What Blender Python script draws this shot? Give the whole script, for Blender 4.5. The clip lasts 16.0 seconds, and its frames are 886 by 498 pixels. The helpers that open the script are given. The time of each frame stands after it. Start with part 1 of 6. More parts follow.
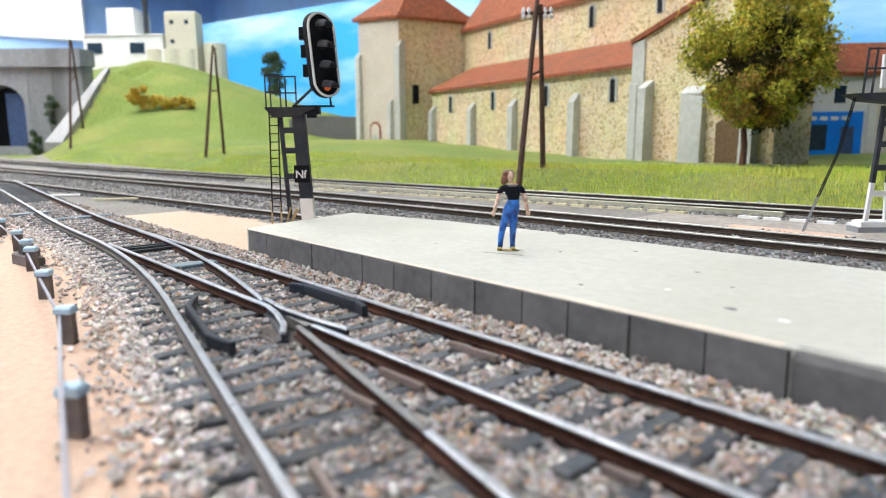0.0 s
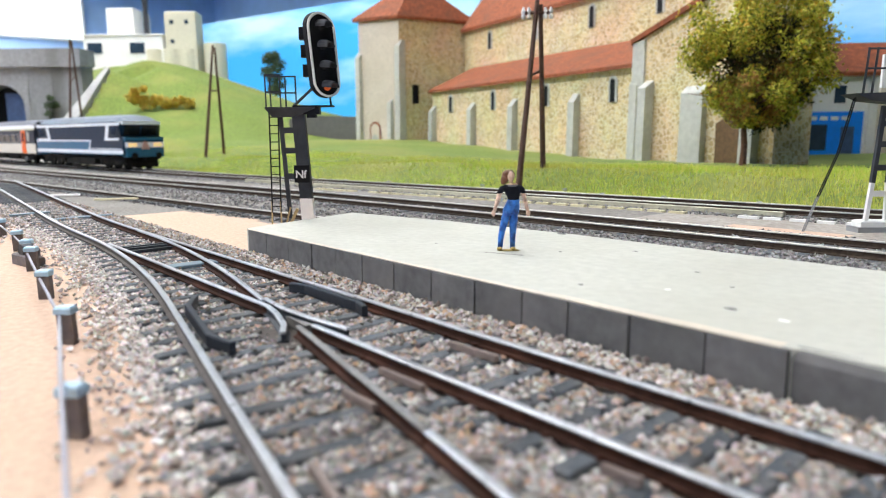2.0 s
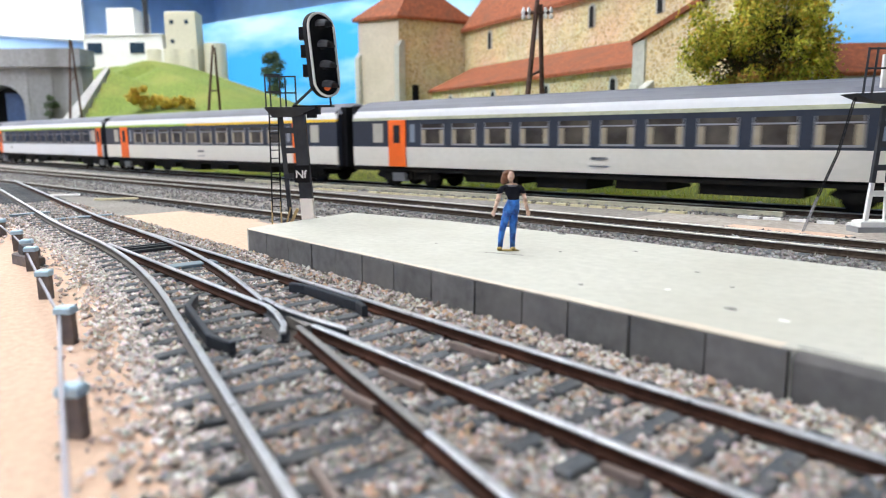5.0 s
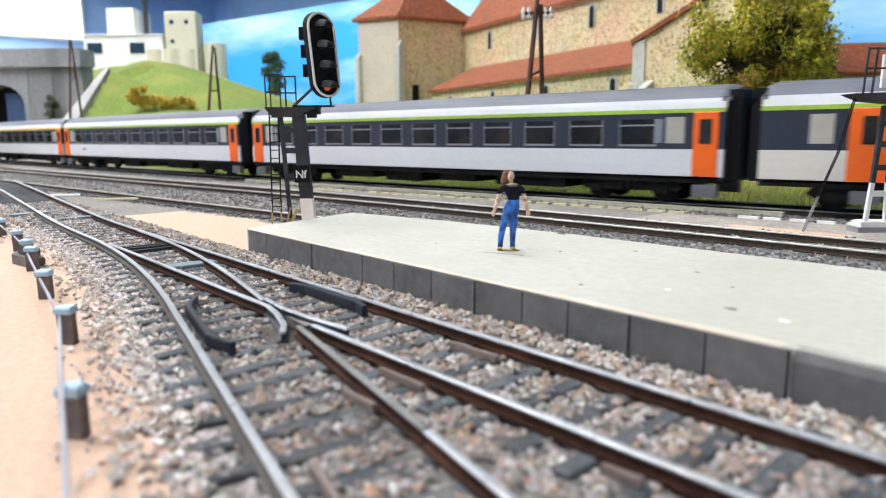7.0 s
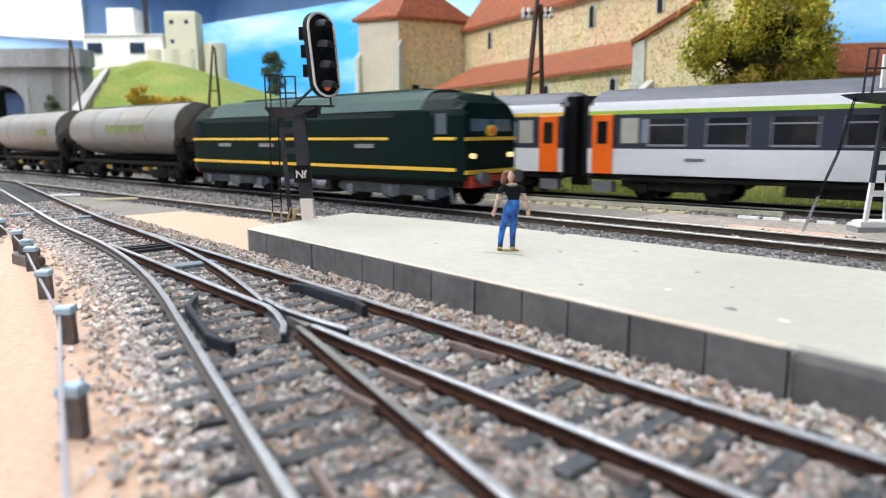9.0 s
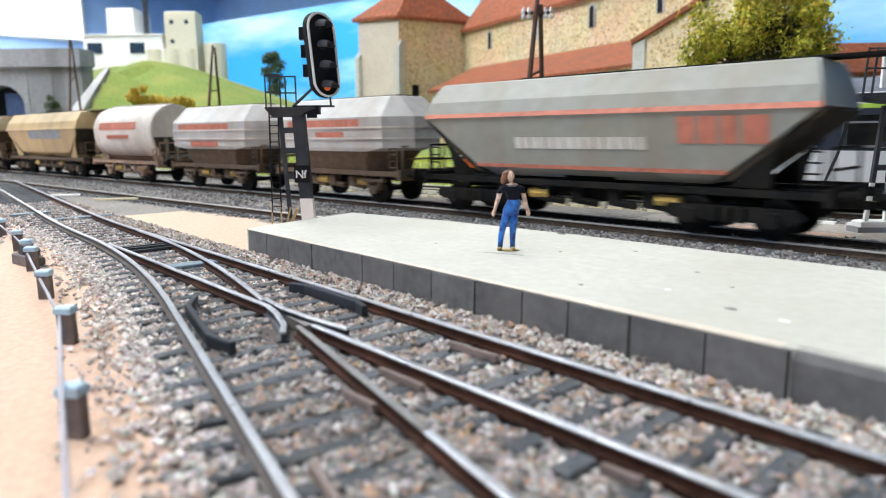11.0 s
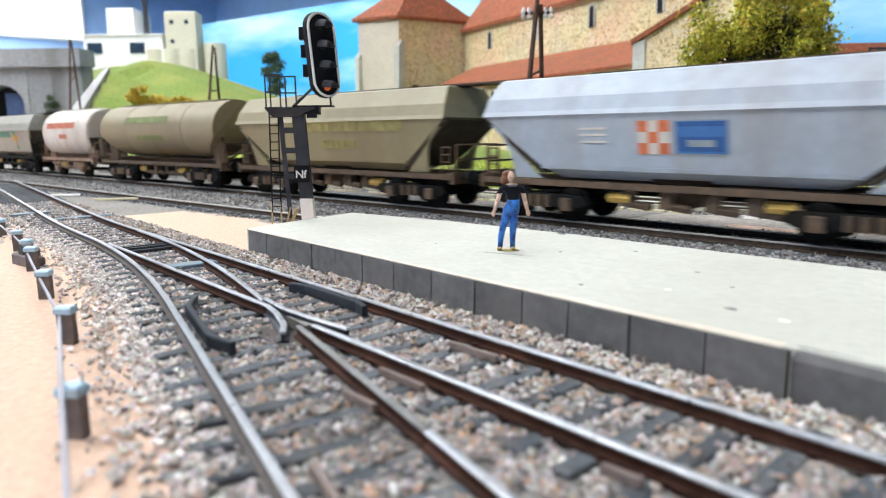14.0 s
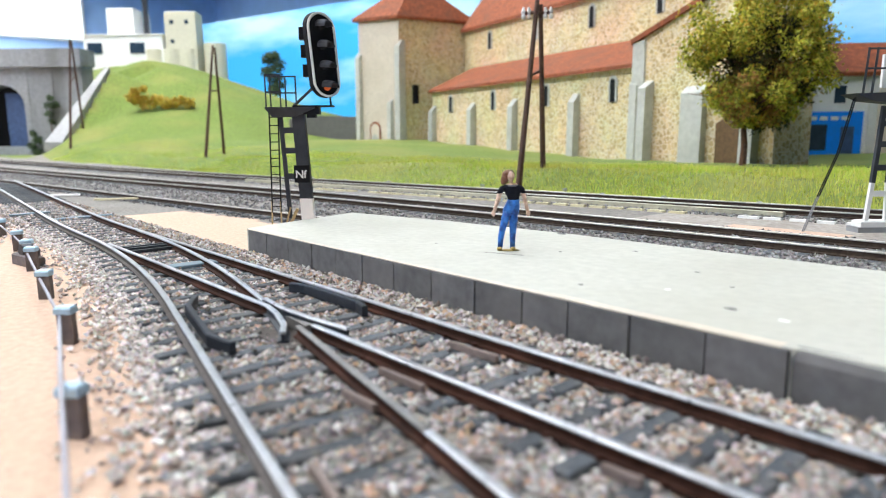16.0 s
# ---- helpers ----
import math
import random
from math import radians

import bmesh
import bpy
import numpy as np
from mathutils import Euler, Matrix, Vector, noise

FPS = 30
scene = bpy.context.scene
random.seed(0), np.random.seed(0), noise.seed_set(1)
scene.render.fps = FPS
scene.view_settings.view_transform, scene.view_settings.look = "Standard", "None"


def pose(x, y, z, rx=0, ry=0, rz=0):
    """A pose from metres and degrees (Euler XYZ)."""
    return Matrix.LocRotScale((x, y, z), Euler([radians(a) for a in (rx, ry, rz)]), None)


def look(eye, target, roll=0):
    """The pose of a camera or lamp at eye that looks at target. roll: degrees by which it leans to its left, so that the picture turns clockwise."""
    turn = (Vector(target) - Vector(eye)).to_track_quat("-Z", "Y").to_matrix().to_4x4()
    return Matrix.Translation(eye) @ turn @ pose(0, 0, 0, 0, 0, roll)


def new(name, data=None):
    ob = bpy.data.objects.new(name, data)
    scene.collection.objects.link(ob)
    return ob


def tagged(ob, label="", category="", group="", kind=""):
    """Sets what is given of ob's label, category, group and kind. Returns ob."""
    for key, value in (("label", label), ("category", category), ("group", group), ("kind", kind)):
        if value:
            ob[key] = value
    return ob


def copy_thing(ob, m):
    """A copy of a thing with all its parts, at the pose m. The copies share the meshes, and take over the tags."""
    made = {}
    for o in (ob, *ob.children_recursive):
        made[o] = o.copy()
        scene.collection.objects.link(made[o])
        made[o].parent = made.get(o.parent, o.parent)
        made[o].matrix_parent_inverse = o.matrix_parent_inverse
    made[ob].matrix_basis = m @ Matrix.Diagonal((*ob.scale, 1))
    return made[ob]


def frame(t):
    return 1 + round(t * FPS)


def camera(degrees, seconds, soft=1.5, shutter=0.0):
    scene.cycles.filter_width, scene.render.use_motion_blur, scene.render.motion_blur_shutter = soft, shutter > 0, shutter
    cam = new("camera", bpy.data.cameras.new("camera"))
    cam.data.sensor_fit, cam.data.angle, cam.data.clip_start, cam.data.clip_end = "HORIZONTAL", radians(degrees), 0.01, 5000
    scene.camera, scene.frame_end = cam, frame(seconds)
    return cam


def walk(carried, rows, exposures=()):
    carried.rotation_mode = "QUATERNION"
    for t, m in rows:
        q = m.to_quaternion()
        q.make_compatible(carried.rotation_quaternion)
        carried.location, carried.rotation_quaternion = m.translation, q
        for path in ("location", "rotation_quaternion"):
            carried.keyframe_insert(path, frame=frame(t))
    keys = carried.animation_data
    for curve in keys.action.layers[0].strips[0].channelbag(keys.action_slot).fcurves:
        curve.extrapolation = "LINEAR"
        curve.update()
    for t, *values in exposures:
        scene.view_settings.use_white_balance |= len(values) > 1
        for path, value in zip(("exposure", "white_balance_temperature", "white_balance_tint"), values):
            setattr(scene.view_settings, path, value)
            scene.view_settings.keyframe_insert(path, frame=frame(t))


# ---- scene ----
MM = 0.001
FWD = (-0.7405, 0.6507, -0.16844)
EYE = (0.0, 0.0, 0.0324)
cam = camera(66.6, 16.0, soft=1.05, shutter=0.22)
HERE = look(EYE, [a + b for a, b in zip(EYE, FWD)], -0.47)
cam.data.dof.use_dof, cam.data.dof.focus_distance, cam.data.dof.aperture_fstop = True, 0.200, 25.0
walk(cam, [(0.0, HERE), (16.0, HERE)], [(0.0, 0.0, 6350, 9), (9.0, 0.0, 6350, 9), (11.5, 0.05, 6200, 8), (16.0, 0.07, 6200, 8)])

# ---- light: a closed exhibition room with ceiling panels ----
world = bpy.data.worlds.new("world")
world.use_nodes = True
world.node_tree.nodes["Background"].inputs[0].default_value = (0.75, 0.85, 1.0, 1)
world.node_tree.nodes["Background"].inputs[1].default_value = 0.3
scene.world = world
scene.view_settings.exposure = 0.0


def ceiling_lamp(x, y, z, sx, sy, watts):
    data = bpy.data.lights.new("ceiling_lamp", "AREA")
    data.shape, data.size, data.size_y, data.energy = "RECTANGLE", sx, sy, watts
    data.color = (0.95, 0.98, 1.0)
    ob = new("ceiling_lamp", data)
    ob.location = (x, y, z)
    return ob


# assumed panels out of view; the last is added to brighten the west wall
LAMPS = [(-1.1, -0.7, 20.5), (0.6, -0.9, 1.3), (-2.7, -0.8, 13), (-1.0, 0.4, 9), (-4.0, 0.7, 3), (-6.1, 0.9, 16)]
for lx, ly, power in LAMPS:
    ceiling_lamp(lx, ly, 1.36, 1.2, 0.5, power)


# ---- mesh helpers, all in millimetres ----
def link_mesh(name, bm, material):
    me = bpy.data.meshes.new(name)
    bmesh.ops.recalc_face_normals(bm, faces=bm.faces)
    bm.to_mesh(me)
    bm.free()
    me.transform(Matrix.Scale(MM, 4))
    if material:
        me.materials.append(material)
    return me


def part(name, bm, material, parent, label="", smooth=False):
    me = link_mesh(name, bm, material)
    if smooth:
        for f in me.polygons:
            f.use_smooth = True
    ob = new(name, me)
    ob.parent = parent
    return tagged(ob, label)


def thing(name, label, category, at=(0, 0, 0), rz=0.0, group="", kind=""):
    ob = new(name)
    ob.empty_display_size = 0.01
    ob.matrix_basis = pose(at[0] * MM, at[1] * MM, at[2] * MM, 0, 0, rz)
    return tagged(ob, label, category, group, kind)


def solid(name, bm, material, label, category, at=(0, 0, 0), rz=0.0, group="", kind="", smooth=False):
    me = link_mesh(name, bm, material)
    if smooth:
        for f in me.polygons:
            f.use_smooth = True
    ob = new(name, me)
    ob.matrix_basis = pose(at[0] * MM, at[1] * MM, at[2] * MM, 0, 0, rz)
    return tagged(ob, label, category, group, kind)


def lower(v, k=0.88, z0=13.0, kx=1.0):
    """Bring the upper works of a built thing down to scale, and its length too."""
    for ob in v.children_recursive:
        if ob.type == "MESH":
            for p in ob.data.vertices:
                p.co.x *= kx
                if p.co.z > z0 * MM:
                    p.co.z = (z0 + (p.co.z / MM - z0) * k) * MM
    return v


def bm_new():
    return bmesh.new()


def hexa(bm, pts):
    """Box from eight corners: four below, four above, both in the same turn."""
    v = [bm.verts.new(p) for p in pts]
    for f in ((3, 2, 1, 0), (4, 5, 6, 7), (0, 1, 5, 4), (1, 2, 6, 5), (2, 3, 7, 6), (3, 0, 4, 7)):
        bm.faces.new([v[i] for i in f])
    return bm


def box(bm, x0, x1, y0, y1, z0, z1):
    return hexa(bm, [(x0, y0, z0), (x1, y0, z0), (x1, y1, z0), (x0, y1, z0),
                     (x0, y0, z1), (x1, y0, z1), (x1, y1, z1), (x0, y1, z1)])


def cbox(bm, x0, x1, y0, y1, z0, z1, c):
    """Box with its upper edges and corners cut by c."""
    return loft(bm, [[(x0, y0, z0), (x1, y0, z0), (x1, y1, z0), (x0, y1, z0)],
                     [(x0, y0, z1 - c), (x1, y0, z1 - c), (x1, y1, z1 - c), (x0, y1, z1 - c)],
                     [(x0 + c, y0 + c, z1), (x1 - c, y0 + c, z1), (x1 - c, y1 - c, z1), (x0 + c, y1 - c, z1)]])


def loft(bm, rings, caps=True, closed=True):
    vs = [[bm.verts.new(p) for p in r] for r in rings]
    n = len(rings[0])
    for a, b in zip(vs, vs[1:]):
        for i in range(n if closed else n - 1):
            bm.faces.new((a[i], a[(i + 1) % n], b[(i + 1) % n], b[i]))
    if caps and closed:
        bm.faces.new(vs[0][::-1])
        bm.faces.new(vs[-1])
    return bm


def rod(bm, p, q, r, n=6, r2=None):
    p, q = Vector(p), Vector(q)
    d = (q - p).normalized()
    u = d.orthogonal().normalized()
    w = d.cross(u)
    ring = lambda c, s: [c + (u * math.cos(2 * math.pi * i / n) + w * math.sin(2 * math.pi * i / n)) * s for i in range(n)]
    return loft(bm, [ring(p, r), ring(q, r if r2 is None else r2)])


def prism(bm, poly, a, b, axis="y"):
    """Extrude a polygon: axis y takes (x, z), axis x takes (y, z), axis z takes (x, y)."""
    put = {"y": lambda p, t: (p[0], t, p[1]), "x": lambda p, t: (t, p[0], p[1]), "z": lambda p, t: (p[0], p[1], t)}[axis]
    return loft(bm, [[put(p, a) for p in poly], [put(p, b) for p in poly]])


def sweep(bm, pts, section):
    """Carry a section of (across, up) along a way of points in plan."""
    rings = []
    for i, p in enumerate(pts):
        a, b = pts[max(i - 1, 0)], pts[min(i + 1, len(pts) - 1)]
        d = Vector((b[0] - a[0], b[1] - a[1], 0)).normalized()
        n = Vector((-d.y, d.x, 0))
        rings.append([Vector(p) + n * s + Vector((0, 0, h)) for s, h in section])
    return loft(bm, rings)


# ---- materials ----
def material(name, colour, rough=0.6, metal=0.0, dark=0.75, grain=900.0, stain=90.0, bump=0.15, stain_colour=None, stain_amount=0.35, island=0.0, streak=False):
    m = bpy.data.materials.new(name)
    m.use_nodes = True
    nt = m.node_tree
    n, l = nt.nodes, nt.links
    b = n["Principled BSDF"]
    b.inputs["Metallic"].default_value = metal
    co = n.new("ShaderNodeTexCoord").outputs["Object"]
    fine, broad = n.new("ShaderNodeTexNoise"), n.new("ShaderNodeTexNoise")
    fine.inputs["Scale"].default_value, fine.inputs["Detail"].default_value = grain, 5
    broad.inputs["Scale"].default_value, broad.inputs["Detail"].default_value = stain, 4
    l.new(co, fine.inputs["Vector"])
    if max(colour) < 0.09:
        b.inputs["Specular IOR Level"].default_value = 0.1 if rough > 0.5 else 0.2
    run = n.new("ShaderNodeMapping")
    run.inputs["Scale"].default_value = (1.0, 1.0, 0.12 if streak else 1.0)
    l.new(co, run.inputs["Vector"]), l.new(run.outputs["Vector"], broad.inputs["Vector"])
    ramp = n.new("ShaderNodeValToRGB")
    ramp.color_ramp.elements[0].position, ramp.color_ramp.elements[1].position = 0.3, 0.7
    ramp.color_ramp.elements[0].color = (*[c * dark for c in colour], 1)
    ramp.color_ramp.elements[1].color = (*[min(1, c * (2 - dark) ** 0.5) for c in colour], 1)
    l.new(fine.outputs["Fac"], ramp.inputs["Fac"])
    mix = n.new("ShaderNodeMix")
    mix.data_type = "RGBA"
    sr = n.new("ShaderNodeMapRange")
    sr.inputs["From Min"].default_value, sr.inputs["From Max"].default_value = 0.45, 0.75
    sr.inputs["To Max"].default_value = stain_amount
    l.new(broad.outputs["Fac"], sr.inputs["Value"])
    l.new(sr.outputs["Result"], mix.inputs["Factor"])
    l.new(ramp.outputs["Color"], mix.inputs["A"])
    mix.inputs["B"].default_value = (*(stain_colour or [c * 0.55 for c in colour]), 1)
    out = mix.outputs["Result"]
    if island:
        geo = n.new("ShaderNodeObjectInfo")
        hsv = n.new("ShaderNodeHueSaturation")
        mr = n.new("ShaderNodeMapRange")
        mr.inputs["To Min"].default_value, mr.inputs["To Max"].default_value = 1 - island, 1 + island
        l.new(geo.outputs["Random"], mr.inputs["Value"])
        l.new(mr.outputs["Result"], hsv.inputs["Value"])
        l.new(out, hsv.inputs["Color"])
        out = hsv.outputs["Color"]
    l.new(out, b.inputs["Base Color"])
    rr = n.new("ShaderNodeMapRange")
    rr.inputs["To Min"].default_value, rr.inputs["To Max"].default_value = max(0.03, rough - 0.1), min(1, rough + 0.12)
    l.new(fine.outputs["Fac"], rr.inputs["Value"])
    l.new(rr.outputs["Result"], b.inputs["Roughness"])
    if bump:
        bp = n.new("ShaderNodeBump")
        bp.inputs["Strength"].default_value, bp.inputs["Distance"].default_value = bump, 0.0006
        l.new(fine.outputs["Fac"], bp.inputs["Height"])
        l.new(bp.outputs["Normal"], b.inputs["Normal"])
    return m


def glow(name, colour, strength):
    m = bpy.data.materials.new(name)
    m.use_nodes = True
    b = m.node_tree.nodes["Principled BSDF"]
    b.inputs["Base Color"].default_value = (*colour, 1)
    b.inputs["Emission Color"].default_value = (*colour, 1)
    b.inputs["Emission Strength"].default_value = strength
    return m


def pebbles(name, colours, rough=0.85, sat=0.8, value=1.35, patch=None):
    """Stones of one heap: each island of the mesh takes its own colour."""
    m = bpy.data.materials.new(name)
    m.use_nodes = True
    n, l = m.node_tree.nodes, m.node_tree.links
    b = n["Principled BSDF"]
    b.inputs["Roughness"].default_value = rough
    geo = n.new("ShaderNodeNewGeometry")
    ramp = n.new("ShaderNodeValToRGB")
    ramp.color_ramp.interpolation = "CONSTANT"
    while len(ramp.color_ramp.elements) < len(colours):
        ramp.color_ramp.elements.new(0.5)
    for i, c in enumerate(colours):
        ramp.color_ramp.elements[i].position = i / len(colours)
        ramp.color_ramp.elements[i].color = (*c, 1)
    l.new(geo.outputs["Random Per Island"], ramp.inputs["Fac"])
    noise_tex = n.new("ShaderNodeTexNoise")
    noise_tex.inputs["Scale"].default_value = 1500
    l.new(n.new("ShaderNodeTexCoord").outputs["Object"], noise_tex.inputs["Vector"])
    mix = n.new("ShaderNodeMix")
    mix.data_type, mix.blend_type = "RGBA", "MULTIPLY"
    mix.inputs["Factor"].default_value = 0.6
    l.new(ramp.outputs["Color"], mix.inputs["A"])
    l.new(noise_tex.outputs["Color"], mix.inputs["B"])
    mix.clamp_result = True
    gain = n.new("ShaderNodeHueSaturation")
    gain.inputs["Value"].default_value = value
    gain.inputs["Saturation"].default_value = sat
    l.new(mix.outputs["Result"], gain.inputs["Color"])
    out = gain.outputs["Color"]
    if patch:
        scale, tint, most = patch
        broad = n.new("ShaderNodeTexNoise")
        broad.inputs["Scale"].default_value, broad.inputs["Detail"].default_value = scale, 3
        l.new(n.new("ShaderNodeTexCoord").outputs["Object"], broad.inputs["Vector"])
        mr = n.new("ShaderNodeMapRange")
        mr.inputs["From Min"].default_value, mr.inputs["From Max"].default_value, mr.inputs["To Max"].default_value = 0.45, 0.68, most
        l.new(broad.outputs["Fac"], mr.inputs["Value"])
        pm = n.new("ShaderNodeMix")
        pm.data_type = "RGBA"
        pm.inputs["B"].default_value = (*tint, 1)
        l.new(mr.outputs["Result"], pm.inputs["Factor"]), l.new(out, pm.inputs["A"])
        out = pm.outputs["Result"]
    l.new(out, b.inputs["Base Color"])
    return m


def masonry(name, light, dark_c, joint, size):
    """Random rubble: cells of stone in pale joints."""
    m = bpy.data.materials.new(name)
    m.use_nodes = True
    n, l = m.node_tree.nodes, m.node_tree.links
    b = n["Principled BSDF"]
    b.inputs["Roughness"].default_value = 0.9
    co = n.new("ShaderNodeTexCoord").outputs["Object"]
    cell, edge = n.new("ShaderNodeTexVoronoi"), n.new("ShaderNodeTexVoronoi")
    edge.feature = "DISTANCE_TO_EDGE"
    for v in (cell, edge):
        v.inputs["Scale"].default_value = 1000.0 / size
        l.new(co, v.inputs["Vector"])
    ramp = n.new("ShaderNodeValToRGB")
    ramp.color_ramp.elements[0].color, ramp.color_ramp.elements[1].color = (*dark_c, 1), (*light, 1)
    sep = n.new("ShaderNodeSeparateColor")
    l.new(cell.outputs["Color"], sep.inputs["Color"])
    l.new(sep.outputs["Red"], ramp.inputs["Fac"])
    mr = n.new("ShaderNodeMapRange")
    mr.inputs["From Min"].default_value, mr.inputs["From Max"].default_value = 0.02, 0.12
    l.new(edge.outputs["Distance"], mr.inputs["Value"])
    mix = n.new("ShaderNodeMix")
    mix.data_type = "RGBA"
    mix.inputs["A"].default_value = (*joint, 1)
    l.new(mr.outputs["Result"], mix.inputs["Factor"])
    l.new(ramp.outputs["Color"], mix.inputs["B"])
    broad = n.new("ShaderNodeTexNoise")
    broad.inputs["Scale"].default_value = 25
    l.new(co, broad.inputs["Vector"])
    m2 = n.new("ShaderNodeMix")
    m2.data_type, m2.blend_type = "RGBA", "MULTIPLY"
    m2.inputs["Factor"].default_value = 0.3
    l.new(mix.outputs["Result"], m2.inputs["A"])
    l.new(broad.outputs["Color"], m2.inputs["B"])
    l.new(m2.outputs["Result"], b.inputs["Base Color"])
    bp = n.new("ShaderNodeBump")
    bp.inputs["Strength"].default_value, bp.inputs["Distance"].default_value = 0.6, 0.001
    l.new(mr.outputs["Result"], bp.inputs["Height"])
    l.new(bp.outputs["Normal"], b.inputs["Normal"])
    return m


M_SAND = material("sand", (0.62, 0.435, 0.325), 0.95, 0, 0.82, 700, 25, 0.5, (0.52, 0.38, 0.27), 0.4)
M_GREYBED = material("grey_bed", (0.26, 0.24, 0.22), 0.95, 0, 0.6, 600, 60, 0.8, (0.16, 0.14, 0.12), 0.5)
M_DUSTBED = material("dusty_bed", (0.40, 0.36, 0.32), 0.95, 0, 0.7, 600, 60, 0.6, (0.24, 0.20, 0.17), 0.6)
M_GRASS = material("grass_sheet", (0.150, 0.205, 0.035), 0.95, 0, 0.66, 260, 12, 0.8, (0.26, 0.24, 0.065), 0.75)
M_BLADE = pebbles("grass_blades", [(0.44, 0.56, 0.07), (0.55, 0.62, 0.10), (0.36, 0.48, 0.05), (0.68, 0.62, 0.16), (0.48, 0.58, 0.06)], 0.9, 1.0, value=1.55, patch=(22.0, (0.62, 0.54, 0.13), 0.75))
M_STONES = pebbles("ballast_stones", [(0.26, 0.23, 0.22), (0.40, 0.36, 0.34), (0.16, 0.14, 0.13), (0.30, 0.21, 0.16), (0.22, 0.21, 0.21), (0.48, 0.44, 0.43), (0.11, 0.095, 0.085), (0.29, 0.25, 0.23), (0.36, 0.21, 0.12), (0.24, 0.20, 0.18)], value=1.7)
M_STONES_P = pebbles("ballast_dusty", [(0.58, 0.51, 0.46), (0.70, 0.63, 0.58), (0.40, 0.34, 0.30), (0.50, 0.40, 0.33), (0.62, 0.56, 0.52), (0.33, 0.27, 0.24), (0.74, 0.69, 0.66), (0.46, 0.42, 0.40)], value=1.5)
M_STONES_W = pebbles("ballast_clean", [(0.51, 0.468, 0.433), (0.34, 0.297, 0.272), (0.442, 0.255, 0.136), (0.612, 0.57, 0.535), (0.238, 0.196, 0.17), (0.442, 0.391, 0.357), (0.136, 0.102, 0.085), (0.391, 0.306, 0.238)])
M_STONES_G = pebbles("ballast_grey", [(0.20, 0.19, 0.19), (0.29, 0.28, 0.28), (0.12, 0.115, 0.115), (0.38, 0.37, 0.36), (0.17, 0.155, 0.15), (0.24, 0.225, 0.21)])
M_SLEEPER = material("sleeper_wood", (0.075, 0.085, 0.098), 0.85, 0, 0.6, 1200, 220, 0.4, (0.15, 0.14, 0.135), 0.6, island=0.3)
M_RAILTOP = material("rail_head", (0.55, 0.57, 0.60), 0.30, 0.55, 0.85, 800, 60, 0.05, (0.30, 0.28, 0.27), 0.6)
M_RAILDULL = material("rail_head_dull", (0.23, 0.225, 0.22), 0.5, 0.3, 0.75, 700, 80, 0.08, (0.12, 0.10, 0.09), 0.6)
M_RAILDUST = material("rail_dusty", (0.10, 0.085, 0.078), 0.8, 0.1, 0.6, 900, 80, 0.2, (0.05, 0.035, 0.028), 0.6)
M_RAILSIDE = material("rail_rust", (0.036, 0.016, 0.011), 0.75, 0.1, 0.6, 900, 80, 0.2, (0.10, 0.042, 0.028), 0.6)
M_RAILDARK = material("check_rail", (0.040, 0.045, 0.056), 0.45, 0.3, 0.7, 900, 90, 0.1)
M_CONC = material("platform_surface", (0.515, 0.51, 0.455), 0.9, 0, 0.9, 420, 26, 0.35, (0.385, 0.375, 0.315), 0.6)
M_BLOCK = material("platform_block", (0.118, 0.114, 0.114), 0.85, 0, 0.7, 420, 70, 0.35, (0.19, 0.178, 0.172), 0.6, island=0.1)
M_MORTAR = material("block_joint", (0.05, 0.05, 0.05), 0.9)
M_STONE = masonry("church_rubble", (0.88, 0.70, 0.38), (0.56, 0.39, 0.17), (0.92, 0.82, 0.60), 3.6)
M_ASHLAR = material("dressed_stone", (0.52, 0.52, 0.48), 0.9, 0, 0.85, 220, 40, 0.2, (0.36, 0.34, 0.30), 0.5)
M_RENDER = material("pale_render", (0.68, 0.60, 0.50), 0.9, 0, 0.9, 300, 30, 0.2, (0.56, 0.48, 0.38), 0.5)
M_TILE = material("clay_tiles", (0.29, 0.080, 0.030), 0.85, 0, 0.55, 240, 40, 0.5, (0.16, 0.065, 0.035), 0.75)
M_DARK = material("dark_void", (0.008, 0.008, 0.010), 0.5, 0, 0.8)
M_CONCW = material("weathered_concrete", (0.31, 0.315, 0.33), 0.9, 0, 0.8, 160, 18, 0.3, (0.15, 0.145, 0.14), 0.75, streak=True)
M_WHITE = material("white_paint", (0.80, 0.79, 0.77), 0.7, 0, 0.93, 300, 40, 0.08, (0.66, 0.63, 0.60), 0.4)
M_CREAM = material("cream_silo", (0.60, 0.57, 0.45), 0.85, 0, 0.9, 200, 15, 0.2, (0.5, 0.47, 0.36), 0.5)
M_POLE = material("creosoted_wood", (0.10, 0.050, 0.034), 0.8, 0, 0.6, 500, 90, 0.2)
M_SIGNAL = material("signal_grey_paint", (0.045, 0.049, 0.058), 0.6, 0.1, 0.85, 700, 90, 0.05, (0.11, 0.11, 0.115), 0.5)
M_BLACK = material("matt_black", (0.012, 0.012, 0.014), 0.55, 0, 0.8, 800, 90, 0.05)
M_BRASS = material("bare_brass", (0.50, 0.38, 0.20), 0.5, 0.6, 0.8)
M_BLUE = material("shop_blue", (0.0, 0.24, 0.95), 0.6, 0, 0.9, 300, 40, 0.05)
# near-black leaf colours that hold the shade inside the crown
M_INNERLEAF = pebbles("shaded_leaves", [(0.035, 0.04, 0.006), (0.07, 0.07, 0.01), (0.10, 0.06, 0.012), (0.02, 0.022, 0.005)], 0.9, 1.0)
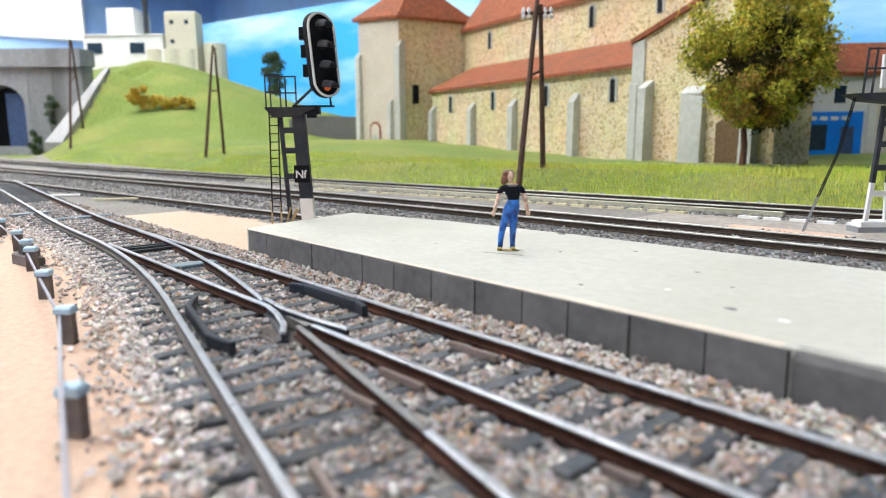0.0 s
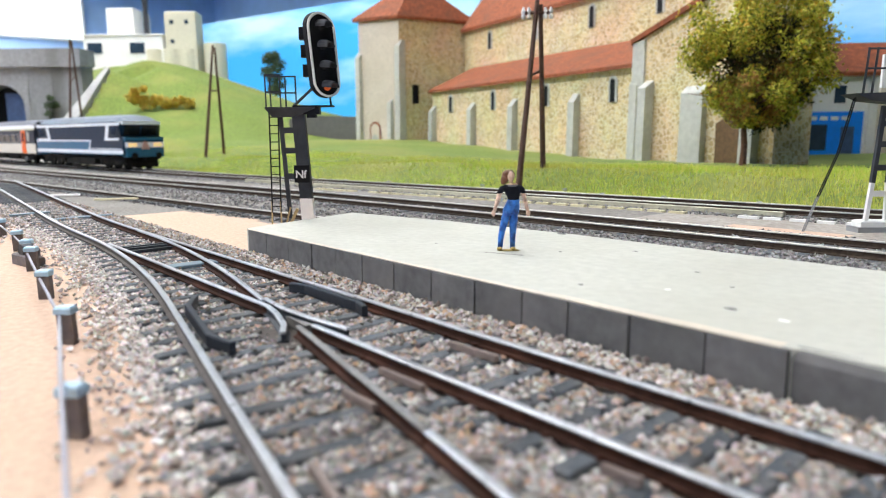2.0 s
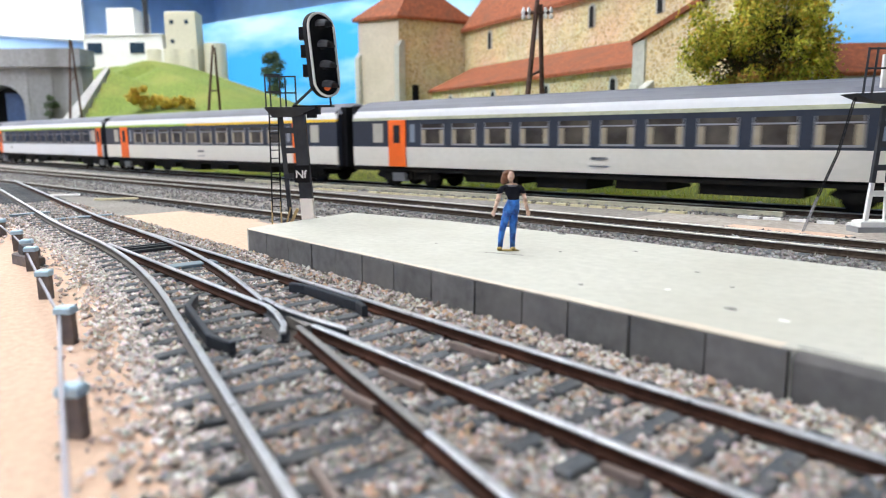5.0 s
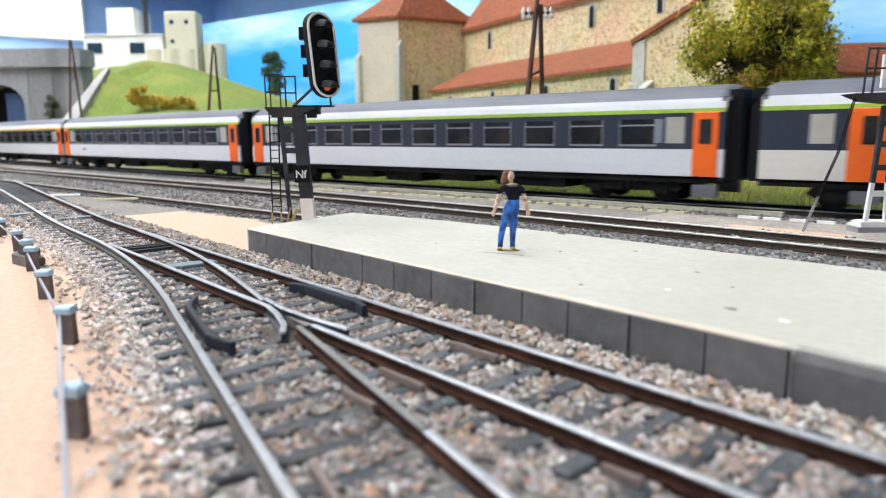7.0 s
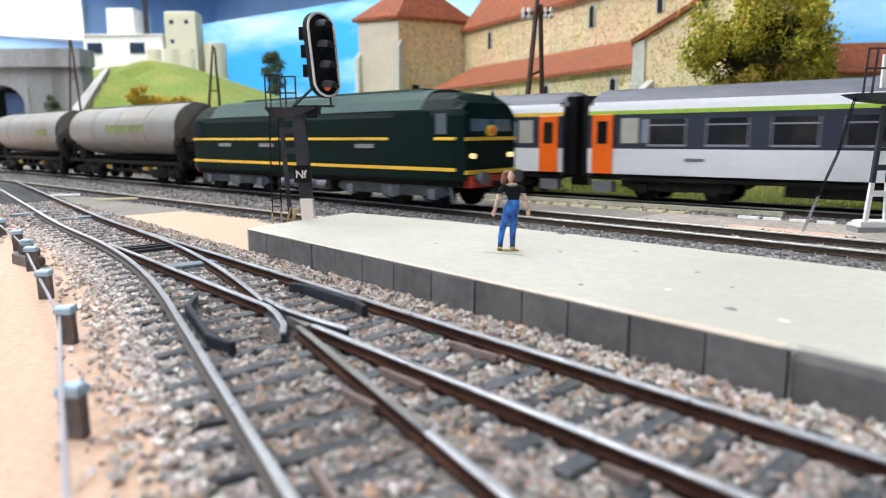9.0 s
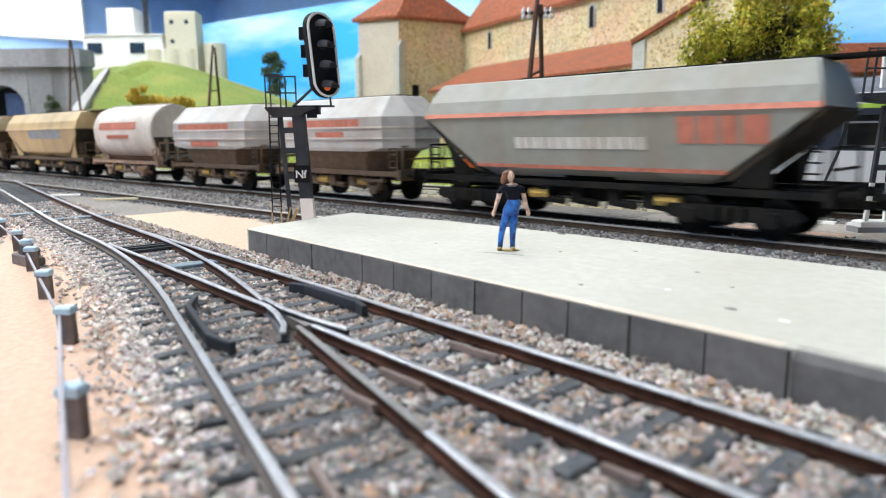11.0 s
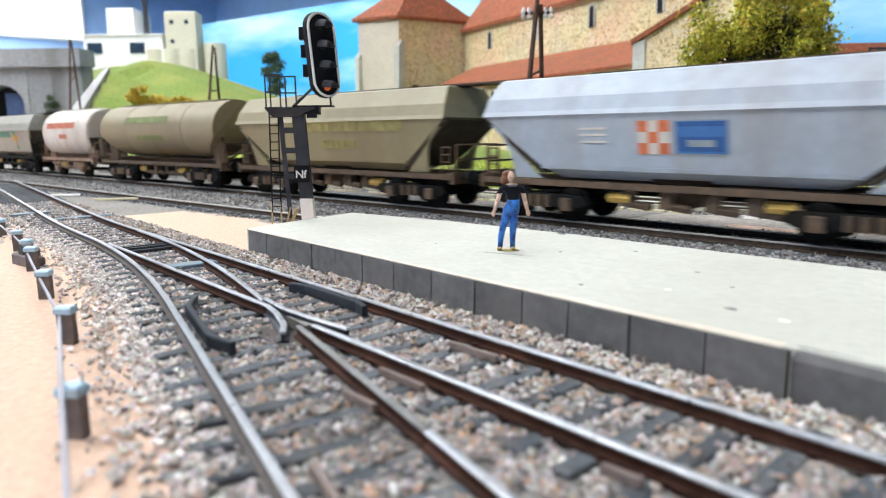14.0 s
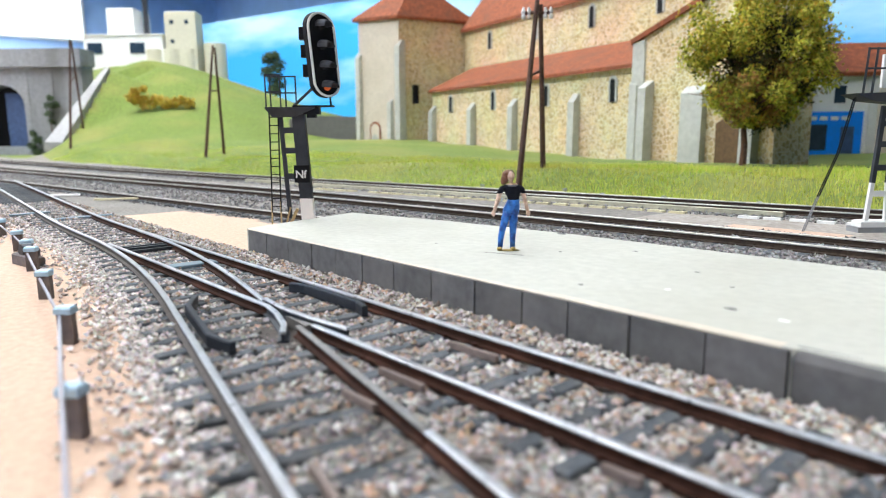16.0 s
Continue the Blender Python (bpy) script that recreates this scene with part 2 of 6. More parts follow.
M_LEAF = pebbles("tree_leaves", [(0.40, 0.40, 0.03), (0.58, 0.55, 0.05), (0.15, 0.16, 0.012), (0.72, 0.62, 0.09), (0.48, 0.47, 0.04), (0.56, 0.36, 0.03), (0.26, 0.27, 0.02)], 0.85, 1.0)
M_DRYLEAF = pebbles("dry_leaves", [(0.34, 0.17, 0.03), (0.24, 0.12, 0.02), (0.42, 0.28, 0.04), (0.20, 0.16, 0.02), (0.30, 0.30, 0.03)], 0.85, 1.0)
M_BUSH = pebbles("bush_leaves", [(0.50, 0.38, 0.03), (0.60, 0.44, 0.05), (0.34, 0.25, 0.02), (0.50, 0.27, 0.03)], 0.85, 1.0)
M_FARLEAF = pebbles("far_leaves", [(0.05, 0.09, 0.03), (0.08, 0.13, 0.04), (0.03, 0.06, 0.02)])
M_BARK = material("bark", (0.13, 0.06, 0.035), 0.9, 0, 0.6, 500, 90, 0.5)


# ---- the lines of the tracks in plan: y and slope at x ----
def yA(x):
    if x > -411:
        return 275 + 0.1545 * x
    u = -411 - max(x, -700)
    y = 275 - 0.1545 * (411 + u) + 8e-5 * u * u
    return y + (0.108 * (x + 700) if x < -700 else 0)


def yB(x):
    u = x + 320
    if x < -700:
        return 108.7 + 0.108 * (x + 700)
    if u < 0:
        return 160 + 0.135 * u
    if x < 0:
        return 160 + 0.135 * u - 0.000164 * u * u
    return 186.4 + 0.03 * x


def yC(x):
    return 180 + 0.13 * x


def yN(x):
    """Centre line of the near track."""
    if x > -240:
        return 66.4
    u = -240 - x
    return 66.4 + (u * u * 4e-4 if u < 80 else 2.56 + 0.064 * (u - 80))


def yD(x):
    """Centre line of the branch of the turnout."""
    u = x + 250
    if u < 0:
        return yN(x)
    return 66.4 - (0.000926 * u * u if u < 115 else 12.25 + 0.22 * (u - 115))


def slope(f, x):
    return (f(x + 2) - f(x - 2)) / 4


def smooth(a):
    a = min(1.0, max(0.0, a))
    return a * a * (3 - 2 * a)


def verge(x):
    """How far the grass keeps from the centre of the far line."""
    return float(np.interp(x, (-1110, -950, -800, -700, -518, -400), (80, 54, 51, 45, 30, 18)))


def ground_z(x, y):
    a, b = yA(x), yB(x)
    if y < b - 34:
        z = -3.0
    elif y < b - 19:
        z = -3.0 + 5.4 * smooth((y - b + 34) / 15)
    else:
        z = 2.4
    d = y - a - 17
    if d > 0:
        z = 2.4 + 10 * smooth((y - a - verge(x)) / 36)
        z += smooth((d - 60) / 200) * (-2.5 + 15 * min(1.0, max(0.0, (-350 - x) / 380)))
        hill = min(1.0, max(0.0, (-850 - x) / 430)) ** 1.05
        if x < -1085:
            # the cutting beside the wing wall stays level
            edge = 212 - 0.928 * (x + 1092) if x > -1240 else 216 + 1.138 * (x + 1355) + 75
            cut = smooth((y - edge) / 14 + 0.2)
            hill *= cut
            z = 2.4 + (z - 2.4) * cut
        z += hill * 0.55 * min(max(0.0, d - 40), 255) * (1 - 0.8 * smooth((d - 300) / 480))
        # grass banked up against the wing wall
        s = ((x + 1092) * -0.738 + (y - 214) * 0.675) / 188.0
        q = (x + 1092) * 0.675 + (y - 214) * 0.738
        if q > 6 + 21 * (1 - min(1.0, max(0.0, s))) and -0.05 < s < 1.6:
            z = max(z, 24 + 122 * min(1.0, max(0.0, s)) - 4 - 0.30 * q - 60 * max(0.0, s - 1.0))
        z += 3.0 * noise.noise((x * 0.012, y * 0.012, 3)) * smooth(d / 50)
    else:
        z += 0.25 * noise.noise((x * 0.05, y * 0.05, 1))
    return z


# ---- ground sheet ----
def build_ground():
    xs = np.concatenate([np.linspace(-6500, -1500, 40), np.linspace(-1480, -420, 110), np.linspace(-410, 60, 120), np.linspace(80, 4000, 40)])
    ys = np.concatenate([np.linspace(-900, -20, 20), np.linspace(-10, 330, 130), np.linspace(336, 760, 70), np.linspace(780, 1500, 30)])
    verts = [(x * MM, y * MM, ground_z(x, y) * MM) for x in xs for y in ys]
    n = len(ys)
    faces, idx = [], []
    for i in range(len(xs) - 1):
        for j in range(n - 1):
            faces.append((i * n + j, (i + 1) * n + j, (i + 1) * n + j + 1, i * n + j + 1))
            x, y = (xs[i] + xs[i + 1]) / 2, (ys[j] + ys[j + 1]) / 2
            w = 3.5 * noise.noise((x * 0.06, y * 0.06, 7)) + 2 * noise.noise((x * 0.2, y * 0.2, 9))
            if y > yA(x) + verge(x) - 1 + w:
                idx.append(2)
            elif y > yB(x) - 36:
                strip = yB(x) + 20 < y < yA(x) - 22 and x > -135
                idx.append((0 if -101 < x < -66 and y < yB(x) + 34 else 3) if strip else 1)
            elif y > yD(x) - 17 + w and not (yN(x) + 18 + w < y < yC(x) - 18 + w and -325 < x < -180):
                idx.append(1)
            else:
                idx.append(0)
    me = bpy.data.meshes.new("ground")
    me.from_pydata(verts, [], faces)
    for m in (M_SAND, M_GREYBED, M_GRASS, M_DUSTBED):
        me.materials.append(m)
    me.polygons.foreach_set("material_index", idx)
    me.polygons.foreach_set("use_smooth", [True] * len(faces))
    return tagged(new("ground", me), "modelled ground of sand, cinder and grass", "ground", kind="structure")


build_ground()


# ---- tracks ----
HEAD = [(-0.52, -0.42), (0.52, -0.42), (0.55, -0.12), (0.4, 0.0), (-0.4, 0.0), (-0.55, -0.12)]
WEB = [(-1.0, -2.0), (1.0, -2.0), (1.0, -1.75), (0.3, -1.5), (0.28, -0.45), (-0.28, -0.45), (-0.3, -1.5), (-1.0, -1.75)]


def way(f, x0, x1, off=0.0, z=0.0, step=8.0):
    n = max(2, int(abs(x1 - x0) / step) + 1)
    out = []
    for i in range(n):
        x = x0 + (x1 - x0) * i / (n - 1)
        s = slope(f, x)
        k = 1 / math.hypot(1, s)
        out.append((x - s * k * off, f(x) + k * off, z))
    return out


def rail(track, pts, name="rail", dark=False, web=None, head=None):
    ob = part(name, sweep(bm_new(), pts, WEB), web or (M_RAILDARK if dark else M_RAILSIDE), track)
    part("rail_head", sweep(bm_new(), pts, HEAD), head or (M_RAILDARK if dark else M_RAILTOP), ob, "" if dark else "bright worn running surface")
    return ob


_rs = random.Random(5)
bm = bm_new()
cbox(bm, -1.35, 1.35, -15, 15, -1.9, 0, 0.25)
SLEEPER_MESH = link_mesh("sleeper", bm, M_SLEEPER)
bm = bm_new()
box(bm, -0.9, 0.9, -0.8, 0.8, 0, 0.45)
box(bm, -0.35, 0.35, -1.3, 1.3, 0, 0.5)
CHAIR_MESH = link_mesh("rail_chair", bm, M_RAILSIDE)


def sleeper(track, x, y, z, slope_, length=30.0):
    ob = new("sleeper", SLEEPER_MESH)
    ob.parent = track
    ob.matrix_basis = pose((x + _rs.uniform(-.2, .2)) * MM, (y + _rs.uniform(-.5, .5)) * MM, z * MM, 0, 0, math.degrees(math.atan(slope_)) + _rs.uniform(-1.2, 1.2)) @ Matrix.Diagonal((1, length / 30, 1, 1))
    return ob


M_PLATE_BR = material("joint_bar", (0.22, 0.17, 0.15), 0.6, 0.2, 0.7, 700, 120, 0.1)
near_track = thing("turnout_track", "weathered railway track with a turnout in stone ballast", "railway track", kind="structure")
rail(near_track, way(yN, -640, 160, 8.6))
rail(near_track, way(yN, -640, -258, -8.6) + way(yD, -250, 60, -8.6), web=M_RAILDUST)
rail(near_track, way(yN, -222, -118, -8.1), "point_blade")
rail(near_track, way(yN, -100, 160, -8.6))
rail(near_track, way(yD, -246, -124, 8.1), "point_blade")
rail(near_track, way(yD, -103, -56.4, 8.6), head=M_RAILDULL)
rail(near_track, way(yD, -56.0, 60, 8.6))
# crossing: wing rails and point
rail(near_track, [(-118, 58.3, 0), (-112, 57.0, 0), (-104, 54.3, 0), (-99.5, 51.6, 0)], "wing_rail", True, head=M_RAILTOP)
rail(near_track, [(-124, 60.6, 0), (-114, 59.6, 0), (-104, 59.9, 0), (-94, 60.9, 0)], "wing_rail", True, head=M_RAILTOP)
part("crossing_nose", prism(bm_new(), [(-108.5, 57.1), (-100, 57.9), (-100, 56.2)], -1.9, -0.02, "z"), M_RAILDULL, near_track)
part("crossing_plate", cbox(bm_new(), -110, -96, 50.5, 62.5, -2.3, -1.95, .1), M_RAILDUST, near_track)
GUARD = [(-0.6, -2.0), (0.6, -2.0), (0.6, -0.15), (0.45, 0.1), (-0.45, 0.1), (-0.6, -0.15)]
part("check_rail", sweep(bm_new(), [(-132, 71.0, 0.15), (-128, 72.5, 0.15), (-108, 72.5, 0.15), (-103.5, 71.0, 0.15)], GUARD), M_RAILDARK, near_track)
part("check_rail", sweep(bm_new(), [(-134.5, 50.6, 0.15)] + [(x, yD(x) - 6.0, 0.15) for x in (-128, -120, -112, -106)] + [(-99, 42.6, 0.15)], GUARD), M_RAILDARK, near_track)

for a, b in (((-79.0, 70.6), (-68.4, 70.9)), ((-76.5, 54.9), (-66.8, 55.0)), ((-73.0, 46.3), (-65.8, 46.3)), ((-37.6, 54.4), (-33.2, 54.8)), ((-58.0, 32.6), (-48.0, 30.2))):
    part("fishplate", sweep(bm_new(), [(a[0], a[1], -1.2), (b[0], b[1], -1.2)], [(-.45, -.7), (.45, -.7), (.35, .3), (-.35, .3)]), M_PLATE_BR, near_track, "brown joint bar beside the rail")
x = -640.0
while x < 120:
    if -250 < x < -84:
        lo, hi = yD(x) - 15, 66.4 + 15
        sleeper(near_track, x, (lo + hi) / 2, -2.05, 0, hi - lo)
    else:
        sleeper(near_track, x, yN(x), -2.05, slope(yN, x))
    x += 7.4
x = -77.0
while x < 50:
    sleeper(near_track, x, yD(x) - (1.5 if x < -40 else 0), -2.2, slope(yD, x), 27)
    x += 7.4
for f, o in ((yN, 8.6), (yN, -8.6)):
    for i in range(28):
        x = -84 + i * 7.4
        ob = new("rail_chair", CHAIR_MESH)
        ob.parent = near_track
        ob.matrix_basis = pose(x * MM, (f(x) + o) * MM, -2.05 * MM)


M_WEB2 = material("main_line_rail", (0.070, 0.050, 0.038), 0.75, 0.1, 0.6, 900, 80, 0.2)
M_HEAD2 = material("main_line_head", (0.58, 0.55, 0.50), 0.35, 0.4, 0.85, 800, 60, 0.05)


def plain_track(name, f, x0, x1, z, label):
    t = thing(name, label, "railway track", kind="structure")
    for o in (8.6, -8.6):
        rail(t, way(f, x0, x1, o, z, 14), web=M_WEB2, head=M_HEAD2)
    x = max(x0, -1000)
    while x < min(x1, 60):
        sleeper(t, x, f(x), z - 2.05, slope(f, x), 29)
        x += 7.2
    return t


plain_track("track_far", yA, -6300, 3800, 4.9, "far main line track in brown weathered ballast")
plain_track("track_main", yB, -6300, 3800, 4.9, "main line track in grey stone ballast")
plain_track("track_loop", yC, -700, -196, 0.0, "loop track ending behind the platform")


# ---- loose stones ----
def heap(name, mat, points, size, label, flat=0.75, seed=1):
    """Many small angular stones in one mesh. points: x, y, z in mm."""
    rng = np.random.default_rng(seed)
    base = np.array([(1, 0, 0), (0, 1, 0), (-1, 0, 0), (0, -1, 0), (0.3, 0.2, 1), (-0.2, -0.1, -1)], float)
    tri = np.array([(0, 1, 4), (1, 2, 4), (2, 3, 4), (3, 0, 4), (1, 0, 5), (2, 1, 5), (3, 2, 5), (0, 3, 5)])
    pts = np.asarray(points)
    k = len(pts)
    v = base[None] + rng.uniform(-0.38, 0.38, (k, 6, 3))
    r = size * rng.uniform(0.45, 1.25, (k, 1, 1)) ** 1.2
    v = v * r * np.array([1, 1, flat])
    a = rng.uniform(0, 2 * math.pi, (k, 1))
    c, s = np.cos(a), np.sin(a)
    v = np.stack([v[..., 0] * c - v[..., 1] * s, v[..., 0] * s + v[..., 1] * c, v[..., 2]], -1)
    v = (v + pts[:, None, :]).reshape(-1, 3) * MM
    f = (tri[None] + 6 * np.arange(k)[:, None, None]).reshape(-1, 3)
    me = bpy.data.meshes.new(name)
    me.from_pydata(v.tolist(), [], f.tolist())
    me.materials.append(mat)
    return tagged(new(name, me), label, "gravel", kind="stuff")


def near_stones():
    rng = random.Random(11)
    out, white, dusty = [], [], []
    for i in range(105000):
        x = -30 - 420 * rng.random() ** 1.45 + 35
        lo = yD(x) - 29 if x > -250 else yN(x) - 30
        y = rng.uniform(lo, 88)
        edge = yD(x) - 14.5 - y
        if edge > 0 and rng.random() < 1.03 - 0.8 * math.exp(-edge / 5.0):
            continue
        ds, dd = abs(y - yN(x)), abs(y - yD(x))
        if any(abs(abs(v) - 8.6) < 1.5 for v in (y - yN(x), y - yD(x))):
            continue
        on_sleeper = False
        if -250 < x < -84:
            on_sleeper = abs((x + 640 + 3.7) % 7.4 - 3.7) < 1.5 and yD(x) - 15 < y < 81.4
        elif ds < 15.2:
            on_sleeper = abs((x + 640 + 3.7) % 7.4 - 3.7) < 1.5
        elif dd < 14 and x > -80:
            on_sleeper = abs((x + 77 + 3.7) % 7.4 - 3.7) < 1.5
        if on_sleeper and rng.random() > 0.045:
            continue
        z = -2.75 + rng.uniform(0, 0.5) + (0.7 if on_sleeper else 0)
        if y > 79:
            z = -2.75 + 0.7 * rng.random() + 0.03 * (y - 79)
            if rng.random() < 0.8:
                white.append((x, y, z))
        elif (x > -300 and y < yD(x) - 11.5 + rng.gauss(0, 3.2)) or rng.random() < 0.4 * smooth((-x - 90) / 180):
            dusty.append((x, y, z))
        else:
            out.append((x, y, z))
    heap("dusty_ballast", M_STONES_P, dusty, 0.6, "pale dusty ballast thinning out into sand", seed=4)
    heap("ballast", M_STONES, out, 0.62, "mixed brown and grey crushed stone ballast", seed=2)
    heap("pale_ballast", M_STONES_W, white, 0.68, "pale crushed stone along the platform wall", seed=3)


def far_stones():
    rng = random.Random(12)
    out = []
    for i in range(42000):
        x = -20 - 700 * rng.random() ** 1.8
        if rng.random() < 0.72:
            y = yB(x) + rng.uniform(-27, 24)
            off, f = y - yB(x), yB
        else:
            y = yA(x) + rng.uniform(-24, 17)
            off, f = y - yA(x), yA
        if abs(abs(off) - 8.6) < 1.3:
            continue
        x0 = -1000
        if abs(off) < 15 and abs((x - x0 + 3.6) % 7.2 - 3.6) < 1.3:
            continue
        z = 2.4 + rng.uniform(-0.1, 0.5)
        if off < -19:
            z = ground_z(x, y) + 0.3
        out.append((x, y, z))
    for i in range(5000):
        x = rng.uniform(-560, -200)
        y = yC(x) + rng.uniform(-18, 22)
        if abs(abs(y - yC(x)) - 8.6) < 1.3 or abs((x + 700 + 3.6) % 7.2 - 3.6) < 1.3:
            continue
        out.append((x, y, -2.6 + rng.uniform(0, 0.4)))
    heap("main_line_ballast", M_STONES_G, out, 0.62, "grey crushed stone ballast of the main lines", seed=4)


near_stones()
far_stones()


# ---- platform ----
ZP = 4.56
JOINTS = [-189.5, -177.8, -165.0, -152.6, -141.2, -129.6, -117.4, -104.5, -91.6, -79.4, -69.0, -57.0, -44.6, -33.3]


def platform_back(x):
    if x < -160:
        return 135.6 + (x + 205) * 0.20
    return 153.6 + (x + 42) * 0.055 if x > -118 else 149.4 + (x + 118) * 0.115


def build_platform():
    p = thing("platform", "pale concrete station platform faced with dark grey blocks", "platform", kind="structure")
    xs = [-190, -160, -118, -80, -40, 0, 400]
    edge = [(-192, 89.4), (-33, 89.4), (-32.4, 90.2), (400, 91)]
    poly = edge + [(x, platform_back(x)) for x in (400, 0, -40, -80, -118, -160, -204)]
    bm = prism(bm_new(), poly, -3.2, ZP, "z")
    part("platform_slab", bm, M_CONC, p)
    part("joint_backing", box(bm_new(), JOINTS[0] + .2, JOINTS[-1] - .1, 88.9, 89.35, -3.2, ZP - .35), M_MORTAR, p)
    rng = random.Random(3)
    for a, b in zip(JOINTS, JOINTS[1:]):
        bm = bm_new()
        zt = ZP - 0.15 - rng.uniform(0, 0.2)
        y0 = 88.45 + rng.uniform(-0.12, 0.12)
        hexa(bm, [(a + .2, y0, -3.2), (b - .2, y0, -3.2), (b - .2, 89.9, -3.2), (a + .2, 89.9, -3.2),
                  (a + .2, y0 + .1, zt), (b - .2, y0 + .1, zt), (b - .2, 89.9, zt), (a + .2, 89.9, zt)])
        part("block", bm, M_BLOCK, p)
    # plain rendered run past the last block
    bm = bm_new()
    sec = [(90.4, -3.2), (89.3, -3.2), (89.2, ZP - 1.6), (89.8, ZP - 0.5), (91.0, ZP - 0.02), (92, ZP - 0.3)]
    loft(bm, [[(x, y + 0.4 * math.sin(x * .2), z + 0.15 * math.sin(x * .13)) for y, z in sec] for x in range(-33, 120, 6)])
    part("rendered_edge", bm, M_BLOCK, p)
    # pale smear of mortar along the upper edge
    bm = bm_new()
    rings = []
    for i in range(60):
        x = -191 + i * 2.65
        w = 1.0 + 1.4 * noise.noise((x * .08, 1, 1)) + 1.2 * smooth((x + 110) / 70)
        rings.append([(x, 88.9, ZP - 0.03), (x, 88.9 + max(.6, w), ZP + 0.04), (x, 88.9 + max(.6, w) + .3, ZP - 0.1), (x, 89.2, ZP - 0.3)])
    loft(bm, rings)
    part("coping_mortar", bm, M_RENDER, p)
    # chips, drips and a scratch on the slab
    rng = random.Random(17)
    for x, y, r, mat in ((-39.5, 102, .7, M_WHITE), (-48, 103, .7, M_BLOCK), (-88, 138, .5, M_BLOCK), (-118, 148, 1.1, M_BLOCK), (-62, 108, .5, M_WHITE), (-75, 100, .4, M_BLOCK), (-100, 125, .35, M_BLOCK), (-66, 126, .4, M_BLOCK), (-55, 118, .35, M_BLOCK), (-130, 112, .3, M_BLOCK)):
        ring = [(x + r * rng.uniform(.6, 1.2) * math.cos(2 * math.pi * k / 7) * 1.5, y + r * rng.uniform(.6, 1.2) * math.sin(2 * math.pi * k / 7)) for k in range(7)]
        part("stain", prism(bm_new(), ring, ZP - .05, ZP + .05, "z"), mat, p)
    part("scratch", hexa(bm_new(), [(-112, 111.5, ZP - .1), (-103, 115, ZP - .1), (-103, 115.3, ZP - .1), (-112, 111.9, ZP - .1), (-112, 111.5, ZP + .04), (-103, 115, ZP + .04), (-103, 115.3, ZP + .04), (-112, 111.9, ZP + .04)]), M_BLOCK, p)
    return p


build_platform()


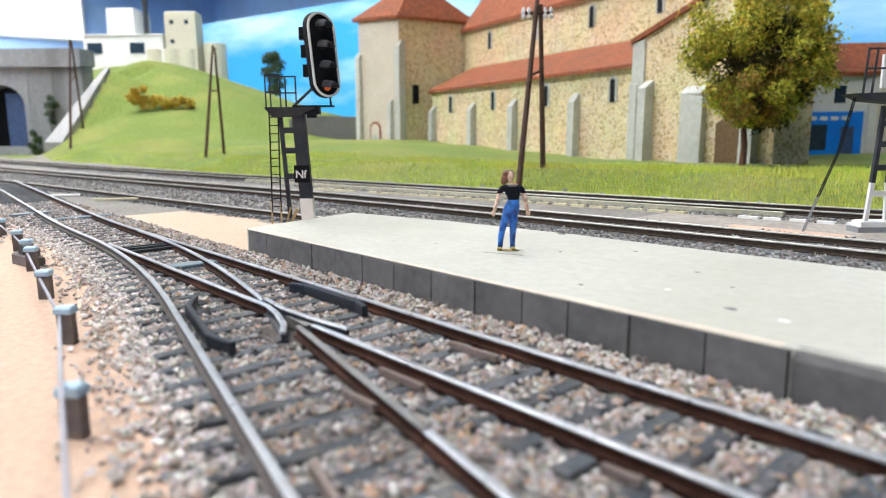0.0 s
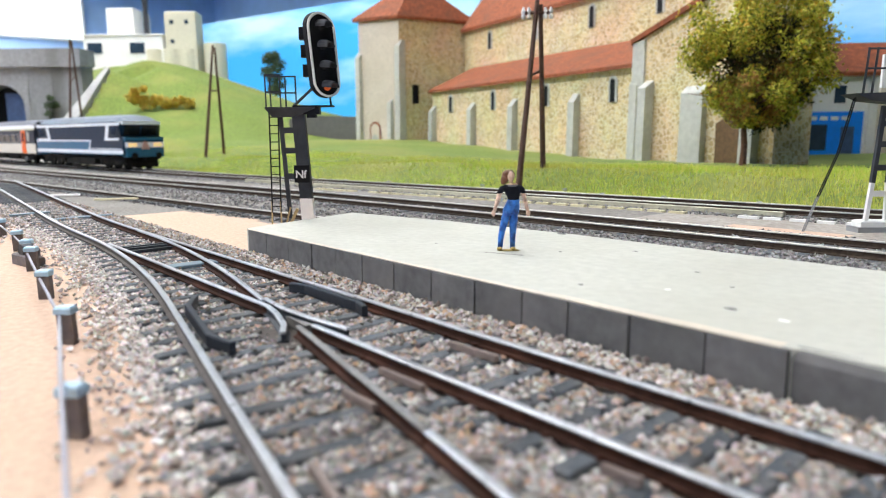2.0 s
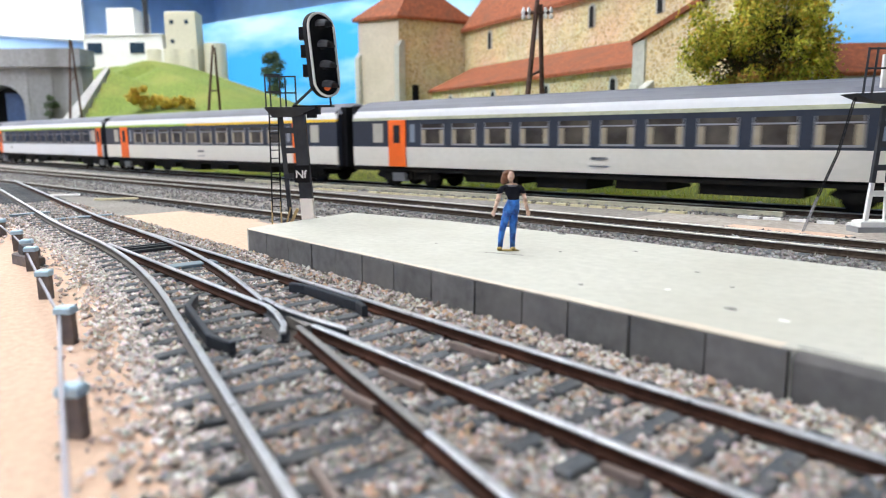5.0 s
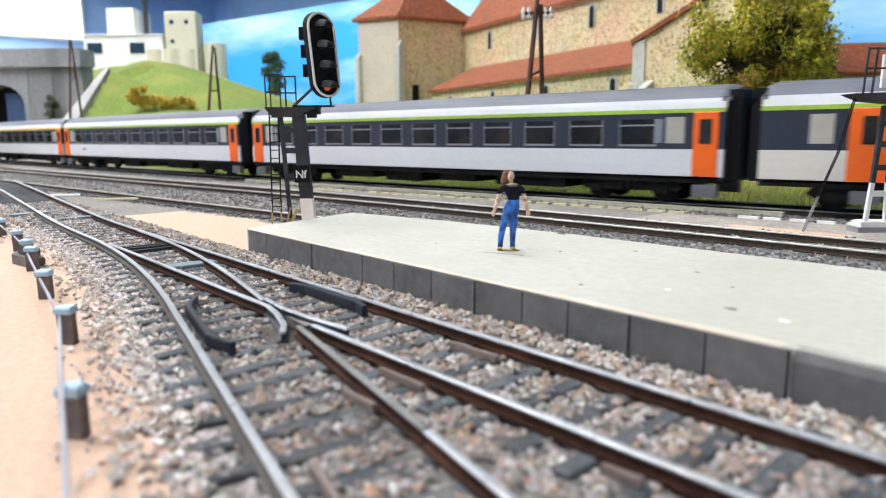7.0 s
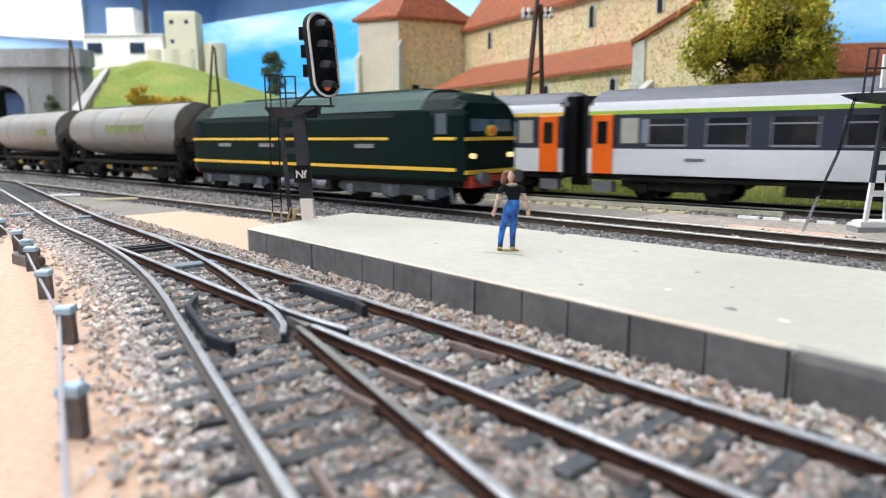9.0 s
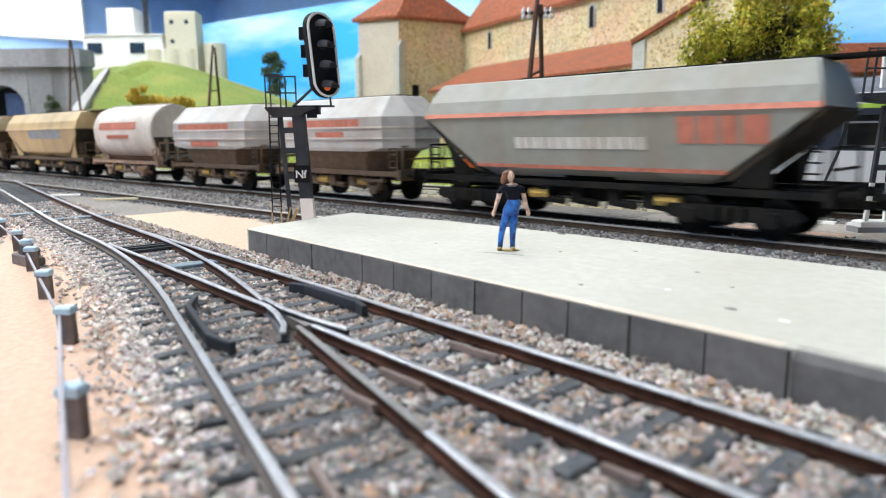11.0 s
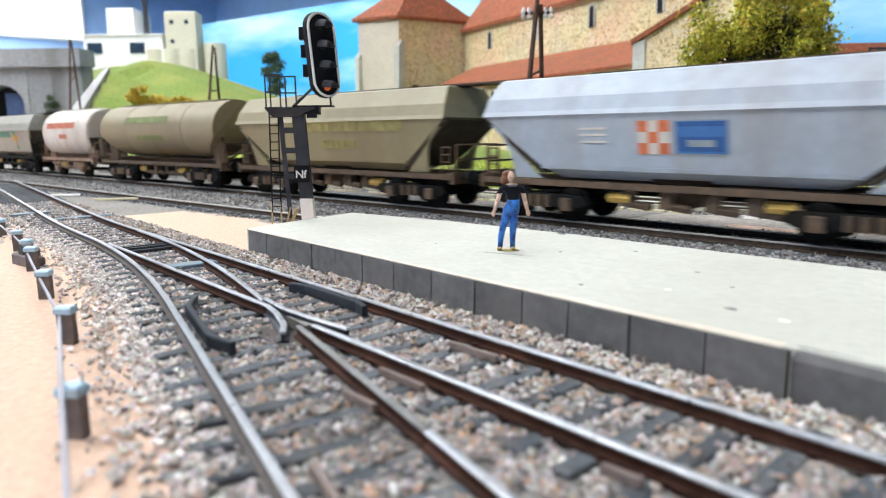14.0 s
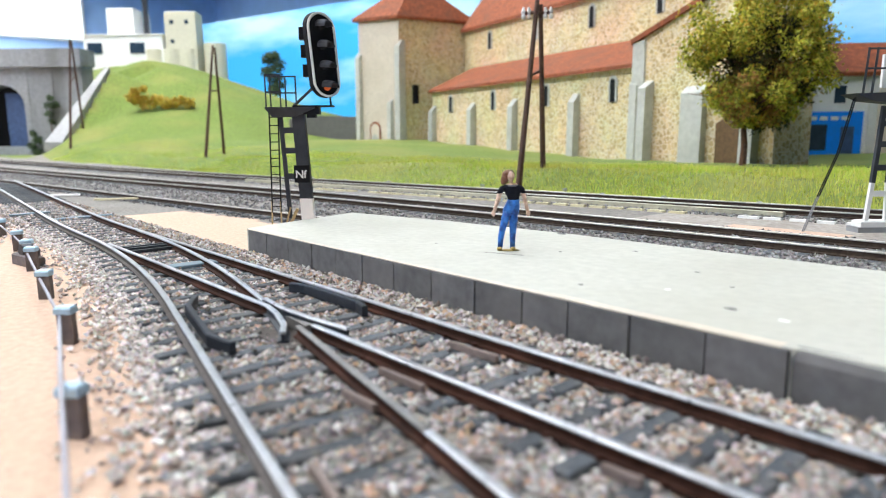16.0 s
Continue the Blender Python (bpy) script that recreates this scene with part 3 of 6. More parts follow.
# ---- figurine: one plain mesh ----
def build_figurine():
    bm = bm_new()
    def blob(c, rx, ry, rz, n=10):
        rings = []
        for i in range(7):
            t = math.pi * (i + 0.15) / 6.3
            rings.append([(c[0] + rx * math.sin(t) * math.cos(2 * math.pi * k / n), c[1] + ry * math.sin(t) * math.sin(2 * math.pi * k / n), c[2] - rz * math.cos(t)) for k in range(n)])
        loft(bm, rings)
    groups = []
    def mark(m):
        bm.faces.ensure_lookup_table()
        for f in bm.faces[mark.n:]:
            f.material_index = m
        mark.n = len(bm.faces)
    mark.n = 0
    def tube(rows, n=12):
        loft(bm, [[(c + a * math.cos(2 * math.pi * k / n), d + b * math.sin(2 * math.pi * k / n), z) for k in range(n)] for c, d, a, b, z in rows])
    tube(((-1.55, 0, .62, .62, .6), (-1.35, -.05, .7, .7, 3.2), (-.95, -.15, .82, .85, 5.4), (-.3, -.05, 1.0, 1.0, 7.8), (.15, 0, 1.05, 1.05, 9.6)))
    tube(((1.45, 0, .62, .62, .6), (1.45, -.1, .7, .7, 3.2), (1.5, -.25, .84, .86, 5.4), (1.65, -.1, 1.0, 1.0, 7.8), (1.7, 0, 1.05, 1.05, 9.6)))
    tube(((.9, 0, 1.2, .9, 8.4), (.95, 0, 2.0, 1.25, 9.0), (1.1, 0, 1.95, 1.28, 10.2), (1.45, 0, 1.55, 1.1, 11.6), (1.6, 0, 1.42, 1.0, 12.3)))
    mark(0)
    tube(((1.6, 0, 1.4, 1.0, 12.1), (1.55, 0, 1.45, 1.05, 12.8), (1.3, -.1, 1.9, 1.35, 14.2), (1.15, 0, 2.2, 1.25, 15.2), (1.1, 0, 1.75, 1.05, 15.85)))
    tube(((-.6, 0, .6, .6, 15.6), (-1.0, -.05, .8, .75, 15.2), (-1.75, -.2, .72, .7, 13.8)))
    tube(((2.8, 0, .6, .6, 15.6), (3.2, -.05, .8, .75, 15.2), (3.85, -.2, .72, .7, 13.8)))
    mark(1)
    rod(bm, (-1.7, -.2, 14.0), (-2.3, -.4, 11.8), .58, 8, .5); rod(bm, (-2.3, -.4, 11.8), (-3.1, -.9, 9.6), .5, 8, .38)
    rod(bm, (3.8, -.2, 14.0), (4.35, -.4, 11.8), .58, 8, .5); rod(bm, (4.35, -.4, 11.8), (4.85, -.9, 9.6), .5, 8, .38)
    blob((-3.25, -.95, 9.1), .5, .45, .8); blob((5.0, -.95, 9.1), .55, .45, .8); blob((1.1, -.08, 15.8), 1.5, .95, .42)
    rod(bm, (1.0, 0, 15.9), (.8, -.15, 17.2), .5, 8); blob((.85, -.5, 17.85), .85, .85, 1.15); blob((.95, -1.3, 17.75), .16, .25, .25)
    mark(2)
    blob((.1, .3, 18.0), 1.3, 1.0, 1.25); blob((-.55, .1, 17.1), .95, .8, 1.15); blob((.7, .2, 18.6), 1.0, .85, .7); blob((1.45, .2, 18.0), .4, .6, 1.0); blob((-.9, .1, 16.5), .6, .6, .7); blob((-.1, -.5, 18.5), .6, .5, .5)
    mark(3)
    blob((-1.75, -.5, .5), .65, 1.1, .5); blob((1.5, -.5, .5), .65, 1.1, .5)
    prism(bm, [(-2.0, -1.0), (0.4, -1.6), (3.0, -.9), (2.4, .8), (-1.6, .9)], 0, .18, "z")
    mark(4)
    tube(((1.15, -.02, 2.05, 1.2, 15.25), (1.12, -.02, 1.75, 1.1, 15.75), (1.12, -.02, 1.5, 1.0, 15.7)))
    mark(5)
    ob = solid("figurine", bm, None, "small painted figurine in blue trousers and black top", "figurine", (-110.4, 117.4, ZP), 49, smooth=True)
    # painted_blue: brighter blotches put highlights into the trouser colour
    for m in (material("painted_blue", (0.010, 0.09, 0.40), 0.5, 0, 0.3, 900, 480, 0.3, (0.06, 0.30, 0.85), 0.9), material("painted_black", (0.012, 0.013, 0.02), 0.6), material("painted_flesh", (0.74, 0.50, 0.37), 0.5), material("painted_brown", (0.15, 0.05, 0.025), 0.5, 0, 0.5, 700, 300, 0.3, (0.35, 0.16, 0.07), 0.7), material("painted_tan", (0.45, 0.33, 0.10), 0.6), material("painted_grey", (0.16, 0.16, 0.18), 0.6)):
        ob.data.materials.append(m)
    return ob


build_figurine()


# ---- signals ----
def ladder(parent, p, q, width, rungs, name="ladder"):
    bm = bm_new()
    p, q, w = Vector(p), Vector(q), Vector(width)
    rod(bm, p, q, 0.28, 5), rod(bm, p + w, q + w, 0.28, 5)
    for i in range(rungs):
        a = p.lerp(q, (i + .5) / rungs)
        rod(bm, a, a + w, 0.18, 5)
    return part(name, bm, M_BLACK, parent)


def build_signal():
    """Colour light signal. Local x runs across the front as the camera sees it, -y towards it."""
    s = thing("signal", "grey colour light signal with a black oval head and ladder", "railway signal", (-212.7, 120.8, -3.0), 48.7)
    lean = lambda x, z: x - 0.055 * (z - 40)
    def rail4(bm, z0, z1, x0, x1, y0, y1):
        hexa(bm, [(lean(x0, z0), y0, z0), (lean(x1, z0), y0, z0), (lean(x1, z0), y1, z0), (lean(x0, z0), y1, z0),
                  (lean(x0, z1), y0, z1), (lean(x1, z1), y0, z1), (lean(x1, z1), y1, z1), (lean(x0, z1), y1, z1)])
        return bm
    part("foot", rail4(bm_new(), 0, 13.2, -2.3, 2.1, -1.6, 1.6), M_WHITE, s, "white painted foot")
    part("mast", rail4(bm_new(), 13.2, 43.5, -2.3, 2.1, -1.3, 1.3), M_SIGNAL, s)
    part("back_leg", rail4(bm_new(), 6.0, 43.0, -7.4, -6.0, 0.2, 1.4), M_SIGNAL, s)
    for z in (20, 29, 36):
        part("bracket", rail4(bm_new(), z, z + 2.0, -6.4, -2.0, 0, 1.0), M_SIGNAL, s)
    bm = bm_new()
    loft(bm, [[(-9, -2.2, 41.6), (-1, -2.2, 41.6), (-1, 3, 41.6), (-9, 3, 41.6)], [(-11, -4, 44.4), (6, -4, 44.4), (6, 4.5, 44.4), (-11, 4.5, 44.4)], [(-11, -4, 44.9), (6, -4, 44.9), (6, 4.5, 44.9), (-11, 4.5, 44.9)]])
    part("gangway", bm, M_SIGNAL, s)
    ladder(s, (-11.2, 0.5, 6), (-10.6, 0.5, 43), (3.0, 0.4, 0), 13)
    bm = bm_new()
    rod(bm, (-11.4, .4, 3), (-11.2, .5, 12), .3, 5), rod(bm, (-8.2, .9, 3), (-8.2, .9, 12), .3, 5), rod(bm, (-6.5, 0, 3), (-4.5, 0, 10), .35, 5), rod(bm, (-5, .4, 3.5), (-2, .2, 9.5), .6, 5)
    part("brass_leg", bm, M_BRASS, s, "bare brass lower ladder")
    for xx, yy in ((-10.6, -3), (-5.6, -3), (-10.6, 3.6), (-5.2, 3.6), (-1.6, 3.6)):
        part("handrail_post", rod(bm_new(), (xx, yy, 44.8), (xx - .1, yy, 55.8), .28, 5), M_SIGNAL, s)
    for zz in (50, 55.6):
        part("handrail", sweep(bm_new(), [(-5.6, -3, zz), (-10.6, -3, zz), (-10.6, 3.6, zz), (-1.6, 3.6, zz)], [(-.25, -.25), (.25, -.25), (.25, .25), (-.25, .25)]), M_SIGNAL, s)
    part("brace", rod(bm_new(), (-2, -1, 45), (5, -1.5, 51), .5, 5), M_SIGNAL, s)
    bm = bm_new()
    box(bm, -1.5, 12, -3.2, 2.4, 44.9, 45.4)
    box(bm, 2, 7.4, -3, 1, 42.4, 44.9), box(bm, 3.2, 6.2, -3, 0, 41.2, 42.6)
    rod(bm, (11.2, 0, 45), (10.8, 0, 51), .35, 5)
    part("head_bracket", bm, M_BLACK, s)
    # oval head, turned and leaning
    def oval(w, h, n=20):
        pts = []
        for i in range(n):
            a = 2 * math.pi * i / n
            pts.append((w * math.cos(a), (h - w) * (1 if math.sin(a) >= 0 else -1) + w * math.sin(a)))
        return pts
    def put(p, y):
        # the face looks past the camera, along the line
        x, z = p
        return (8.2 + x * 0.74 - y * 0.66 - 0.075 * z, y * 0.74 + x * 0.66, 62.2 + z)
    head = part("signal_head", loft(bm_new(), [[put(p, y) for p in oval(w, h)] for w, h, y in ((5.0, 13.6, 0.9), (5.7, 14.3, 0.5), (5.7, 14.3, -1.6), (5.5, 14.1, -1.9))]), M_BLACK, s)
    bm = bm_new()
    o, i_ = oval(5.5, 14.1, 28), oval(4.75, 13.35, 28)
    loft(bm, [[put(a, -1.95), put(a, -2.4), put(b, -2.4), put(b, -1.95)] for a, b in zip(o + o[:1], i_ + i_[:1])], caps=False)
    part("white_border", bm, M_WHITE, head, "white painted rim line")
    for k, z in enumerate((9.6, 2.9, -3.8, -10.4)):
        bm = bm_new()
        hood = []
        for y, r, dz in ((-1.9, 2.2, 0), (-4.6, 2.1, -.2), (-7.0, 1.7, -.5)):
            a = [put((r * math.cos(t), z + dz + r * math.sin(t)), y) for t in [math.pi * (j / 8 * 1.1 - .05) for j in range(9)]]
            b = [put(((r - .35) * math.cos(t), z + dz + (r - .35) * math.sin(t)), y) for t in [math.pi * (j / 8 * 1.1 - .05) for j in range(8, -1, -1)]]
            hood.append(a + b)
        loft(bm, hood)
        part("hood", bm, M_SIGNAL, head)
        bm = bm_new()
        loft(bm, [[put((r * math.cos(2 * math.pi * j / 12), z + r * math.sin(2 * math.pi * j / 12)), y) for j in range(12)] for r, y in ((1.5, -1.85), (1.4, -2.2), (.8, -2.5))])
        part("lens", bm, M_LENS_RED if k == 3 else M_LENS, head, "dim red lens" if k == 3 else "dark lens")
    bm = bm_new()
    for z in (70, 64, 57.5):
        box(bm, 1.2 - (z - 62.2) * .075, 4.6, 1.6, 4.2, z - 2.2, z + 2)
    part("lamp_housing", bm, M_BLACK, head)
    # identity plate with its two letters
    pl = part("plate", box(bm_new(), -2.3, 3.1, -2.0, -1.35, 18.9, 24.9), M_BLACK, s, "black identity plate with white letters")
    for body, xx in (("N", -0.35), ("f", 1.55)):
        cu = bpy.data.curves.new("letters", "FONT")
        cu.body, cu.size, cu.align_x, cu.extrude, cu.offset = body, 3.9 * MM, "CENTER", 0.00012, 0.00004
        t = new("letter_curve", cu)
        dg = bpy.context.evaluated_depsgraph_get()
        me = bpy.data.meshes.new_from_object(t.evaluated_get(dg))
        bpy.data.objects.remove(t)
        me.materials.clear()
        me.materials.append(M_WHITE)
        ob = new("letter", me)
        ob.parent = pl
        ob.matrix_basis = pose(xx * MM, -2.15 * MM, 20.5 * MM, 90, 0, 0)
    return s


M_LENS = material("dark_lens", (0.02, 0.02, 0.025), 0.15, 0, 0.9, 300, 90, 0)
M_LENS_RED = glow("red_lens", (0.5, 0.08, 0.01), 0.35)
build_signal()


def build_second_signal():
    s = thing("signal", "grey and white signal mast with a sloping ladder", "railway signal", (-66.8, 227.6, 2.4), 48.7)
    part("footing", box(bm_new(), -4, 8, -3, 3, -0.5, 1.6), M_CONCW, s)
    bm = bm_new()
    cbox(bm, -3, 7, -2.4, 2.4, 1.6, 3.6, .5)
    rod(bm, (-1.0, -1, 3), (0, -1, 16.8), .8, 4), rod(bm, (5, -1, 3), (4.6, -1, 16.8), .8, 4)
    box(bm, -0.4, 4.8, -1.4, -.6, 12, 14)
    part("lower_mast", bm, M_WHITE, s, "white painted lower mast")
    bm = bm_new()
    rod(bm, (0, -1, 16.8), (1.4, -1, 43), .85, 4), rod(bm, (4.6, -1, 16.8), (4.6, -1, 43), .8, 4)
    for z in (21, 29, 36):
        box(bm, .4, 4.6, -1.5, -.5, z, z + 2)
    part("upper_mast", bm, M_SIGNAL, s)
    part("gangway", prism(bm_new(), [(-9, 47), (-4, 44.6), (10, 43), (10, 47.6)], -4, 4, "y"), M_SIGNAL, s)
    part("panel", box(bm_new(), 0, 9, -1, 0, 49, 60), M_WHITE, s, "white panel")
    for xx in (-6.5, -4.0, 8):
        part("handrail_post", rod(bm_new(), (xx, -3, 46.5), (xx + .8, -3, 62), .35, 5), M_SIGNAL, s)
    for z in (55.2, 61.6):
        part("handrail", rod(bm_new(), (-6, -3, z), (9, -3, z), .35, 5), M_SIGNAL, s)
    w = Vector((1.5, 1.6, 0))
    pts = [Vector(p) for p in ((-19.0, 0, .3), (-15.4, 0, 12), (-10.6, 0, 27), (-7.2, 0, 45), (-6.0, 0, 46.6))]
    for name, cut, mat in (("ladder_foot", pts[:2], M_CONCW), ("ladder", pts[1:], M_BLACK)):
        bm = bm_new()
        for a, b in zip(cut, cut[1:]):
            rod(bm, a, b, .2, 5), rod(bm, a + w, b + w, .2, 5)
            for k in range(7):
                c = a.lerp(b, k / 7)
                rod(bm, c, c + w, .18, 4)
        part(name, bm, mat, s)
    return lower(s, 0.85, 3.0)


build_second_signal()


# ---- grass fibres on the bank ----
def build_grass():
    rng = np.random.default_rng(8)
    pts = []
    r = random.Random(8)
    for i in range(64000):
        x = -30 - 560 * r.random() ** 1.5 if i % 5 else r.uniform(-1000, -500)
        d = 130 * r.random() ** 1.6
        y = yA(x) + verge(x) + d
        if r.random() < 0.25 + 0.9 * (noise.noise((x * .03, y * .03, 5)) + .5):
            pts.append((x, y, ground_z(x, y)))
    pts = np.asarray(pts)
    k = len(pts)
    h = rng.uniform(0.8, 2.3, (k, 1)) * (1 + 0.45 * (pts[:, :1] > -300))
    a = rng.uniform(0, math.pi, (k, 1))
    side = np.concatenate([np.cos(a), np.sin(a), np.zeros((k, 1))], 1) * rng.uniform(.14, .3, (k, 1))
    tip = np.concatenate([rng.normal(0, .3, (k, 2)) * h, h], 1)
    base = pts - [0, 0, .4]
    v = np.stack([base - side, base + side, pts + tip], 1).reshape(-1, 3) * MM
    f = np.arange(3 * k).reshape(-1, 3)
    me = bpy.data.meshes.new("grass")
    me.from_pydata(v.tolist(), [], f.tolist())
    me.materials.append(M_BLADE)
    tagged(new("grass", me), "yellow-green grass fibres on the bank", "grass", kind="stuff")


build_grass()


# ---- signal wire on its posts beside the sand ----
M_WIREP = material("post_brown_grey", (0.14, 0.12, 0.12), 0.7, 0, 0.7, 700, 200, 0.2, (0.30, 0.20, 0.10), 0.5)
M_CAP = material("post_cap_pale_blue", (0.42, 0.60, 0.74), 0.4, 0.2, 0.9)
M_WIRE = material("drawn_steel", (0.34, 0.34, 0.40), 0.4, 0.5, 0.9)
POSTS = [(-86, 17, 5.8), (-128, 25.6, 5.0), (-167, 30, 5.0), (-206, 34.6, 5.0), (-222, 36.4, 4.4), (-246, 38, 5), (-285, 39.5, 5)]


def wire_post():
    p = thing("wire_post", "small brown post with a pale cap carrying a signal wire", "post", (0, 0, 0), group="posts of the signal wire")
    bm = bm_new()
    loft(bm, [[(s * 1.35, t * .75, z) for s, t in ((-1, -1), (1, -1), (1, 1), (-1, 1))] for z in (-.6, 4.6)])
    part("stake", bm, M_WIREP, p)
    bm = bm_new()
    cbox(bm, -1.5, 1.5, -1.2, 1.2, 4.6, 5.7, .3)
    part("cap", bm, M_CAP, p, "pale blue-grey cap")
    return p


first = wire_post()
for i, (x, y, h) in enumerate(POSTS):
    m = pose(x * MM, y * MM, -3.05 * MM, 0, 0, 42 + 5 * i)
    if i == 0:
        first.matrix_basis = m @ Matrix.Diagonal((1, 1, 1.18, 1))
    else:
        copy_thing(first, m)
bm = bm_new()
line = [(-40, 6.6, 3.0)] + [(x - .6, y - .9, h - 1.1 if h > 5 else 1.9) for x, y, h in POSTS] + [(-330, 41, 2)]
sweep(bm, line, [(.3 * math.cos(math.pi * k / 3), .3 * math.sin(math.pi * k / 3)) for k in range(6)])
solid("signal_wire", bm, M_WIRE, "taut steel signal wire carried on posts", "wire")

# crank frame among the far posts
crank = thing("wire_crank", "dark cast crank frame in the signal wire run", "crank", (-214, 35.8, -3), 10)
part("base", cbox(bm_new(), -9, 5, -1.8, 1.6, 0, 3.2, .5), M_WIREP, crank)
part("wheel", rod(bm_new(), (-3, -1.4, 4.2), (-3, 1.4, 4.2), 1.9, 12), M_RAILDARK, crank)
part("bracket", box(bm_new(), 1, 3.4, -1.2, 1.2, 2, 5.2), M_WIREP, crank)

# ---- cable trough covers between the main lines ----
M_TROUGH = material("cream_trough", (0.62, 0.56, 0.36), 0.85, 0, 0.85, 500, 60, 0.2, (0.45, 0.38, 0.22), 0.5)


def yT(x):
    return yA(x) - 23.5 + (0.0 if x > -180 else 0.03 * (x + 180))


trough = thing("cable_trough", "row of cream concrete trough covers beside the far line", "cable trough", kind="structure")
rng_t = random.Random(9)
x = -330.0
while x < -70:
    if not (-128 < x < -112) and rng_t.random() > .04:
        w = 6.0 if x < -112 else rng_t.uniform(4, 8)
        bm = bm_new()
        y = yT(x)
        s = slope(yT, x)
        hexa(bm, [(x, y - 1.2, 2.3), (x + w, y - 1.2 + s * w, 2.3), (x + w, y + 1.2 + s * w, 2.3), (x, y + 1.2, 2.3), (x, y - 1.0, 3.2), (x + w, y - 1.0 + s * w, 3.2), (x + w, y + 1.0 + s * w, 3.2), (x, y + 1.0, 3.2)])
        part("trough_cover", bm, M_TROUGH if x < -112 else M_WHITE, trough)
    x += 8.2

# pale walkway board along the far rail
solid("walkway_board", sweep(bm_new(), way(yA, -420, -100, -13.5, 3.4, 12), [(-1.6, -1), (1.6, -1), (1.6, .8), (-1.6, .8)]), material("grey_board", (0.52, 0.49, 0.37), 0.9, 0, 0.8, 500, 60, 0.2), "weathered grey board along the far track", "board")
solid("walkway_board", sweep(bm_new(), way(yA, -420, -100, 13.5, 3.4, 12), [(-1.6, -1), (1.6, -1), (1.6, .8), (-1.6, .8)]), bpy.data.materials["grey_board"], "weathered grey board along the far track", "board")

# small marker stones in the grass edge
stone0 = None
for x in (-402, -365, -330, -296, -262, -236, -212, -189, -160, -120):
    d = verge(x) + 4 + 3 * math.sin(x)
    y = yA(x) + d
    m = pose(x * MM, y * MM, (ground_z(x, y) - .2) * MM)
    if stone0 is None:
        bm = bm_new()
        cbox(bm, -1.1, 1.1, -1.1, 1.1, 0, 2.0, .5)
        stone0 = solid("marker_stone", bm, M_CONCW, "small grey marker stone at the grass edge", "stone", group="marker stones")
        stone0.matrix_basis = m
    else:
        copy_thing(stone0, m)

# planks and plates lying about the yard throat
M_PLATE = material("blue_grey_plate", (0.20, 0.27, 0.33), 0.4, 0.3, 0.85, 500, 80, 0.05)
for (x, y, w, d, rz, m, lab) in ((-398, 112, 26, 3.0, 62, M_TROUGH, "pale plank lying between the tracks"), (-450, 95, 18, 4, 70, M_WHITE, "white board lying between the tracks"),
                                 (-318, 73, 3.2, 26, 6, M_PLATE, "blue-grey plate across the rails"), (-178, 66.5, 4.6, 13, 0, M_PLATE, "blue-grey tie plate of the points"),
                                 (-350, 60, 3, 16, 8, M_PLATE, "pale metal strip beside the rails")):
    solid("plank" if m is not M_PLATE else "tie_plate", cbox(bm_new(), -w / 2, w / 2, -d / 2, d / 2, 0, .9, .2), m, lab, "board" if m is not M_PLATE else "plate", (x, y, -2.1), rz)
pm = thing("point_rodding", "dark point operating bars at the blades", "point rodding", (-212, 66, -1.9), 0)
for dx in (-6, -2.5, 3):
    part("bar", box(bm_new(), dx - .6, dx + .6, -8, 7, 0, .9), M_RAILDARK, pm)


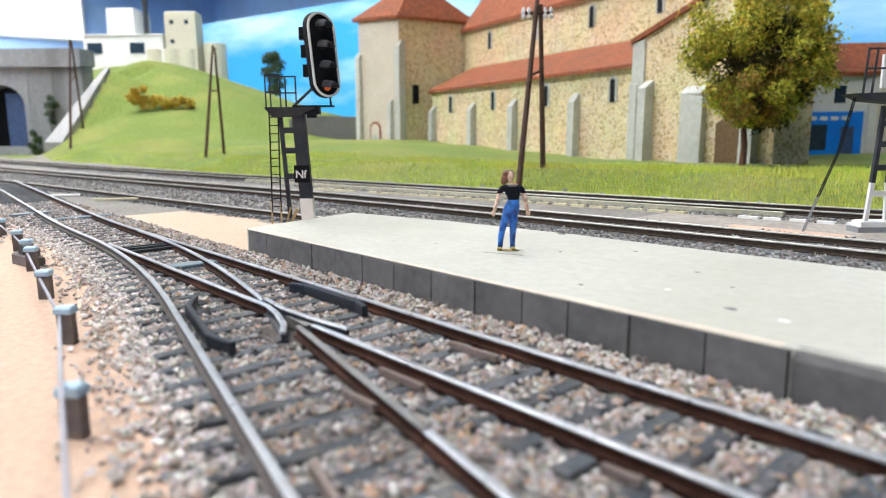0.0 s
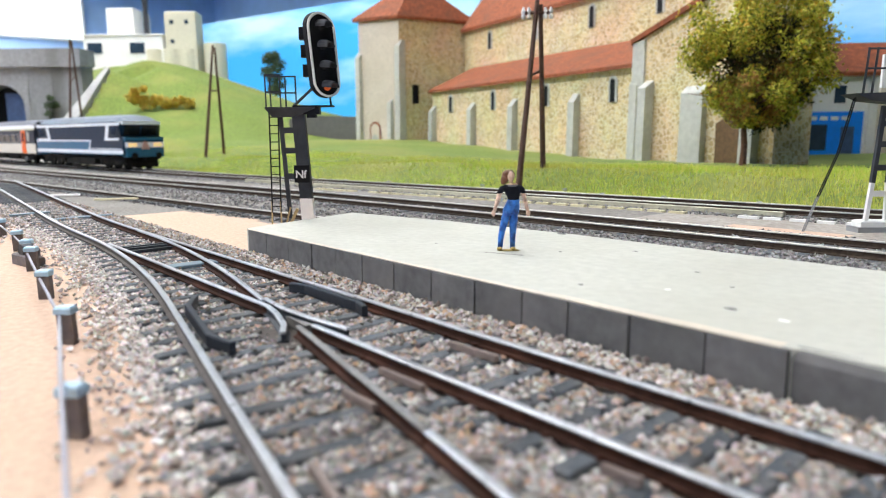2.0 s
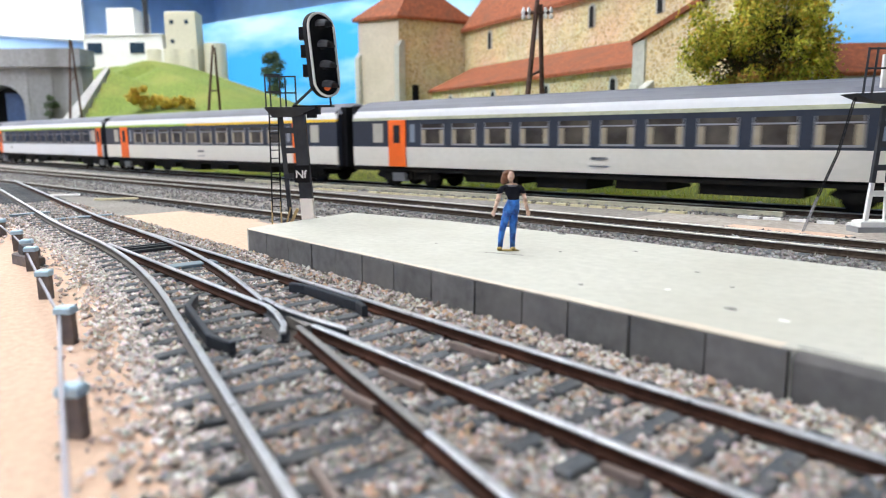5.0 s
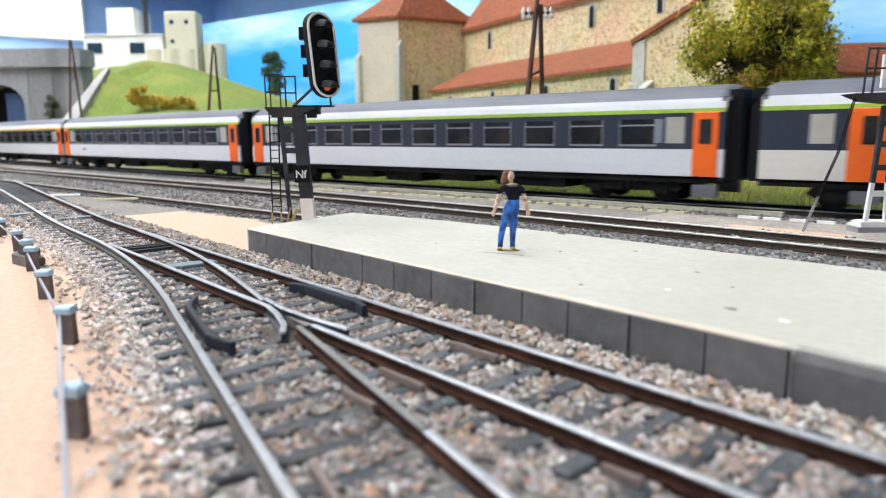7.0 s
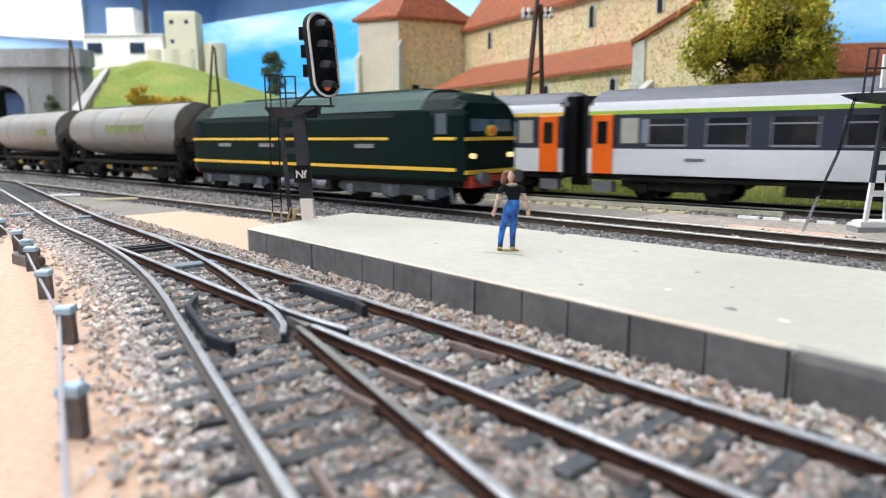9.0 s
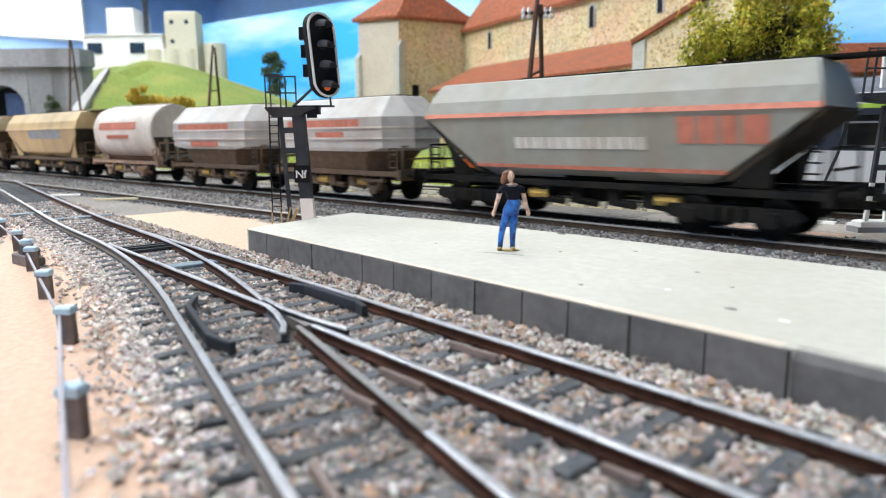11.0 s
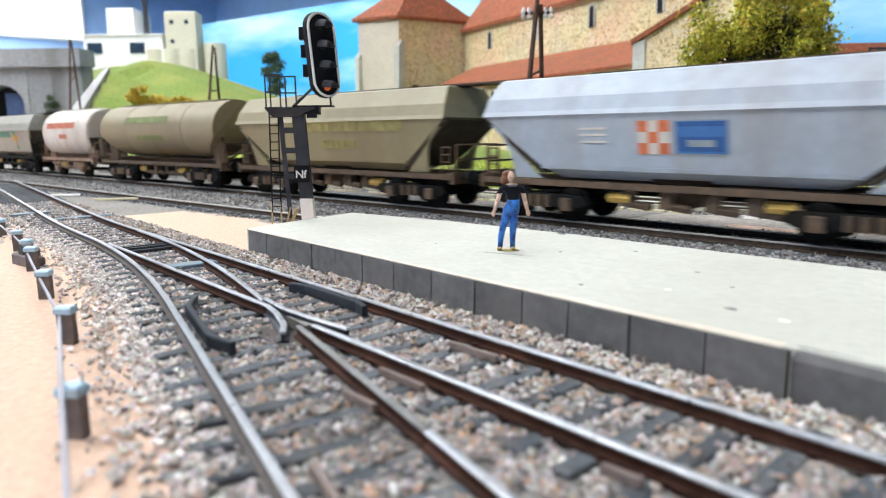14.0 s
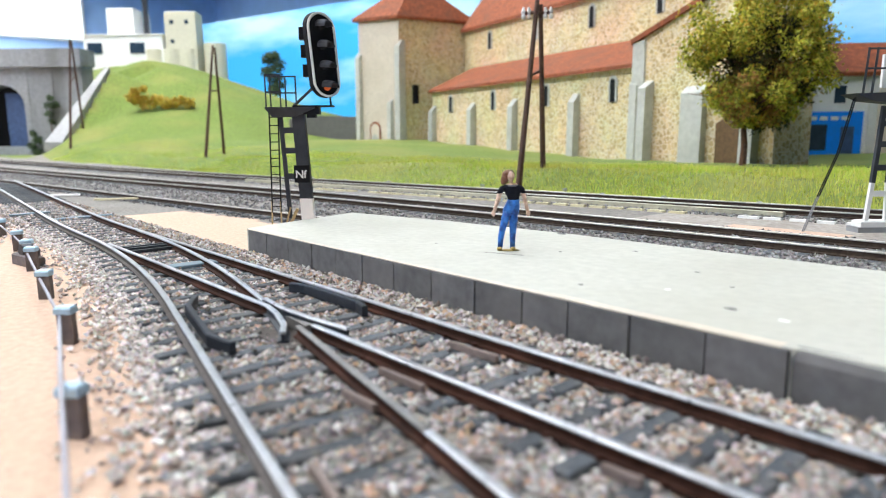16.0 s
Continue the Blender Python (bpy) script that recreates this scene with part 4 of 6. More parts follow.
# ---- church ----
def build_church():
    # local x runs along the nave to the right, y away from the lines, origin at the foot of the aisle's corner
    c = thing("church", "model village church of tan rubble stone with red tiled roofs", "church", (-311, 494, 8), -13.4)
    L = -380
    aisle = part("aisle_wall", prism(bm_new(), [(0, -6), (62, -6), (62, 106), (0, 78)], L, 0, "x"), M_STONE, c)
    part("aisle_roof", prism(bm_new(), [(-5, 76.5), (61, 107), (61, 110.5), (-5, 79.8)], L - 2, -6, "x"), M_TILE, c)
    nave = part("nave_wall", prism(bm_new(), [(62, 90), (150, 90), (150, 164), (106, 216), (62, 164)], L - 24, 40, "x"), M_STONE, c)
    part("nave_roof", prism(bm_new(), [(57, 157.5), (106, 218), (157, 160), (157, 165), (106, 224), (57, 162)], L - 26, 44, "x"), M_TILE, c)
    # clerestory and aisle windows with dressed surrounds
    def window(parent, x, y, z, w, h):
        bm = bm_new()
        arch = lambda ww, hh: [(x - ww, z), (x + ww, z)] + [(x + ww * math.cos(t), z + hh - ww + ww * math.sin(t)) for t in [math.pi * k / 6 for k in range(7)]]
        a, b = arch(w + 2.2, h + 2.4), arch(w, h)
        loft(bm, [[(p[0], y - .8, p[1]), (p[0], y + .5, p[1])] for p in a] + [], caps=False, closed=False)
        prism(bm, a, y - 1.0, y + .4, "y")
        f = part("window_surround", bm, M_ASHLAR, parent)
        part("window_pane", prism(bm_new(), b, y - 1.3, y - .8, "y"), M_DARK, f, "dark narrow arched opening")
    for x in (-39, -134, -232, -330):
        window(aisle, x, 0, 50, 2.9, 20)
    for x in (-50, -143, -241, -339):
        window(nave, x, 62, 130, 3.0, 21)
    for x in (-88, -189, -275, -374):
        bm = loft(bm_new(), [[(x - 4.5, -8, -6), (x + 4.5, -8, -6), (x + 4.5, 1, -6), (x - 4.5, 1, -6)], [(x - 4.5, -7, 52), (x + 4.5, -7, 52), (x + 4.5, 1, 52), (x - 4.5, 1, 52)], [(x - 4.5, -.5, 60), (x + 4.5, -.5, 60), (x + 4.5, 1, 60), (x - 4.5, 1, 60)]])
        part("buttress", bm, M_ASHLAR, c)
    # transept, its roof falling towards the aisle
    part("transept_wall", prism(bm_new(), [(2, -8), (127, -8), (127, 134), (2, 95)], -12, 25, "y"), M_STONE, c)
    part("transept_roof", prism(bm_new(), [(-4, 93), (128, 135), (128, 139), (-4, 97)], -15, 28, "y"), M_TILE, c)
    for x0, x1, y0, zt in ((-5, 3, -15, 62), (12, 20, -22, 58), (52, 72, -18, 52), (106, 116, -20, 40)):
        bm = loft(bm_new(), [[(x0, y0, -8), (x1, y0, -8), (x1, -8, -8), (x0, -8, -8)], [(x0, y0 + 1, zt), (x1, y0 + 1, zt), (x1, -8, zt), (x0, -8, zt)], [(x0, -9, zt + 8), (x1, -9, zt + 8), (x1, -8, zt + 8), (x0, -8, zt + 8)]])
        part("buttress", bm, M_ASHLAR, c)
    part("corner_pier", box(bm_new(), -3, 10, -13.5, 4, 60, 95), M_ASHLAR, c)
    bm = prism(bm_new(), [(82, -8), (101, -8), (101, 30), (91.5, 35), (82, 30)], -13.5, -11, "y")
    part("door", bm, M_DOOR, c, "brown plank door")
    # tower at the far end, polygonal in plan
    tower = thing("church_tower", "tan rubble church tower with hipped red tiled roof", "church tower", (-712, 554, 12))
    A, B, C = Vector((0, 0)), Vector((21, 106)), Vector((-57, -23))
    D = B + C
    quad = [C, A, B, D]
    ring = lambda k, z: [((p - cen) * k + cen).to_3d() + Vector((0, 0, z)) for p in quad]
    cen = (A + B + C + D) / 4
    part("tower_wall", loft(bm_new(), [ring(1, -8), ring(1, 171)]), M_STONE, tower)
    bm = bm_new()
    loft(bm, [ring(1.12, 166), ring(1.12, 170), ring(.45, 202), ring(.02, 222)])
    part("tower_roof", bm, M_TILE, tower)
    # rendered pale face
    n = Vector((C.y - A.y, A.x - C.x)).normalized() * -1.0
    if n.y > 0:
        n = -n
    bm = bm_new()
    a, b = A + n * .2, C + n * .2
    hexa(bm, [(*b, -8), (*a, -8), (*(a + n * 1.6), -8), (*(b + n * 1.6), -8), (*b, 164), (*a, 164), (*(a + n * 1.6), 164), (*(b + n * 1.6), 164)])
    part("rendered_face", bm, M_RENDER, tower, "pale rendered face")
    for q, wd, zt in ((A, 10, 132), (C, 9, 120), (A.lerp(C, .22), 8, 60)):
        bm = bm_new()
        x0, y0 = q
        loft(bm, [[(x0 - wd / 2, y0 - 6, -8), (x0 + wd / 2, y0 - 6, -8), (x0 + wd / 2, y0 + 5, -8), (x0 - wd / 2, y0 + 5, -8)], [(x0 - wd / 2, y0 - 5, zt), (x0 + wd / 2, y0 - 5, zt), (x0 + wd / 2, y0 + 5, zt), (x0 - wd / 2, y0 + 5, zt)], [(x0 - wd / 2, y0 + 1, zt + 8), (x0 + wd / 2, y0 + 1, zt + 8), (x0 + wd / 2, y0 + 5, zt + 8), (x0 - wd / 2, y0 + 5, zt + 8)]])
        part("buttress", bm, M_ASHLAR, tower)
    m = A.lerp(C, .62) + n * 2.2
    d = (C - A).normalized()
    def arch(w, h, z, thick):
        pts = [(-w, 0), (w, 0)] + [(w * math.cos(t), h - w + w * math.sin(t)) for t in [math.pi * k / 8 for k in range(9)]]
        return loft(bm_new(), [[(m.x + d.x * p[0] + n.x * o, m.y + d.y * p[0] + n.y * o, z + p[1]) for p in pts] for o in (0, thick)])
    door = part("doorway", arch(8.5, 37, 0, .8), M_TILE, tower, "red arched doorway")
    part("tympanum", arch(6.3, 34, 0, 1.2), M_RENDER, door)
    part("door_leaf", arch(5.0, 20, 0, 1.8), M_ASHLAR, door, "grey door")
    e = A.lerp(B, .2)
    bm = bm_new()
    box(bm, e.x - 2, e.x + 3, e.y - 4, e.y + 4, 60, 84)
    part("window", bm, M_DARK, tower, "dark slit opening")


M_DOOR = material("plank_door", (0.16, 0.09, 0.04), 0.8, 0, 0.7, 400, 60, 0.2)
build_church()


# ---- trees, bushes ----
def crown_points(rng, clumps, per):
    out = []
    for cx, cy, cz, r in clumps:
        for i in range(per):
            v = Vector((rng.gauss(0, 1), rng.gauss(0, 1), rng.gauss(0, 1))).normalized() * r * rng.random() ** 0.45
            out.append((cx + v.x, cy + v.y, cz + v.z * 0.85))
    return out


def leaf_mesh(name, points, size, mat, seed, parent, label=""):
    rng = np.random.default_rng(seed)
    pts = np.asarray(points)
    k = len(pts)
    v = rng.normal(0, 1, (k, 4, 3)) * size * rng.uniform(.5, 1.2, (k, 1, 1))
    v = (v + pts[:, None, :]).reshape(-1, 3) * MM
    f = (np.array([(0, 1, 2), (0, 2, 3), (0, 3, 1), (1, 3, 2)])[None] + 4 * np.arange(k)[:, None, None]).reshape(-1, 3)
    me = bpy.data.meshes.new(name)
    me.from_pydata(v.tolist(), [], f.tolist())
    me.materials.append(mat)
    ob = new(name, me)
    ob.parent = parent
    return tagged(ob, label)


def build_tree():
    t = thing("tree", "leafy olive green model tree with a thin red-brown trunk", "tree", (-192, 414.5, 10))
    rng = random.Random(21)
    bm = bm_new()
    trunk = [(0, 0, -2, 2.4), (0.6, 0, 14, 1.9), (-1.2, 1, 26, 1.7), (-1.6, 1, 40, 1.5), (0, 1, 60, 1.0), (1, 2, 85, .5)]
    for a, b in zip(trunk, trunk[1:]):
        rod(bm, a[:3], b[:3], a[3], 7, b[3])
    for i in range(26):
        h = rng.uniform(26, 66)
        a = rng.uniform(0, 2 * math.pi)
        l = rng.uniform(18, 42) * (1 - (h - 26) / 90)
        p = Vector((-1.2, 1, h))
        q = p + Vector((math.cos(a) * l * .55, math.sin(a) * l * .55, l * .35))
        r = p + Vector((math.cos(a + .3) * l, math.sin(a + .3) * l, l * .55 - 4))
        rod(bm, p, q, .7, 5, .45), rod(bm, q, r, .45, 5, .15)
    part("trunk", bm, M_BARK, t)
    clumps = []
    for i in range(96):
        u, w = rng.uniform(-1, 1), rng.uniform(0, 2 * math.pi)
        h = rng.uniform(31, 112)
        wide = 50 * (smooth((h - 14) / 56) if h < 64 else math.sqrt(max(0.04, 1 - ((h - 64) / 52) ** 2)))
        rad = wide * math.sqrt(rng.random()) * .95
        clumps.append((math.cos(w) * rad, math.sin(w) * rad, h, rng.uniform(6, 11.5)))
    clumps = [(4 + x * .95, 4.5 + y * .95, 8 + (z - 8) * .92, r * .93) for x, y, z, r in clumps]
    leaf_mesh("crown", crown_points(rng, clumps, 300), 0.75, M_LEAF, 5, t)
    # core of the crown: its shade is put in as darker leaves
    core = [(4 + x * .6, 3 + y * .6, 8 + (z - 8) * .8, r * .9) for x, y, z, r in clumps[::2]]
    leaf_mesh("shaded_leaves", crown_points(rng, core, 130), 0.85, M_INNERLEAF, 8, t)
    loose = [(x * 1.05, y * 1.05, z + 1, r * 1.35) for x, y, z, r in clumps]
    leaf_mesh("loose_leaves", crown_points(rng, loose, 45), 0.8, M_LEAF, 6, t)
    inner = [(x * .6 + 6, y * .6 - 8, 28 + (z - 28) * .45, r * .8) for x, y, z, r in clumps[::3]]
    leaf_mesh("dry_leaves", crown_points(rng, inner, 130), 0.9, M_DRYLEAF, 7, t, )
    return t


build_tree()


def build_bush(name, label, at, clumps, mat, per, size, seed, category="bush"):
    b = thing(name, label, category, at)
    rng = random.Random(seed)
    bm = bm_new()
    rod(bm, (0, 0, -4), (0, 0, clumps[0][2]), 1.2, 6, .5)
    part("stem", bm, M_BARK, b)
    leaf_mesh("crown", crown_points(rng, clumps, per), size, mat, seed, b)
    return b


build_bush("bush", "low ochre bush on the grass hillside", (-1068, 372, ground_z(-1068, 372)),
           [(-28 + i * 8, i * 9 - 32, 8 + (4 if i % 3 else 9) * (1 - i / 12), 11 + (i % 3) * 2 - i * .4) for i in range(8)] + [(-26, -30, 26, 8), (-16, -20, 30, 6), (-24, -30, 16, 11)], M_BUSH, 160, 1.6, 31)
build_bush("tree", "small dark green tree behind the hill", (-1275, 670, 92),
           [(0, 0, 60, 18), (8, 8, 80, 16), (-6, -8, 92, 14), (4, 4, 45, 20), (-10, -10, 66, 14), (6, 0, 98, 10), (0, 0, 30, 14)], M_FARLEAF, 170, 2.4, 32, "tree")
build_bush("bush", "dark green shrub at the hill top", (-1060, 800, 66), [(i * 12 - 20, i * 14 - 20, 14 + (i % 2) * 5, 13) for i in range(5)], M_FARLEAF, 120, 2.2, 33)
build_bush("bush", "dark ivy clump at the foot of the concrete wall", (-1318, 246, 2), [(0, 0, 6, 8), (-4, -4, 16, 8), (3, 3, 26, 7), (-2, -2, 36, 6)], M_FARLEAF, 90, 1.8, 34)
build_bush("bush", "dark ivy climbing the concrete wall", (-1298, 268, 2), [(0, 0, 82, 8), (-2, -2, 68, 7), (2, 2, 94, 5), (1, 1, 56, 5), (6, 7, 84, 6)], M_FARLEAF, 90, 1.8, 35)


# ---- telegraph poles ----
def build_pole(a, b, top, insulators=True):
    t = thing("telegraph_pole", "brown wooden A-shaped telegraph pole on the grass", "telegraph pole", a, group="telegraph poles along the line")
    bm = bm_new()
    tip = Vector(top) - Vector(a)
    part("post", rod(bm, (0, 0, -3), tip, 1.7, 8, 1.15), M_POLE, t)
    part("post", rod(bm_new(), Vector(b) - Vector(a) + Vector((0, 0, -3)), tip + Vector((1.2, 1.2, -2)), 1.6, 8, 1.1), M_POLE, t)
    m = tip * .6
    part("brace", rod(bm_new(), m, (Vector(b) - Vector(a)).lerp(tip, .6), .7, 6), M_POLE, t)
    if insulators:
        arm = part("crossarm", rod(bm_new(), tip + Vector((-5.5, -5.5, -6)), tip + Vector((5.5, 5.5, -6)), .9, 6), M_POLE, t)
        for k in (-5, -3, 3, 5):
            bm = bm_new()
            q = tip + Vector((k, k, -6))
            loft(bm, [[(q.x + r * math.cos(2 * math.pi * j / 8), q.y + r * math.sin(2 * math.pi * j / 8), q.z + h) for j in range(8)] for r, h in ((.9, -3.2), (1.3, -1.8), (.8, -.8), (1.2, .4), (.5, 2.6))])
            part("insulator", bm, M_WHITE, arm, "white porcelain insulator")
    return t


build_pole((-237, 260, ground_z(-237, 260)), (-248, 293, ground_z(-248, 293)), (-241.5, 278.5, 100))
build_pole((-638, 259, 10), (-674, 294, 14), (-651, 279, 118), False)
build_pole((-1000, 226, 20), (-1096, 267, 48), (-1010, 240, 158), False)

# ---- concrete wall with arch, wing wall, factory, silo ----
def build_wall():
    w = thing("retaining_wall", "tall stained concrete retaining wall with an arched opening", "retaining wall", (-1355, 216, 0), 48.7, kind="structure")
    # local x runs along the face to the right; the lines leave through the wide gap on the other side
    bm = bm_new()
    box(bm, -80, -46, 0, 40, -6, 150)
    box(bm, 30, 130, 0, 40, -6, 150)
    crown = [(-8 - 38 * math.cos(t), 85 + 34 * math.sin(t)) for t in [math.pi * k / 12 for k in range(13)]]
    for (xa, za), (xb, zb) in zip(crown, crown[1:]):
        prism(bm, [(xa, za), (xb, zb), (xb, 150), (xa, 150)], 0, 40, "y")
    part("wall_face", bm, M_CONCW, w)
    part("parapet", box(bm_new(), -460, 133, -6, 44, 150, 177), M_CONCW, w)
    part("string_course", box(bm_new(), -460, 134, -9, 0, 147, 151), M_CONCW, w)
    part("far_pier", box(bm_new(), -460, -380, 0, 40, -6, 150), M_CONCW, w)
    for x in (34, 76, 121):
        part("pilaster", box(bm_new(), x, x + 6, -1.5, 1, -6, 147), M_CONCW, w)
    part("sill", box(bm_new(), -45, 29, 2, 38, -6, 17), M_CONCW, w)
    part("gate", box(bm_new(), -11, 28, 16, 22, 17, 106), M_GATE, w, "blue grey gate in the arch")
    # black sheet at the back of the arch stands for its unlit depth
    part("gate_lining", box(bm_new(), -45, 29, 36, 39, 17, 118), M_DARK, w)
    return w


M_GATE = material("blue_grey_gate", (0.05, 0.09, 0.20), 0.6, 0, 0.7, 200, 30, 0.1)
build_wall()


def build_wing():
    bm = bm_new()
    a, b = Vector((-1092, 214, 0)), Vector((-1231, 341, 0))
    d = (b - a).normalized()
    n = Vector((-d.y, d.x, 0))
    n = n if n.y < 0 or n.x < 0 else -n
    t = Vector((18, 20, 0))
    lo = [a, b]
    loft(bm, [[p + Vector((0, 0, -6)), p + t * k + Vector((0, 0, -6)), p + t * k + Vector((0, 0, z)), p + Vector((0, 0, z))] for p, z, k in ((a, 25, .95), (b, 146, .3))])
    return solid("wing_wall", bm, M_CONCW_L, "pale sloping wing wall beside the grass hill", "wall", kind="structure")


M_CONCW_L = material("pale_concrete", (0.34, 0.335, 0.33), 0.9, 0, 0.88, 160, 14, 0.2)
build_wing()


def build_factory():
    f = thing("factory", "white factory building with square windows on the hill", "factory", (-1577, 478, 120), 48.7)
    body = part("wall", box(bm_new(), -85, 85, 0, 120, -70, 125), M_WHITE, f)
    part("tower_block", box(bm_new(), -34, 24, 6, 90, 125, 183), M_WHITE, f)
    part("roof_slab", box(bm_new(), -88, 88, -3, 123, 125, 128), M_WHITE, f)
    for x0 in (-77, 14):
        part("window", box(bm_new(), x0, x0 + 31, -1.5, 2, 88, 110), M_PANE, body, "dark square window")
    part("flue", rod(bm_new(), (36, 40, 125), (36, 40, 420), 6, 10), M_SIGNAL, f, "dark tall flue pipe")
    s = thing("silo", "cream concrete grain silo with a square head house", "silo", (-1494, 571, 118), 48.7)
    part("head_house", cbox(bm_new(), -33, 33, 0, 44, 40, 176, 3), M_CREAM, s)
    for i in range(3):
        part("bin", rod(bm_new(), (-60 + i * 36, 14, -70), (-60 + i * 36, 14, 98), 21, 16), M_CREAM, s)
    part("bin", rod(bm_new(), (62, 30, -70), (62, 30, 112), 24, 16), M_CREAM, s)
    for x, z in ((-18, 150), (14, 150), (-18, 110)):
        part("window", box(bm_new(), x - 4, x + 4, -1, 1, z, z + 8), M_PANE, s)


M_PANE = material("dark_glass", (0.03, 0.05, 0.08), 0.12, 0, 0.8, 100, 30, 0)
build_factory()


M_CONCD = material("dark_concrete", (0.17, 0.165, 0.16), 0.9, 0, 0.85, 160, 14, 0.2)
solid("grey_wall", prism(bm_new(), [(-62, -14), (66, -14), (66, 33), (40, 36), (-30, 38), (-62, 33)], 0, 5, "y"), M_CONCD, "low dark grey wall behind the grass bank", "wall", (-858, 540, 22), 48.7, kind="structure")


# ---- shop ----
def build_shop():
    s = thing("shop", "pale rendered house with blue shop front and red tiled roof", "house", (-247.5, 703.5, 6), 46)
    body = part("wall", box(bm_new(), -40, 110, 0, 90, -8, 80), M_WHITE, s)
    part("roof", prism(bm_new(), [(-6, 76), (45, 108), (96, 76), (96, 80), (45, 112), (-6, 80)], -44, 114, "x"), M_TILE, s)
    front = part("shop_front", box(bm_new(), -32, 32, -2.5, 0.5, -2, 44), M_BLUE, s, "bright blue painted shop front")
    part("shop_window", box(bm_new(), -25, -1, -3.2, -2, 8, 32), M_PANE, front, "dark shop window")
    bm = bm_new()
    for k in range(5):
        box(bm, -28 + k * 10, -21 + k * 10, -3.0, -2.4, 36, 39.5)
    part("sign_bars", bm, M_WHITE, front, "pale unreadable sign writing")
    part("shop_door", box(bm_new(), 12, 24, -3.2, -2, -1, 30), M_GATE, front, "dark blue shop door")
    for x in (-24, 10):
        part("window", box(bm_new(), x - 5, x + 5, -1, 1, 52, 68), M_PANE, body)
    ch = part("chimney", box(bm_new(), -14, -4, 36, 46, 95, 134), M_RENDER, s)
    part("chimney_pot", rod(bm_new(), (-9, 41, 134), (-9, 41, 142), 2.5, 8), M_TILE, ch)
    part("quoin", box(bm_new(), 36, 44, -3, 1, -6, 80), M_WHITE, s)
    part("side_wing", box(bm_new(), 44, 110, -6, 0, -8, 78), M_RENDER, s)
    return s


build_shop()

# ---- painted backdrop and the room ----
def sky_paint():
    m = bpy.data.materials.new("painted_sky")
    m.use_nodes = True
    n, l = m.node_tree.nodes, m.node_tree.links
    b = n["Principled BSDF"]
    b.inputs["Roughness"].default_value = 0.9
    co = n.new("ShaderNodeTexCoord").outputs["Object"]
    sep = n.new("ShaderNodeSeparateXYZ")
    l.new(co, sep.inputs["Vector"])
    ns = n.new("ShaderNodeTexNoise")
    ns.inputs["Scale"].default_value, ns.inputs["Detail"].default_value = 3.2, 6
    mp = n.new("ShaderNodeMapping")
    mp.inputs["Scale"].default_value = (1, 1, 3.5)
    l.new(co, mp.inputs["Vector"]), l.new(mp.outputs["Vector"], ns.inputs["Vector"])
    ramp = n.new("ShaderNodeValToRGB")
    ramp.color_ramp.elements[0].position, ramp.color_ramp.elements[1].position = 0.46, 0.74
    ramp.color_ramp.elements[0].color, ramp.color_ramp.elements[1].color = (0.05, 0.42, 0.98, 1), (0.60, 0.86, 1.0, 1)
    l.new(ns.outputs["Fac"], ramp.inputs["Fac"])
    l.new(ramp.outputs["Color"], b.inputs["Base Color"])
    return m


M_SKY = sky_paint()
bm = bm_new()
line = [(-2050, 760), (-1954, 806), (-1362, 950), (-900, 1030), (-302, 1060), (300, 1060), (3800, 1000)]
loft(bm, [[(x, y, -5), (x, y + 12, -5), (x, y + 12, 344), (x, y, 344)] for x, y in line])
solid("backdrop", bm, M_SKY, "painted blue sky board with soft white clouds", "backdrop", kind="structure", smooth=False)

M_DAY = glow("daylight_pane", (0.92, 0.97, 1.0), 3.0)
M_WALLR = material("room_wall", (0.42, 0.62, 0.95), 0.9, 0, 0.92, 8, 1.2, 0.05)
# unseen ceiling, tinted dark so that it bounces less fill light
M_CEIL = material("room_ceiling", (0.16, 0.20, 0.28), 0.9, 0, 0.95, 8, 1.2, 0.05)
RX0, RX1, RY0, RY1, RZ1 = -6900, 4300, -2600, 3000, 1400
for nm, b6 in (("wall_south", (RX0, RX1, RY0 - 100, RY0, -900, RZ1)), ("wall_north", (RX0, RX1, RY1, RY1 + 100, -900, RZ1)), ("wall_west", (RX0 - 100, RX0, RY0, RY1, -900, RZ1)), ("wall_east", (RX1, RX1 + 100, RY0, RY1, -900, RZ1))):
    solid(nm, box(bm_new(), *b6), M_WALLR, "plain blue-grey painted hall wall", "wall", kind="structure")
solid("ceiling", box(bm_new(), RX0 - 100, RX1 + 100, RY0 - 100, RY1 + 100, RZ1, RZ1 + 80), M_CEIL, "unseen hall ceiling, dark blue-grey to cut bounced light", "ceiling", kind="structure")
solid("floor", box(bm_new(), RX0 - 100, RX1 + 100, RY0 - 100, RY1 + 100, -980, -900), M_WALLR, "plain grey hall floor", "floor", kind="structure")
# bright hall window beyond the layout
w1 = thing("window_1", "bright overexposed hall window with white daylight", "window", (RX0, 1350, 950), kind="structure")
part("window_frame", box(bm_new(), 0, 30, -900, 420, -75, 430), M_WHITE, w1)
for k in range(3):
    part("pane", box(bm_new(), 32, 40, -870 + k * 425, -460 + k * 425, -50, 400), M_DAY, w1)
M_TUBE = glow("lamp_panel", (1.0, 0.98, 0.95), 9.0)
for lx, ly, power in LAMPS:
    p = thing("ceiling_light", "assumed white rectangular ceiling light panel out of view", "ceiling light", (lx * 1000, ly * 1000, RZ1), group="ceiling lights")
    part("frame", box(bm_new(), -640, 640, -290, 290, -25, 0), M_WHITE, p)
    part("diffuser", box(bm_new(), -600, 600, -250, 250, -32, -26), M_TUBE, p)


